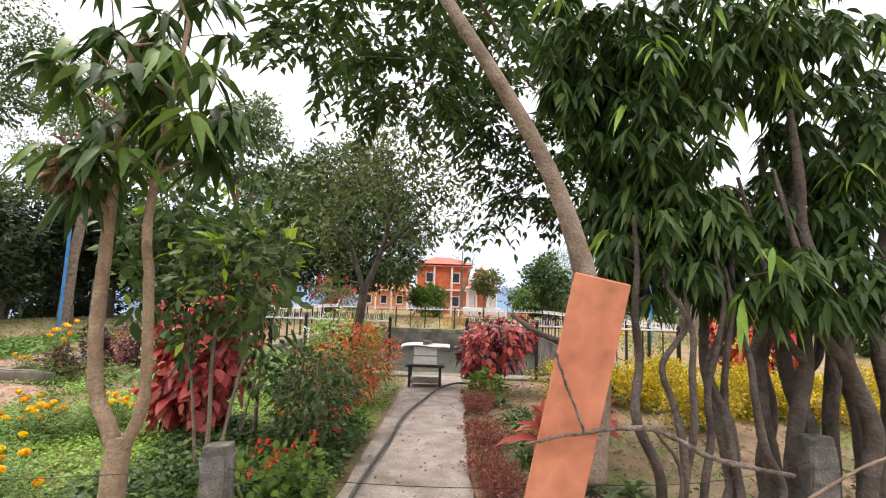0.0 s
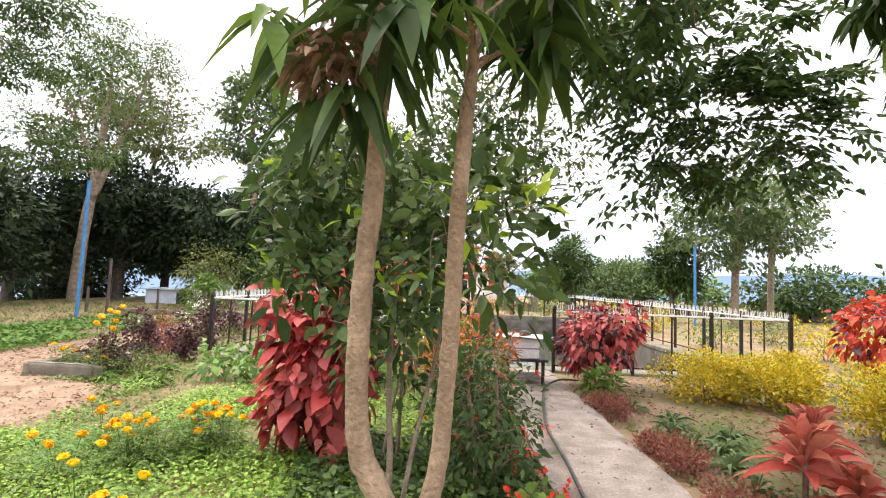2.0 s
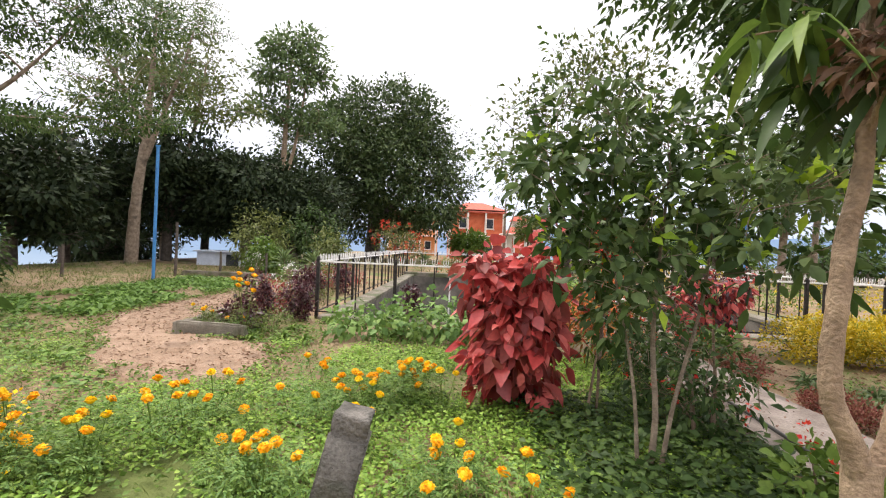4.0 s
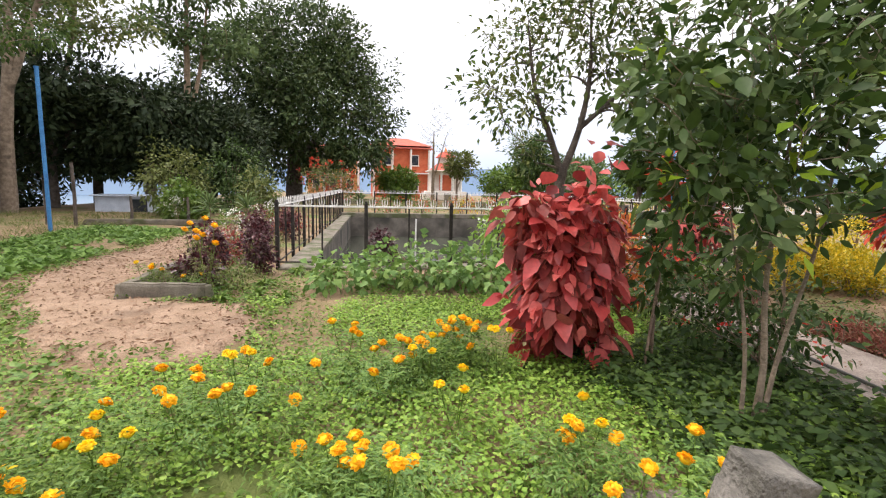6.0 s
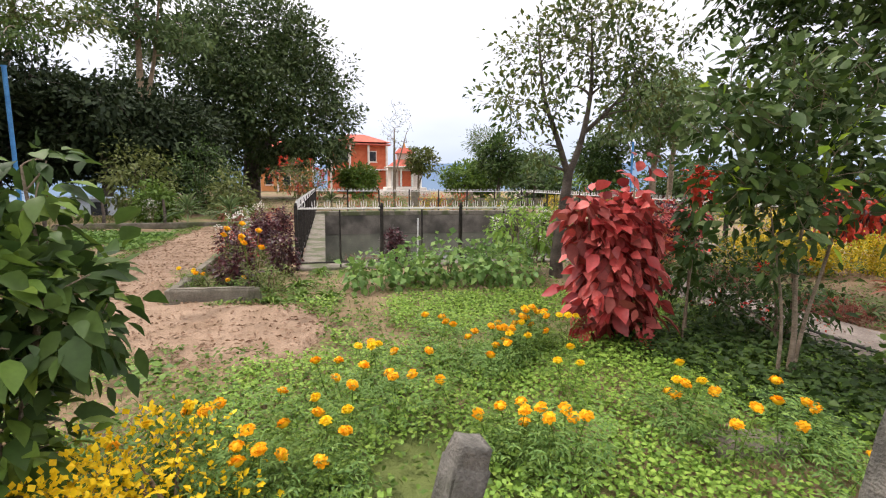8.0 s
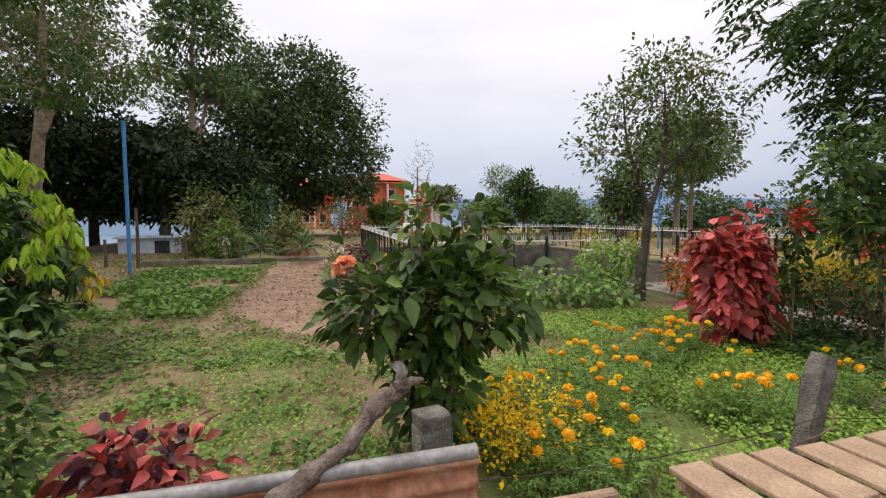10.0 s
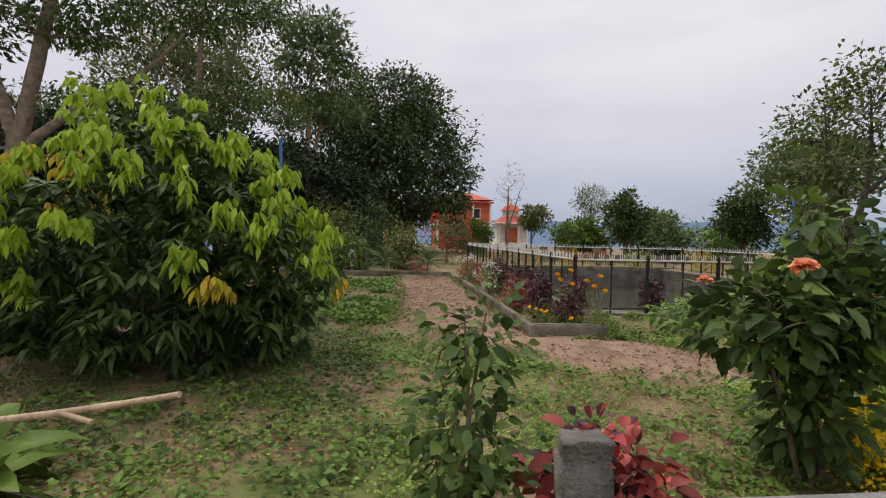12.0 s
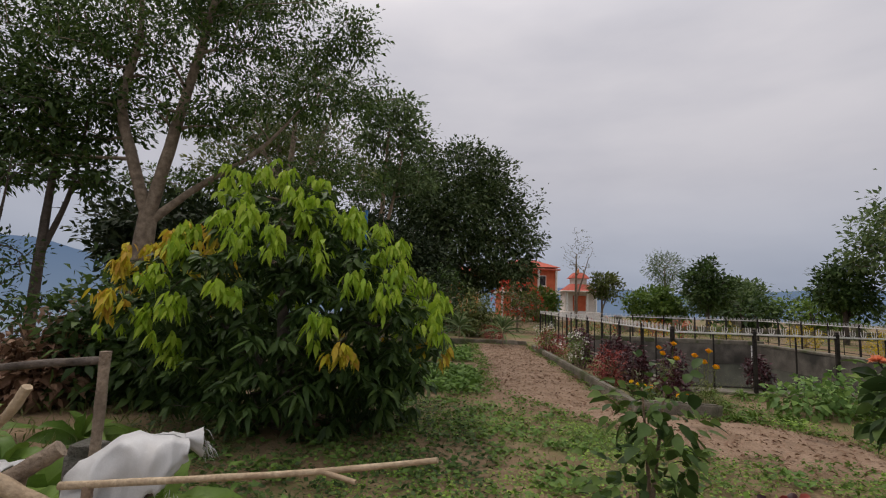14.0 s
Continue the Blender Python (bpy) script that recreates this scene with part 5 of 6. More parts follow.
# rusty corrugated sheet with a folded zinc rim
u_ = np.linspace(0, 1, 60)
v_ = np.linspace(0, 1, 40)
U_, V_ = np.meshgrid(u_, v_, indexing="ij")
X_ = -8.3 + 2.2 * U_
Y_ = 1.27 + 0.03 * np.sin(U_ * np.pi) + 0.012 * np.sin(V_ * 2 * np.pi * 6)
Z_ = 0.34 + (0.79 + 0.02 * U_ - 0.03 * np.sin(U_ * np.pi) - 0.34) * V_
a_, b_ = np.meshgrid(np.arange(59), np.arange(39), indexing="ij")
q_ = (a_ * 40 + b_).ravel()
sheet = thing("corrugated_sheet", (0, 0, 0), 0, "rusty corrugated sheet with a zinc rim along the fence", "metal sheet")
part("sheet", mesh_of("sheet", [(np.stack([X_, Y_, Z_], -1).reshape(-1, 3), np.stack([q_, q_ + 40, q_ + 41, q_ + 1], -1)), (np.stack([X_, Y_ + 0.004, Z_], -1).reshape(-1, 3), np.stack([q_, q_ + 1, q_ + 41, q_ + 40], -1))], M_RUST), sheet)
part("rim", mesh_of("rim", tube(np.stack([X_[:, -1], Y_[:, -1] + 0.012, Z_[:, -1] + 0.005], -1), 0.026, 10), M_ZINC), sheet, "dull grey folded zinc rim")
for xx in (-8.1, -7.1, -6.3):
    part("stake", box_mesh("stake", [(xx, 1.34, 0.33, 0.045, 0.045, 0.78)], M_TWIG), sheet, "short wooden stake")

# gnarled branch against the sheet
gb = new("gnarled_branch", mesh_of("gnarled_branch", tube(smooth_path([(-7.15, 1.05, 0.0), (-7.0, 1.1, 0.34), (-6.84, 1.15, 0.55), (-6.74, 1.2, 0.75), (-6.52, 1.35, 0.85), (-6.4, 1.45, 0.94), (-6.32, 1.5, 0.97), (-6.32, 1.52, 1.06)], 6), [0.036, 0.03, 0.027, 0.033, 0.024, 0.027, 0.026, 0.014], 10, 0.3) + tube([(-6.34, 1.49, 0.97), (-6.27, 1.52, 0.985), (-6.23, 1.53, 0.98)], [0.02, 0.016, 0.009], 8, 0.2) + tube([(-6.76, 1.18, 0.72), (-6.8, 1.16, 0.79)], [0.018, 0.009], 7, 0.2), M_BARKG))
tagged(gb, "crooked lichen-grey branch leaning on the rusty sheet", "branch")

# slatted wooden bench
wb = thing("wooden_bench", (0, 0, 0), 0, "weathered slatted wooden bench beside the fence", "bench")
for i in range(8):
    part("slat", box_mesh("slat", [(0, 0, 0, 0.165, 0.36, 0.022)], M_WOOD, 0.004), wb, "", pose(-5.2 + i * 0.205, 1.19 + 0.008 * (i % 3), 0.6 + 0.004 * (i % 2), 0, 0, 3 + i % 3))
for yy in (1.06, 1.32):
    part("beam", box_mesh("beam", [(-4.48, yy, 0.56, 1.6, 0.045, 0.05)], M_WOOD), wb)
for xx in (-5.2, -3.8):
    for yy in (1.06, 1.32):
        part("leg", box_mesh("leg", [(xx, yy, 0.26, 0.055, 0.055, 0.56)], M_WOOD), wb)
fr = thing("wooden_rail", (0, 0, 0), 0, "rough sawn wooden rail on short legs", "rail")
part("rail", box_mesh("rail", [(-6.3, 1.19, 0.63, 1.35, 0.04, 0.06, 1.5)], M_WOOD), fr)
for xx in (-6.8, -5.75):
    part("leg", box_mesh("leg", [(xx, 1.23, 0.28, 0.05, 0.04, 0.66)], M_WOOD), fr)


# sacks, sticks and poles at the fence's corner
def sack(loc, x0, x1, drop, seed, rz, label, mouth=True):
    # an empty woven bag thrown over a branch: a ridge, two hanging sides, soft folds and a ragged hem
    nu, nv = 56, 34
    P, Q = [], []
    for a in range(nu):
        u = a / (nu - 1)
        x = x0 + (x1 - x0) * u
        ridge = -0.12 * max(0.0, (0.42 - u) / 0.42) ** 1.3 - 0.03 * max(0.0, (u - 0.85) / 0.15)
        hem = drop * (0.75 + 0.25 * math.sin(u * 3.0 + seed)) + 0.035 * noise.noise(Vector((u * 14, seed, 0))) + 0.012 * noise.noise(Vector((u * 50, seed, 3)))
        if mouth:
            hem *= 1 - 0.5 * max(0.0, (u - 0.8) / 0.2)
        for b in range(nv):
            v = 2 * b / (nv - 1) - 1
            s = abs(v)
            q = Vector((x * 6, v * 1.2, seed * 7.0))
            fold = 0.05 * s * math.sin(x * 26 + 2.5 * noise.noise(q) + seed) + 0.035 * noise.noise(q * 1.3) + 0.04 * (0.3 - abs(noise.noise(q * 1.9)))
            belly = 0.1 * math.sin(min(s * 2.2, 1.57)) + 0.04 * s
            P.append((x + 0.012 * noise.noise(q * 2), (belly + fold) * (1 if v > 0 else -1), ridge - hem * s ** 1.7 + 0.5 * fold * (1 - s)))
    for a in range(nu - 1):
        for b in range(nv - 1):
            k = a * nv + b
            Q.append((k, k + nv, k + nv + 1, k + 1))
    ob = thing("white_sack", loc, rz, label, "sack", "white sacks")
    bag = part("bag", mesh_of("bag", [(np.array(P), np.array(Q))], M_SACK), ob)
    md = bag.modifiers.new("cloth", "SOLIDIFY")
    md.thickness = 0.004
    if mouth:
        P, Q = [], []
        for a in range(7):
            for b in range(25):
                an = 2 * math.pi * b / 24
                rr = 0.022 + 0.006 * a + 0.006 * a / 6 * math.sin(an * 5) + 0.006 * noise.noise(Vector((b * 0.9, a * 0.3, seed)))
                P.append((x1 - 0.015 + 0.011 * a + (0.014 * noise.noise(Vector((b * 2.1, 0, seed))) if a == 6 else 0), rr * math.cos(an) * 0.8, -0.035 - 0.003 * a + rr * math.sin(an)))
        for a in range(6):
            for b in range(24):
                k = a * 25 + b
                Q.append((k, k + 25, k + 26, k + 1))
        part("bag_mouth", mesh_of("bag_mouth", [(np.array(P), np.array(Q))], M_SACK), ob, "gathered open mouth of the bag")
        P = np.array([[x1 + 0.05, 0, -0.06]]) + rng.normal(0, 0.018, (22, 3))
        part("frayed_edge", mesh_of("frayed_edge", [blades(P, rng.normal(0, 0.5, (22, 3)) + np.array([1.0, 0, -0.9]), 0.06, 0.004, 0, 0.5)], M_SACK), ob, "frayed white threads")
    hx = rng.uniform(x0, x1, 40)
    P = np.stack([hx, np.full(40, -0.13) + rng.normal(0, 0.02, 40), -drop * 0.85 + rng.normal(0, 0.015, 40)], 1)
    part("hem_threads", mesh_of("hem_threads", [blades(P, rng.normal(0, 0.6, (40, 3)) + np.array([0, -0.2, -0.5]), 0.035, 0.003, 0, 0.4)], M_SACK), ob, "loose white hem threads")
    return ob


sack((-10.19, 2.0, 0.9), -0.24, 0.16, 0.24, 1, 31.6, "white woven sack draped over branches with a frayed mouth")
sack((-10.72, 1.75, 0.85), -0.24, 0.18, 0.13, 2, 20, "crumpled dirty white woven sack on the branches", False)
sack((-10.2, 1.86, 0.69), -0.26, 0.16, 0.3, 3, 31.6, "dirty white woven sack hanging low at the fence", False)
pile = thing("branch_pile", (0, 0, 0), 0, "pile of cut branches at the fence corner", "branches")
for (a_, b_, r_) in (((-11.3, 1.75, 0.85), (-10.2, 1.85, 0.62), 0.035), ((-11.2, 1.65, 0.5), (-10.1, 1.95, 0.72), 0.03), ((-10.9, 2.1, 0.0), (-10.55, 1.85, 0.8), 0.03), ((-10.68, 1.72, 0.0), (-10.66, 1.76, 1.2), 0.029), ((-10.64, 1.74, 0.9), (-10.46, 1.74, 1.12), 0.018), ((-10.9, 1.7, 0.95), (-10.3, 1.72, 0.72), 0.028), ((-10.3, 1.9, 0.0), (-10.25, 1.9, 0.66), 0.03), ((-11.25, 1.75, 0.7), (-10.6, 1.6, 0.5), 0.03), ((-10.85, 1.75, 0.75), (-10.72, 1.78, 0.98), 0.018), ((-11.3, 1.9, 0), (-11.25, 1.75, 0.85), 0.03), ((-10.62, 1.66, 0.72), (-10.36, 1.8, 0.9), 0.031)):
    m_ = (np.array(a_) + np.array(b_)) / 2 + rng.normal(0, 0.02, 3)
    part("branch", mesh_of("branch", tube(smooth_path([a_, m_, b_], 6), r_, 8, 0.06), M_PALEWOOD if r_ < 0.03 else M_BARK), pile)
part("branch", mesh_of("branch", tube(smooth_path([(-11.25, 2.25, 1.06), (-10.9, 2.2, 1.12), (-10.5, 2.15, 1.16)], 6), 0.018, 8, 0.08), M_BARKD), pile)
part("branch", mesh_of("branch", tube(smooth_path([(-10.52, 2.14, -0.05), (-10.5, 2.15, 0.6), (-10.5, 2.15, 1.2)], 6), 0.022, 8, 0.1), M_BARK), pile)
rail_ = thing("stick_rail", (0, 0, 0), 0, "long peeled stick laid along the fence", "stick")
part("stick", mesh_of("stick", tube(smooth_path([(-10.35, 1.8, 0.77), (-9.9, 1.75, 0.83), (-9.4, 1.66, 0.91), (-9.0, 1.55, 1.0)], 6), np.linspace(0.014, 0.009, 19), 8, 0.05), M_PALEWOOD), rail_)
part("twig", mesh_of("twig", tube([(-9.38, 1.655, 0.915), (-9.3, 1.61, 0.915), (-9.25, 1.59, 0.91)], 0.008, 6), M_PALEWOOD), rail_)
part("prop", mesh_of("prop", tube([(-10.22, 1.77, -0.05), (-10.24, 1.79, 0.78)], 0.018, 6), M_TWIG), rail_, "thin wooden prop")

# ---- poles, sheds, far trees and buildings ----
for (x, y, h, r) in ((-11.95, 14.65, 4.2, 0.05), (9.4, 20.0, 3.4, 0.05)):
    bp_ = thing("blue_pole", (x, y, ground_z(np.array(x), np.array(y)).item()), 0, "tall slim blue-painted metal pole", "pole", "blue poles")
    part("shaft", mesh_of("shaft", tube([(0, 0, -0.1), (0, 0, h)], r, 10), M_BLUE), bp_)
    part("cap", mesh_of("cap", tube([(0, 0, h), (0, 0, h + 0.04)], r * 1.25, 10), M_BLUE), bp_)
for (x, y, h) in ((-12.4, 16.5, 1.9), (-11.3, 17.5, 0.9), (-13.5, 17.0, 0.9), (-9.6, 17.6, 0.9), (-14.8, 14.5, 1.0)):
    st = new("wooden_stake", mesh_of("wooden_stake", tube([(0, 0, -0.1), (0.03, 0, h * 0.5), (0.0, 0.02, h)], [0.05, 0.045, 0.04], 7, 0.06), M_BARKD))
    st.location = (x, y, 0)
    tagged(st, "weathered wooden stake at the garden's edge", "stake", "stakes at the garden's edge")
shed = thing("low_shed", (-14.6, 24.5, -0.6), 12, "low pale-blue sheet-metal shed behind the trees", "shed")
part("wall", box_mesh("wall", [(0, 0, 0.6, 2.4, 1.6, 1.3)], M_SHED), shed)
part("roof", box_mesh("roof", [(0, 0, 1.3, 2.7, 1.9, 0.06)], M_SHED), shed)
part("door", box_mesh("door", [(0.5, -0.81, 0.6, 0.6, 0.03, 1.1)], M_GLASSD), shed)


def big_tree(name, loc, h, r, envs, n, m, label, L=0.16, W=0.07, k=16, spread=0.3, bark=M_BARKD, lean=(0, 0), r_max=0.12, inner=0.45, group="", fork=1, down=0.0, rough=0.18, sag=0.12, flat=0.5):
    z0 = ground_z(np.array(loc[0]), np.array(loc[1])).item()
    lines = [([(0, 0, -0.4), (lean[0] * 0.15, lean[1] * 0.15, h * 0.35), (lean[0] * 0.5, lean[1] * 0.5, h * 0.7), (lean[0], lean[1], h)], [r * 1.25, r, r * 0.7, r * 0.25])]
    if fork:
        lines.append(([(lean[0] * 0.15, lean[1] * 0.15, h * 0.33), (r * 4 * fork, r * 2, h * 0.6), (r * 8 * fork, 0, h * 0.95)], [r * 0.75, r * 0.5, r * 0.2]))
    return tree(name, (loc[0], loc[1], z0), lines, envs, n, [("crown", m, lambda C, o: scatter_leaves(C, k, spread, L, W, 0.1, down, o, 0.5, 0.12, 0.25, 0.5, flat), None)], label, bark, group, r_max, 0.012, inner, sag=sag, rough=rough)


# the great dark dome tree
DT = [(0.3, 0, 8.91, 7.4, 7.0, 6.96), (3.8, -1, 7.61, 5.4, 5.5, 5.43), (-4.0, -0.5, 7.82, 5.2, 5.5, 5.65), (1.3, 0, 12.17, 4.6, 4.6, 4.56), (3.4, -2.0, 11.52, 3.3, 3.2, 3.48), (-2.2, -3.0, 10.87, 3.0, 3.0, 3.04), (5.4, -3, 5.87, 3.0, 3.0, 3.26), (0.5, -5.0, 8.16, 3.4, 3.0, 3.69)]
tree("dome_tree", (-10.6, 44.0, ground_z(np.array(-10.6), np.array(44.0)).item()), [([(0, 0, -0.4), (0.1, 0, 3.5), (0, 0, 7.0), (0, 0, 10.0)], [0.75, 0.6, 0.42, 0.15]), ([(0, 0, 3.3), (2.4, 1.2, 6.0), (4.8, 0, 9.5)], [0.45, 0.3, 0.12])],
     DT, 1180, [
         ("inner_crown", L_DOME, lambda C, o: scatter_leaves(C - o * 0.7, 18, 0.5, 0.5, 0.28, 0.1, 0.0, o, 0.5, 0.12, 0.25, 0.5, 0.8), 0.3),
         ("crown", L_DOME, lambda C, o: scatter_leaves(C, 48, 0.42, 0.3, 0.17, 0.15, 0.0, o, 0.6, 0.12, 0.3, 0.4, 0.8), None)],
     "huge dense dome-shaped dark green tree", M_BARKD, r_max=0.2, r_tip=0.012, inner=0.82, rough=0.14)
# tall airy trees on the west side
tree("tall_airy_tree", (-17.9, 21.9, 0), [
    ([(0, 0, -0.4), (0.15, 0, 3.0), (0.5, 0, 6.0), (0.7, 0, 9.0), (0.8, 0, 12.0)], [0.3, 0.24, 0.2, 0.13, 0.04]),
    ([(0.35, 0, 4.6), (1.2, 0.1, 7.0), (2.2, 0, 9.5), (2.6, 0, 11.0)], [0.16, 0.11, 0.07, 0.03]),
    ([(0.5, 0, 6.2), (-0.6, 0.1, 8.2), (-1.8, 0, 10.0)], [0.13, 0.08, 0.03])],
    [(0.8, 0, 12.4, 2.6, 2.2, 0.8), (-1.4, 0, 10.8, 2.0, 1.8, 0.6), (2.6, 0, 11.2, 1.8, 1.6, 0.6), (0.6, 0, 9.6, 2.6, 1.8, 0.5), (-2.2, -1, 8.6, 1.8, 1.4, 0.45), (2.6, -0.5, 8.4, 1.6, 1.4, 0.45), (-3.2, -2.5, 6.0, 2.4, 1.6, 0.6)], 330, [
        ("crown", L_GREY, lambda C, o: scatter_leaves(C, 42, 0.24, 0.13, 0.06, 0.1, 0.0, o, 0.5, 0.12, 0.25, 0.5, 0.35), 0.7),
        ("dry_foliage", L_OLIVE, lambda C, o: scatter_leaves(C, 36, 0.24, 0.12, 0.055, 0.1, 0.0, o, 0.5, 0.12, 0.25, 0.5, 0.35), None)],
    "tall airy tree with a forked grey trunk and layered crown", M_BARK, "trees on the west side", 0.06, 0.012, 0.2)
big_tree("slender_tree", (-14.4, 31.0), 14.0, 0.2, [(0.3, 0, 12.6, 3.0, 2.4, 1.2), (-0.8, 0, 10.2, 2.4, 1.8, 0.8), (1.6, 0, 9.4, 2.2, 1.6, 0.8), (0.5, 0, 14.4, 2.2, 1.8, 1.0)], 220, L_GREY,
         "slender pale-trunked tree with an open crown", 0.32, 0.15, 28, 0.32, M_BARKL, (0.4, 0), 0.06, 0.2, "trees on the west side")
big_tree("tall_airy_tree", (-19.5, 27.0), 12.0, 0.25, [(0, 0, 11.4, 3.8, 3.2, 1.6), (-2.5, 0, 9.2, 2.8, 2.4, 1.1), (2.6, 0, 8.8, 2.8, 2.4, 1.0)], 240, L_OLIVE,
         "tall open tree at the hill's edge", 0.28, 0.13, 26, 0.32, M_BARK, (-0.6, 0), 0.08, 0.2, "trees on the west side")
tree("dark_edge_tree", (-17.35, 11.8, 0), [
    ([(0, 0, -0.4), (0.2, 0, 1.8), (0.32, 0, 3.5)], [0.32, 0.25, 0.22]),
    ([(0.32, 0, 3.3), (-0.25, 0, 4.9), (-0.72, 0, 6.5), (-0.5, 0.1, 8.5), (-0.7, 0, 11.0)], [0.16, 0.14, 0.12, 0.09, 0.03]),
    ([(0.32, 0, 3.3), (0.7, 0, 5.2), (1.3, 0.1, 8.4), (1.7, 0.2, 11.2)], [0.17, 0.15, 0.11, 0.03]),
    ([(0.32, 0, 3.2), (1.3, 0.3, 4.2), (2.8, 0.6, 5.4), (3.8, 1.2, 7.0)], [0.12, 0.09, 0.06, 0.02])],
    [(2.6, 1, 9.0, 2.6, 2.2, 0.8), (0.2, 0, 7.8, 2.8, 2.4, 0.7), (-1.8, 0, 6.4, 2.0, 1.8, 0.6), (1.8, 0.5, 6.4, 2.2, 1.8, 0.6), (3.6, 1.0, 7.2, 1.8, 1.6, 0.6), (0.5, 0, 10.2, 2.8, 2.2, 0.9), (4.6, 1.5, 9.2, 1.4, 1.3, 0.7), (-2.2, 0, 9.0, 2.2, 1.8, 0.7), (2.0, 1, 10.8, 2.4, 2.0, 0.9), (-3.4, 0.5, 7.4, 1.9, 1.6, 0.6), (4.4, 3.0, 8.0, 1.8, 1.6, 0.8), (3.8, 3.5, 5.4, 2.2, 1.6, 0.8), (-3.0, 0, 5.4, 1.8, 1.4, 0.45), (-2.6, 0, 10.2, 2.2, 1.8, 0.8), (2.4, 0.8, 4.7, 1.5, 1.3, 0.5), (-4.4, 0, 6.4, 1.6, 1.4, 0.5), (-4.2, 0, 8.6, 1.8, 1.6, 0.6)], 1100, [
        ("crown", L_MIX, lambda C, o: scatter_leaves(C, 44, 0.2, 0.13, 0.06, 0.2, 0.0, o, 0.5, 0.12, 0.25, 0.5, 0.4), None)],
    "tall dark forked tree at the hill's edge beyond the lychee", M_BARK, "trees on the west side", 0.06, 0.012, 0.2)
big_tree("thin_dark_tree", (-20.2, 12.2), 7.0, 0.12, [(0, 0, 6.4, 2.4, 2.0, 1.4), (-1.5, 0, 4.9, 1.4, 1.2, 0.6), (1.2, 0, 4.6, 1.2, 1.2, 0.5)], 150, L_DARK,
         "thin dark tree against the lake", 0.2, 0.085, 32, 0.24, M_BARKD, (0.3, 0), 0.05, 0.1, "trees on the west side")
big_tree("thin_dark_tree", (-22.5, 11.0), 6.5, 0.1, [(0, 0, 6.2, 2.4, 2.0, 2.0), (-0.8, 0, 4.6, 1.6, 1.2, 0.6)], 130, L_DARK,
         "thin dark tree against the lake", 0.2, 0.085, 32, 0.24, M_BARKD, (0, 0), 0.05, 0.1, "trees on the west side")
big_tree("thin_dark_tree", (-19.3, 9.7), 4.5, 0.07, [(0, 0, 2.2, 1.3, 1.0, 0.5), (0.8, 0, 1.2, 1.0, 0.8, 0.4), (-0.3, 0, 4.2, 1.4, 1.2, 0.45)], 90, L_DARK,
         "thin dark tree against the lake", 0.14, 0.06, 20, 0.22, M_BARKD, (0.1, 0), 0.03, 0.1, "trees on the west side")
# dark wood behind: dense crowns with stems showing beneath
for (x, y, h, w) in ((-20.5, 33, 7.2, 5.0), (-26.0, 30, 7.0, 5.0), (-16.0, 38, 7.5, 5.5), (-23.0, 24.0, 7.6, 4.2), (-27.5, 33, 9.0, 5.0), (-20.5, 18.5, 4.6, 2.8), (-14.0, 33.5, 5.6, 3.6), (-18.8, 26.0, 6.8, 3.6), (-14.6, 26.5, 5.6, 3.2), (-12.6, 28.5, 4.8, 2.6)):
    big_tree("dark_shade_tree", (x, y), h, 0.24, [(0, 0, h * 0.88, w, w * 0.85, h * 0.2), (w * 0.35, -0.3, h * 0.66, w * 0.75, w * 0.65, h * 0.2), (-w * 0.35, -0.3, h * 0.68, w * 0.75, w * 0.65, h * 0.2), (0, 0.8, h * 0.45, w * 0.75, w * 0.5, h * 0.17), (0.2 * w, 0.6, h * 0.31, w * 0.75, w * 0.4, h * 0.1)], 290, L_SHADED,
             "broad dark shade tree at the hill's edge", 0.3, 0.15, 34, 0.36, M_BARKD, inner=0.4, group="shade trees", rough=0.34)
# shrubs between the soil walk and the dome tree
for (x, y, r, m_, lab) in ((-11.6, 21.5, 1.5, L_OLIVE, "feathery olive-green shrub"), (-9.8, 23.5, 1.6, L_DARK, "dark rounded shrub"), (-8.2, 21.0, 1.0, L_OLIVE, "feathery olive-green shrub"), (-13.6, 9.6, 0.9, L_OLIVE, "feathery olive-green shrub"), (-14.8, 11.4, 1.0, L_DARK, "dark rounded shrub"), (-15.2, 8.6, 0.5, L_OLIVE, "feathery olive-green shrub"), (-13.4, 7.0, 0.6, L_MID, "green leafy shrub"), (-10.3, 19.0, 0.7, L_MID, "green leafy shrub"), (-14.5, 7.4, 0.6, L_DRY, "brown half-dead shrub"), (-13.9, 6.5, 0.85, L_DARK, "dark rounded shrub"), (-14.3, 6.0, 0.45, L_DRY, "brown half-dead shrub"), (-12.9, 6.4, 0.6, L_DARK, "dark rounded shrub"), (-13.9, 7.9, 0.9, L_DARK, "dark rounded shrub"), (-13.0, 9.0, 1.0, L_DARK, "dark rounded shrub")):
    bush("garden_shrub", (x, y, 0), [(0, 0, r * 0.95, r * 0.8, r * 0.8, r), (r * 0.3, 0, r * 0.6, r * 0.7, r * 0.6, r * 0.6)], int(100 + 45 * r),
         lambda C, o: scatter_leaves(C, 14, 0.15, 0.18, 0.085, 0.3, 0.0, o, 0.5), m_, lab + " at the garden's west end", "shrubs at the west end", inner=0.4)
big_tree("red_flowering_tree", (-5.8, 25.5), 2.0, 0.06, [(0, 0, 1.7, 1.3, 1.0, 0.9), (0.7, 0, 1.3, 0.9, 0.8, 0.7)], 130, L_OLIVE, "small tree dotted with red poinsettia-like blooms", 0.14, 0.06, 12, 0.16, M_BARK, inner=0.3)
rf = bpy.data.objects["red_flowering_tree"]
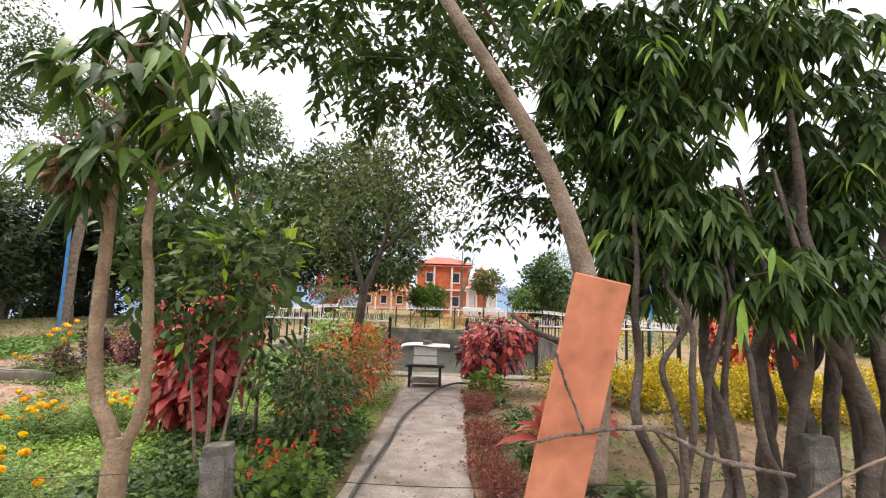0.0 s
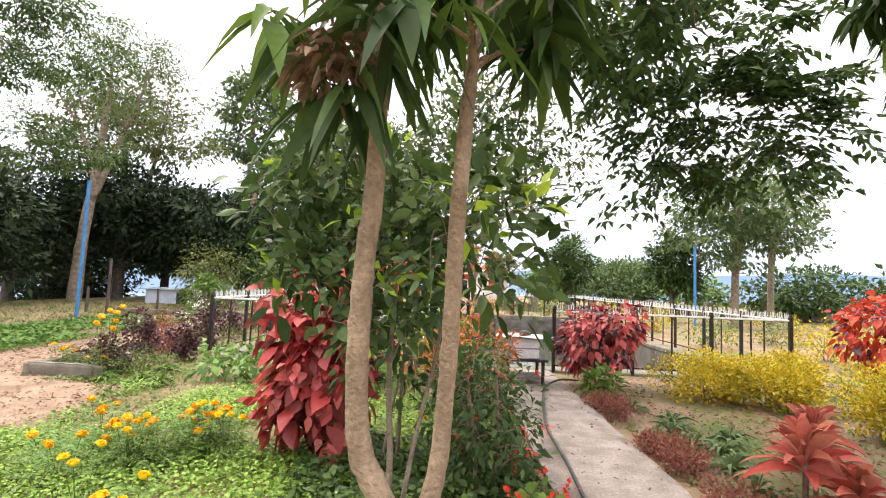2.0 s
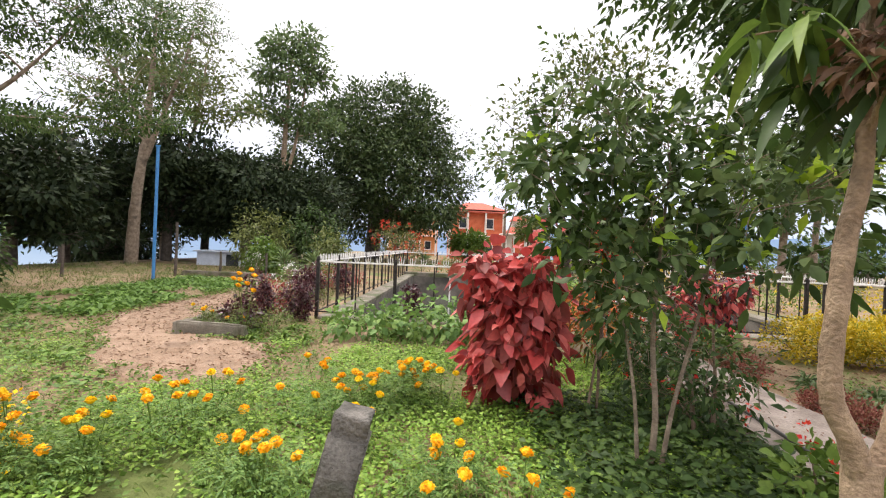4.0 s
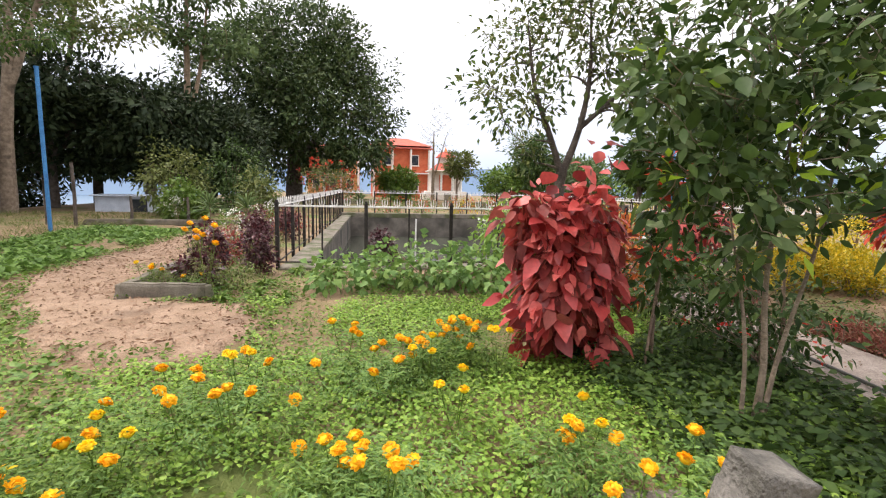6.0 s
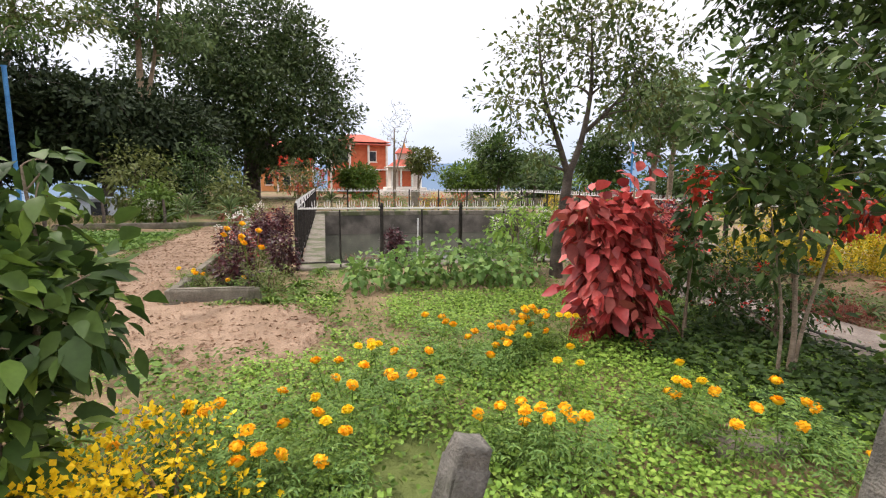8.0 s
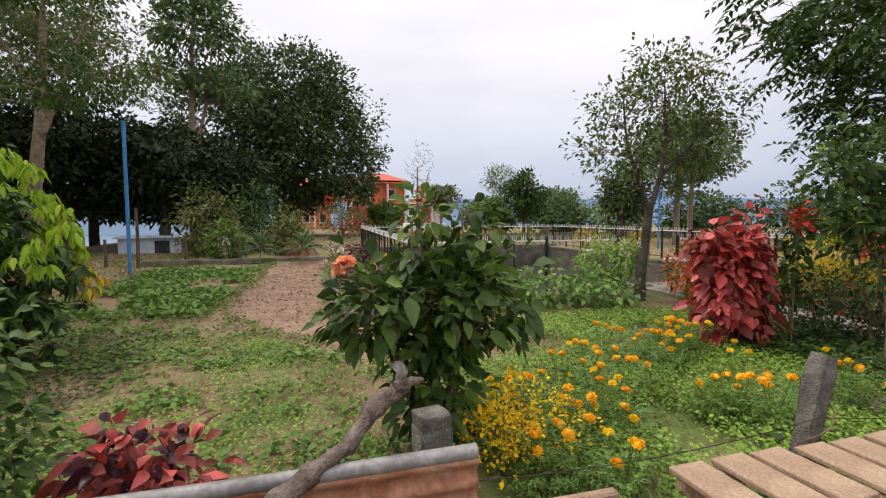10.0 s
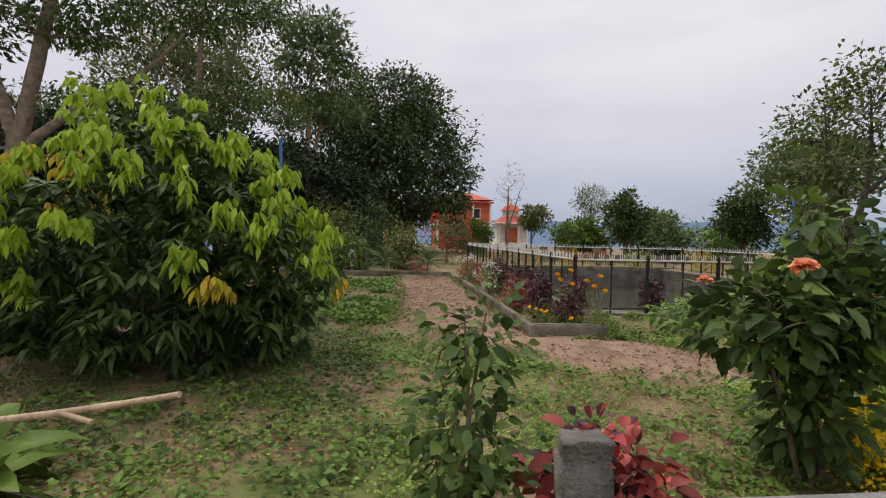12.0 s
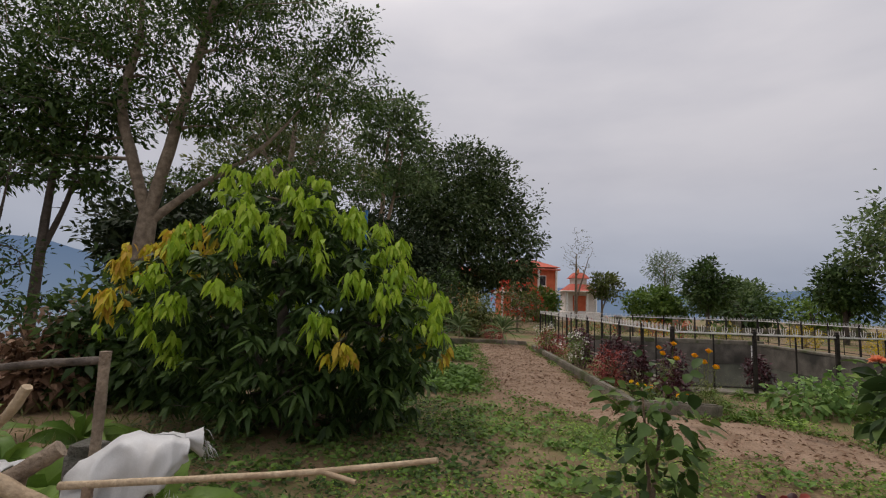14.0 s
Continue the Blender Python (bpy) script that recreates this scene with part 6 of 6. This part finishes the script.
C, o = in_env([(0, 0, 1.8, 1.3, 1.0, 0.9), (0.7, 0, 1.4, 0.9, 0.8, 0.7)], 75, 0.9)
tagged(part("blossom", mesh_of("blossom", [scatter_leaves(C, 9, 0.03, 0.13, 0.06, 0.1, -0.2, o, 0.7)], L_REDS), rf, "scarlet star-shaped blossom"), kind="stuff")

# the small forked tree by the pool
tree("garden_tree", (-0.8, 7.6, 0), [
    ([(0, 0, -0.1), (0.02, 0, 0.6), (0.1, 0, 1.2), (0.16, 0, 1.75)], [0.12, 0.095, 0.085, 0.075]),
    ([(0.15, 0, 1.65), (-0.05, 0, 2.2), (-0.3, 0.05, 2.9), (-0.45, 0, 3.7)], [0.055, 0.045, 0.032, 0.012]),
    ([(0.15, 0, 1.65), (0.4, 0.05, 2.3), (0.55, 0.1, 3.1), (0.5, 0.1, 4.1)], [0.06, 0.048, 0.035, 0.012]),
    ([(0.42, 0.05, 2.35), (0.9, 0, 2.8), (1.5, 0.1, 3.4)], [0.04, 0.03, 0.012])],
    [(0.45, 0.1, 3.7, 1.1, 1.0, 0.6), (-0.6, 0, 2.7, 0.6, 0.6, 0.4), (1.2, 0.1, 3.0, 0.8, 0.8, 0.45), (0.7, 0, 4.2, 0.9, 0.8, 0.4), (-0.6, 0.2, 3.6, 0.5, 0.5, 0.4), (-1.0, 0.1, 2.9, 0.35, 0.4, 0.3), (1.7, 0, 3.7, 0.6, 0.6, 0.45), (-0.5, 0, 2.0, 0.35, 0.35, 0.3), (0.1, 0, 4.5, 0.5, 0.5, 0.3)], 230, [
        ("crown", L_MIX, lambda C, o: scatter_leaves(C, 22, 0.13, 0.1, 0.048, 0.15, 0.0, o, 0.5, 0.12, 0.3, 0.3), 0.35),
        ("fresh_foliage", L_OLIVE, lambda C, o: scatter_leaves(C, 18, 0.12, 0.1, 0.048, 0.15, 0.0, o, 0.5, 0.12, 0.3, 0.3), None)],
    "small garden tree with a forked leaning trunk by the pool", M_BARKD, r_max=0.03, r_tip=0.005, inner=0.2)
# large grey-green tree and others to the east
big_tree("layered_tree", (12.5, 22.5), 6.5, 0.16, [(0, 0, 5.6, 3.0, 2.6, 1.2), (-1.8, 0, 4.4, 1.8, 1.6, 0.8), (1.8, 0, 4.6, 1.8, 1.6, 0.8), (0.2, 0, 6.8, 2.0, 1.8, 0.9), (0, 0, 3.2, 1.6, 1.4, 0.6)], 260, L_GREY, "open layered tree beyond the pool", 0.26, 0.12, 26, 0.25, M_BARK, (0.3, 0), 0.07, 0.2, "trees beyond the pool")
big_tree("layered_tree", (16.5, 26.0), 7.5, 0.15, [(0, 0, 6.6, 2.6, 2.4, 1.4), (-1.6, 0, 5.0, 1.6, 1.4, 0.7), (1.4, 0, 4.4, 1.6, 1.4, 0.7)], 150, L_OLIVE, "thin open tree beyond the pool", 0.26, 0.12, 18, 0.28, M_BARK, (0.3, 0), 0.05, 0.1, "trees beyond the pool")
big_tree("round_dark_tree", (10.8, 25.0), 3.0, 0.12, [(0, 0, 2.9, 1.3, 1.2, 1.5)], 150, L_DARK, "small dark pointed tree beyond the pool", 0.24, 0.12, 26, 0.22, M_BARKD, inner=0.4, group="trees beyond the pool")
big_tree("pointed_tree", (7.0, 31.0), 3.6, 0.12, [(0, 0, 3.2, 1.4, 1.3, 1.6)], 130, L_DARK, "small dark pointed tree beyond the pool", 0.26, 0.13, 26, 0.24, M_BARKD, inner=0.4, group="trees beyond the pool")
for (x, y, h, w) in ((20, 30, 3.2, 2.6), (24, 25, 3.6, 2.8), (17, 36, 3.0, 2.8), (26, 34, 3.6, 3.2), (12, 36, 2.6, 2.4), (28, 20, 3.6, 2.8), (22, 18, 2.8, 2.2), (16.5, 16.5, 2.2, 1.6), (21, 12.5, 3.0, 2.2), (14.5, 12.0, 1.7, 1.3), (26, 8, 4.0, 3.0)):
    big_tree("hedge_tree", (x, y), h * 0.7, 0.12, [(0, 0, h * 0.55, w, w * 0.8, h * 0.5), (w * 0.5, 0, h * 0.45, w * 0.6, w * 0.6, h * 0.35)], 130, L_MID if int(x) % 2 else L_DARK, "bushy green tree on the far side of the garden", 0.36, 0.19, 12, 0.28, M_BARKD, inner=0.5, group="bushy far trees")
# needle tree, bush tree and bare tree near the buildings
big_tree("conifer", (11.2, 47.0), 5.6, 0.12, [(0, 0, 5.6, 1.6, 1.5, 1.4), (0.2, 0, 4.0, 0.9, 0.9, 0.5)], 120, L_GREY, "slim conifer with an open crown", 0.34, 0.06, 18, 0.35, M_BARK, inner=0.2, fork=0)
big_tree("spreading_bush_tree", (13.2, 40.0), 2.6, 0.16, [(0, 0, 2.5, 3.2, 2.6, 1.4), (1.0, 0, 3.2, 2.0, 1.6, 0.8)], 230, L_GREY, "wide spreading grey-green bush tree", 0.36, 0.14, 24, 0.3, M_BARK, inner=0.3, r_max=0.08)
big_tree("round_bush", (8.2, 43.0), 2.0, 0.1, [(0, 0, 1.8, 2.2, 1.8, 1.6), (1.6, 0, 1.5, 1.4, 1.2, 1.2)], 170, L_MID, "rounded green bush near the buildings", 0.34, 0.17, 26, 0.28, inner=0.5, group="bushes near the buildings")
big_tree("round_bush", (-1.6, 44.0), 1.8, 0.1, [(0, 0, 1.5, 1.6, 1.6, 1.4)], 120, L_MID, "rounded green bush near the buildings", 0.34, 0.17, 26, 0.28, inner=0.5, group="bushes near the buildings")
big_tree("bare_tree", (1.6, 43.0), 6.2, 0.14, [(0, 0, 6.0, 1.6, 1.4, 1.9), (0.4, 0, 7.4, 1.2, 1.0, 1.3)], 170, L_OLIVE, "nearly bare upright tree with thin branches", 0.16, 0.07, 1, 0.1, M_BARK, inner=0.2, fork=1, sag=-0.12)
big_tree("half_leafed_tree", (3.6, 42.0), 3.6, 0.1, [(0.3, 0, 3.2, 1.4, 1.2, 1.2)], 90, L_OLIVE, "small olive-green tree beside the kiosk", 0.3, 0.14, 20, 0.25, M_BARK, inner=0.2)

def house(name, loc, rz, w, d, storeys, wall, label):
    ob = thing(name, loc, rz, label, "building", "red buildings")
    h = 2.9 * storeys
    part("wall", box_mesh("wall", [(0, 0, h / 2, w, d, h)], wall, 0.02), ob)
    for s in range(storeys):
        z = 2.9 * s
        nwin = max(2, int(w / 2.2))
        for i in range(nwin):
            x = -w / 2 + (i + 0.5) * w / nwin
            win = part("window", box_mesh("window", [(x, -d / 2 - 0.02, z + 1.5, 1.0, 0.06, 1.3)], M_PINKWHITE), ob, "cream-framed window")
            part("pane", box_mesh("pane", [(x, -d / 2 - 0.06, z + 1.5, 0.8, 0.03, 1.1)], M_GLASSD, 0), win)
            part("sill", box_mesh("sill", [(x, -d / 2 - 0.1, z + 0.82, 1.15, 0.18, 0.07)], M_PINKWHITE, 0.01), win)
        part("eave", box_mesh("eave", [(0, -0.2, z + 2.86, w + 0.9, d + 0.9, 0.16)], M_PINKWHITE if s < storeys - 1 else M_ROOF, 0.03), ob)
    bm = bmesh.new()
    bmesh.ops.create_cone(bm, cap_ends=True, segments=4, radius1=1, radius2=0.25, depth=1.0, matrix=pose(0, 0, h + 0.75, 0, 0, 45))
    for v in bm.verts:
        v.co.x, v.co.y = v.co.x * (w + 1.0) / 1.42, v.co.y * (d + 1.0) / 1.42
    part("roof", from_bm("roof", bm, M_ROOF), ob)
    for i in range(4):
        x = -w / 2 + i * w / 3
        part("column", mesh_of("column", tube([(x, -d / 2 - 0.45, 0), (x, -d / 2 - 0.45, h)], 0.13, 10), M_PINKWHITE), ob)
    return ob


house("red_house", (-0.7, 60.0, 0), 4, 6.5, 5.0, 2, M_REDWALL, "orange-red two-storey house with tiled eaves")
kiosk = thing("kiosk", (3.9, 51.5, 0), 0, "small white and red shrine-like kiosk with tiered roof", "kiosk")
part("plinth", box_mesh("plinth", [(0, 0, 0.3, 5.0, 4.2, 0.6), (0, 0, 0.75, 4.2, 3.6, 0.3)], M_PINKWHITE, 0.03), kiosk)
part("wall", box_mesh("wall", [(0, 0.3, 1.9, 3.2, 2.2, 2.1)], M_PINKWHITE, 0.02), kiosk)
part("panel", box_mesh("panel", [(0, -0.82, 1.8, 1.5, 0.06, 1.6)], M_REDWALL, 0.02), kiosk, "red panel between the columns")
for x in (-1.5, -0.6, 0.6, 1.5):
    part("column", mesh_of("column", tube([(x, -1.35, 0.9), (x, -1.35, 2.95)], 0.13, 10), M_WHITE), kiosk)
part("lower_roof", box_mesh("lower_roof", [(0, 0, 3.02, 3.9, 3.6, 0.14)], M_PINKWHITE, 0.03), kiosk)
for nm_, z_, w_, h_ in (("middle_roof", 3.45, 3.4, 0.75), ("upper_roof", 4.75, 2.0, 0.6)):
    bm = bmesh.new()
    bmesh.ops.create_cone(bm, cap_ends=True, segments=4, radius1=w_ * 0.71, radius2=w_ * 0.35, depth=h_, matrix=pose(0, 0, z_, 0, 0, 45))
    part(nm_, from_bm(nm_, bm, M_ROOF), kiosk)
part("turret", box_mesh("turret", [(0, 0, 4.15, 1.5, 1.4, 0.75)], M_PINKWHITE, 0.02), kiosk)
part("finial", mesh_of("finial", tube([(0, 0, 5.0), (0, 0, 5.3), (0, 0, 5.6)], [0.2, 0.12, 0.03], 8), M_ORANGEWALL), kiosk)
house("ochre_house", (-9.5, 72.0, 0), 0, 7.0, 5.0, 2, M_ORANGEWALL, "ochre two-storey house among trees")
wall_far = thing("boundary_wall", (9.0, 30.0, 0), 0, "low grey-brown boundary wall with square pillars", "wall", kind="structure")
part("wall", box_mesh("wall", [(3.0, 0, 0.25, 22.0, 0.2, 0.5)], M_CURB, 0.02), wall_far)
for i in range(7):
    part("pillar", box_mesh("pillar", [(-8 + i * 3.6, 0, 0.5, 0.4, 0.4, 1.0)], M_CURB, 0.02), wall_far)
for (x, y) in ((-2.8, 24.6), (-1.0, 25.2), (1.0, 24.8), (2.6, 25.0), (4.4, 24.6), (6.6, 22.0), (7.2, 18.5), (6.8, 14.0), (8.4, 12.0), (9.5, 15.5), (7.8, 10.4)):
    bush("far_flower_bush", (x, y, 0), [(0, 0, 0.45, 0.8, 0.6, 0.45)], 80, lambda C, o: scatter_leaves(C, 12, 0.1, 0.08, 0.04, 0.2, 0, o, 0.4), L_GOLD if (x * 10) % 3 < 1.4 else L_MID, "low flowering bush beyond the pool", "bushes beyond the pool",
         extra=[("red_blossom", L_REDS if x < 3 else L_GOLD, lambda C, o: scatter_leaves(C + np.array([0, 0, 0.08]), 10, 0.06, 0.08, 0.04, 0.1, -0.2, o, 0.4), 0.3)])


# ---- low growth on the ground ----
def free(x, y):
    ok_ = ~inside(SOIL, x, y) & ~((x > 0.06) & (x < 1.14) & (y > 1.5) & (y < 9)) & ~((x > PX0 - 0.6) & (x < PX1 + 0.6) & (y > PY0 - 0.55) & (y < PY1 + 0.6)) & (y > 1.62)
    return ok_


def carpet(name, box, n, L, W, m, label, thresh, s=0.9, k=0.0, lift=0.5, height=0.05, cluster=4, spread=0.05):
    x = rng.uniform(box[0], box[1], n)
    y = rng.uniform(box[2], box[3], n)
    w = wob(x, y, s, k)
    ok_ = free(x, y) & (w > thresh - 0.25 * rng.random(n))
    x, y = np.repeat(x[ok_], cluster), np.repeat(y[ok_], cluster)
    x, y = x + rng.normal(0, spread, len(x)), y + rng.normal(0, spread, len(y))
    ok_ = free(x, y)
    x, y = x[ok_], y[ok_]
    P = np.stack([x, y, height * rng.random(len(x)) ** 1.5 + 0.005], 1)
    a = rng.uniform(0, 2 * np.pi, len(x))
    D = np.stack([np.cos(a), np.sin(a), lift * rng.random(len(x))], 1)
    ob = new(name, mesh_of(name, [blades(P, D, L * rng.uniform(0.6, 1.3, len(x)), W * rng.uniform(0.7, 1.2, len(x)), 0.12, 0.15)], m))
    return tagged(ob, label, "ground plants", kind="stuff")


carpet("clover_carpet", (-5.2, 0.0, 1.65, 6.6), 12500, 0.036, 0.032, L_LIGHT, "lush bright green low weeds on the ground", -0.15, 1.1, 0.0, 0.5, 0.1, 5)
carpet("dark_weeds", (-5.6, 0.05, 1.65, 8.6), 6000, 0.05, 0.032, L_MID, "mid-green low weeds over the garden earth", 0.0, 0.9, 4.0, 0.5, 0.09)
carpet("shrub_foot_weeds", (-1.75, 0.0, 2.5, 5.0), 1500, 0.085, 0.045, L_DARK, "dark green leafy weeds at the foot of the shrubs", -0.25, 1.4, 11.0, 0.7, 0.16, 5, 0.07)
carpet("sparse_weeds", (-10.5, -5.0, 1.65, 8.6), 4600, 0.05, 0.034, L_MID, "scattered mid-green weeds on brown earth", 0.12, 1.5, 4.0, 0.5, 0.07)
carpet("leafy_weeds", (-11.5, -5.2, 1.7, 9.5), 2000, 0.09, 0.055, L_VEG, "patches of broad-leaved green weeds", 0.17, 1.8, 8.0, 0.6, 0.05, 7, 0.09)
carpet("thin_grass", (-13.0, 0.0, 1.65, 18.0), 13000, 0.09, 0.006, L_OLIVE, "thin olive grass blades over the garden", -0.1, 0.6, 2.0, 2.5, 0.01, 3, 0.03)
# Leaf colour taken dark to imitate shade on the ground beneath the lychee.
carpet("shade_weeds", (-12.5, -8.6, 2.3, 7.0), 2000, 0.06, 0.035, L_DARK, "green weeds coloured dark for the shade under the lychee tree", -0.1, 1.3, 3.0, 0.6, 0.07, 4, 0.07)
carpet("moss_weeds", (-10.0, -5.0, 1.65, 6.5), 5000, 0.032, 0.024, L_LIGHT, "tiny bright weeds on trodden earth", 0.05, 0.7, 6.0, 0.4, 0.03, 4, 0.06)
carpet("vegetable_rows", (-11.5, -8.45, 8.0, 15.8), 2000, 0.16, 0.085, L_VEG, "bright green leafy vegetables in a bed", 0.02, 0.5, 1.0, 1.0, 0.06, 5, 0.08)
carpet("edge_grass", (-19.0, -11.0, 3.0, 22.0), 3500, 0.2, 0.014, L_OLIVE, "rough grass at the garden's west edge", -0.2, 0.4, 3.0, 2.5, 0.02, 4, 0.06)
carpet("far_grass", (-14.0, 30.0, 23.5, 42.0), 3000, 0.25, 0.02, L_OLIVE, "rough grass beyond the pool", -0.3, 0.3, 5.0, 2.0, 0.02, 4, 0.1)
carpet("bed_litter", (1.2, 7.5, 2.0, 8.8), 5000, 0.06, 0.03, L_DRY, "dry fallen leaves under the bushes", -0.1, 1.0, 7.0, 0.2, 0.01, 2, 0.05)
carpet("bed_weeds", (1.2, 8.5, 2.0, 12.0), 5000, 0.07, 0.02, L_MID, "green weeds between the bushes", 0.05, 0.8, 9.0, 1.0, 0.04, 4, 0.06)
lx_, ly_ = rng.uniform(-9.2, -4.0, 13000), rng.uniform(4.2, 17.0, 13000)
sel = inside(SOIL, lx_, ly_)
lx_, ly_ = lx_[sel], ly_[sel]
aa = rng.uniform(0, 2 * np.pi, len(lx_))
ex_, ey_ = rng.uniform(-9.3, -3.9, 9000), rng.uniform(4.0, 17.0, 9000)
rim = inside(SOIL, ex_, ey_) & ~(inside(SOIL, ex_ + 0.3, ey_) & inside(SOIL, ex_ - 0.3, ey_) & inside(SOIL, ex_, ey_ - 0.3) & inside(SOIL, ex_, ey_ + 0.3)) & (wob(ex_, ey_, 2.0) > -0.1)
ex_, ey_ = np.repeat(ex_[rim], 6) + rng.normal(0, 0.05, 6 * rim.sum()), np.repeat(ey_[rim], 6) + rng.normal(0, 0.05, 6 * rim.sum())
ea_ = rng.uniform(0, 2 * np.pi, len(ex_))
rw_ = new("rim_weeds", mesh_of("rim_weeds", [blades(np.stack([ex_, ey_, 0.03 + 0.04 * rng.random(len(ex_))], 1), np.stack([np.cos(ea_), np.sin(ea_), rng.random(len(ex_))], 1), rng.uniform(0.03, 0.08, len(ex_)), 0.03, 0.15, 0.2)], L_MID))
tagged(rw_, "small weeds creeping over the bare earth's rim", "ground plants", kind="stuff")
qx_, qy_ = rng.uniform(0.15, 1.05, 260), rng.uniform(1.8, 8.6, 260)
qa_ = rng.uniform(0, 2 * np.pi, 260)
pl_ = new("path_litter", mesh_of("path_litter", [blades(np.stack([qx_, qy_, np.full(260, 0.066)], 1), np.stack([np.cos(qa_), np.sin(qa_), 0.1 * rng.normal(size=260)], 1), rng.uniform(0.015, 0.06, 260), 0.02, 0.2, 0.05)], L_DRY))
tagged(pl_, "dry brown leaves scattered on the concrete path", "leaf litter", kind="stuff")
litter = new("leaf_litter", mesh_of("leaf_litter", [blades(np.stack([lx_, ly_, 0.03 + 0.04 * rng.random(len(lx_))], 1), np.stack([np.cos(aa), np.sin(aa), 0.15 * rng.normal(size=len(aa))], 1), rng.uniform(0.02, 0.09, len(aa)), 0.026, 0.25, 0.1)], L_DRY))
tagged(litter, "dry brown leaves and chips scattered on bare earth", "leaf litter", kind="stuff")
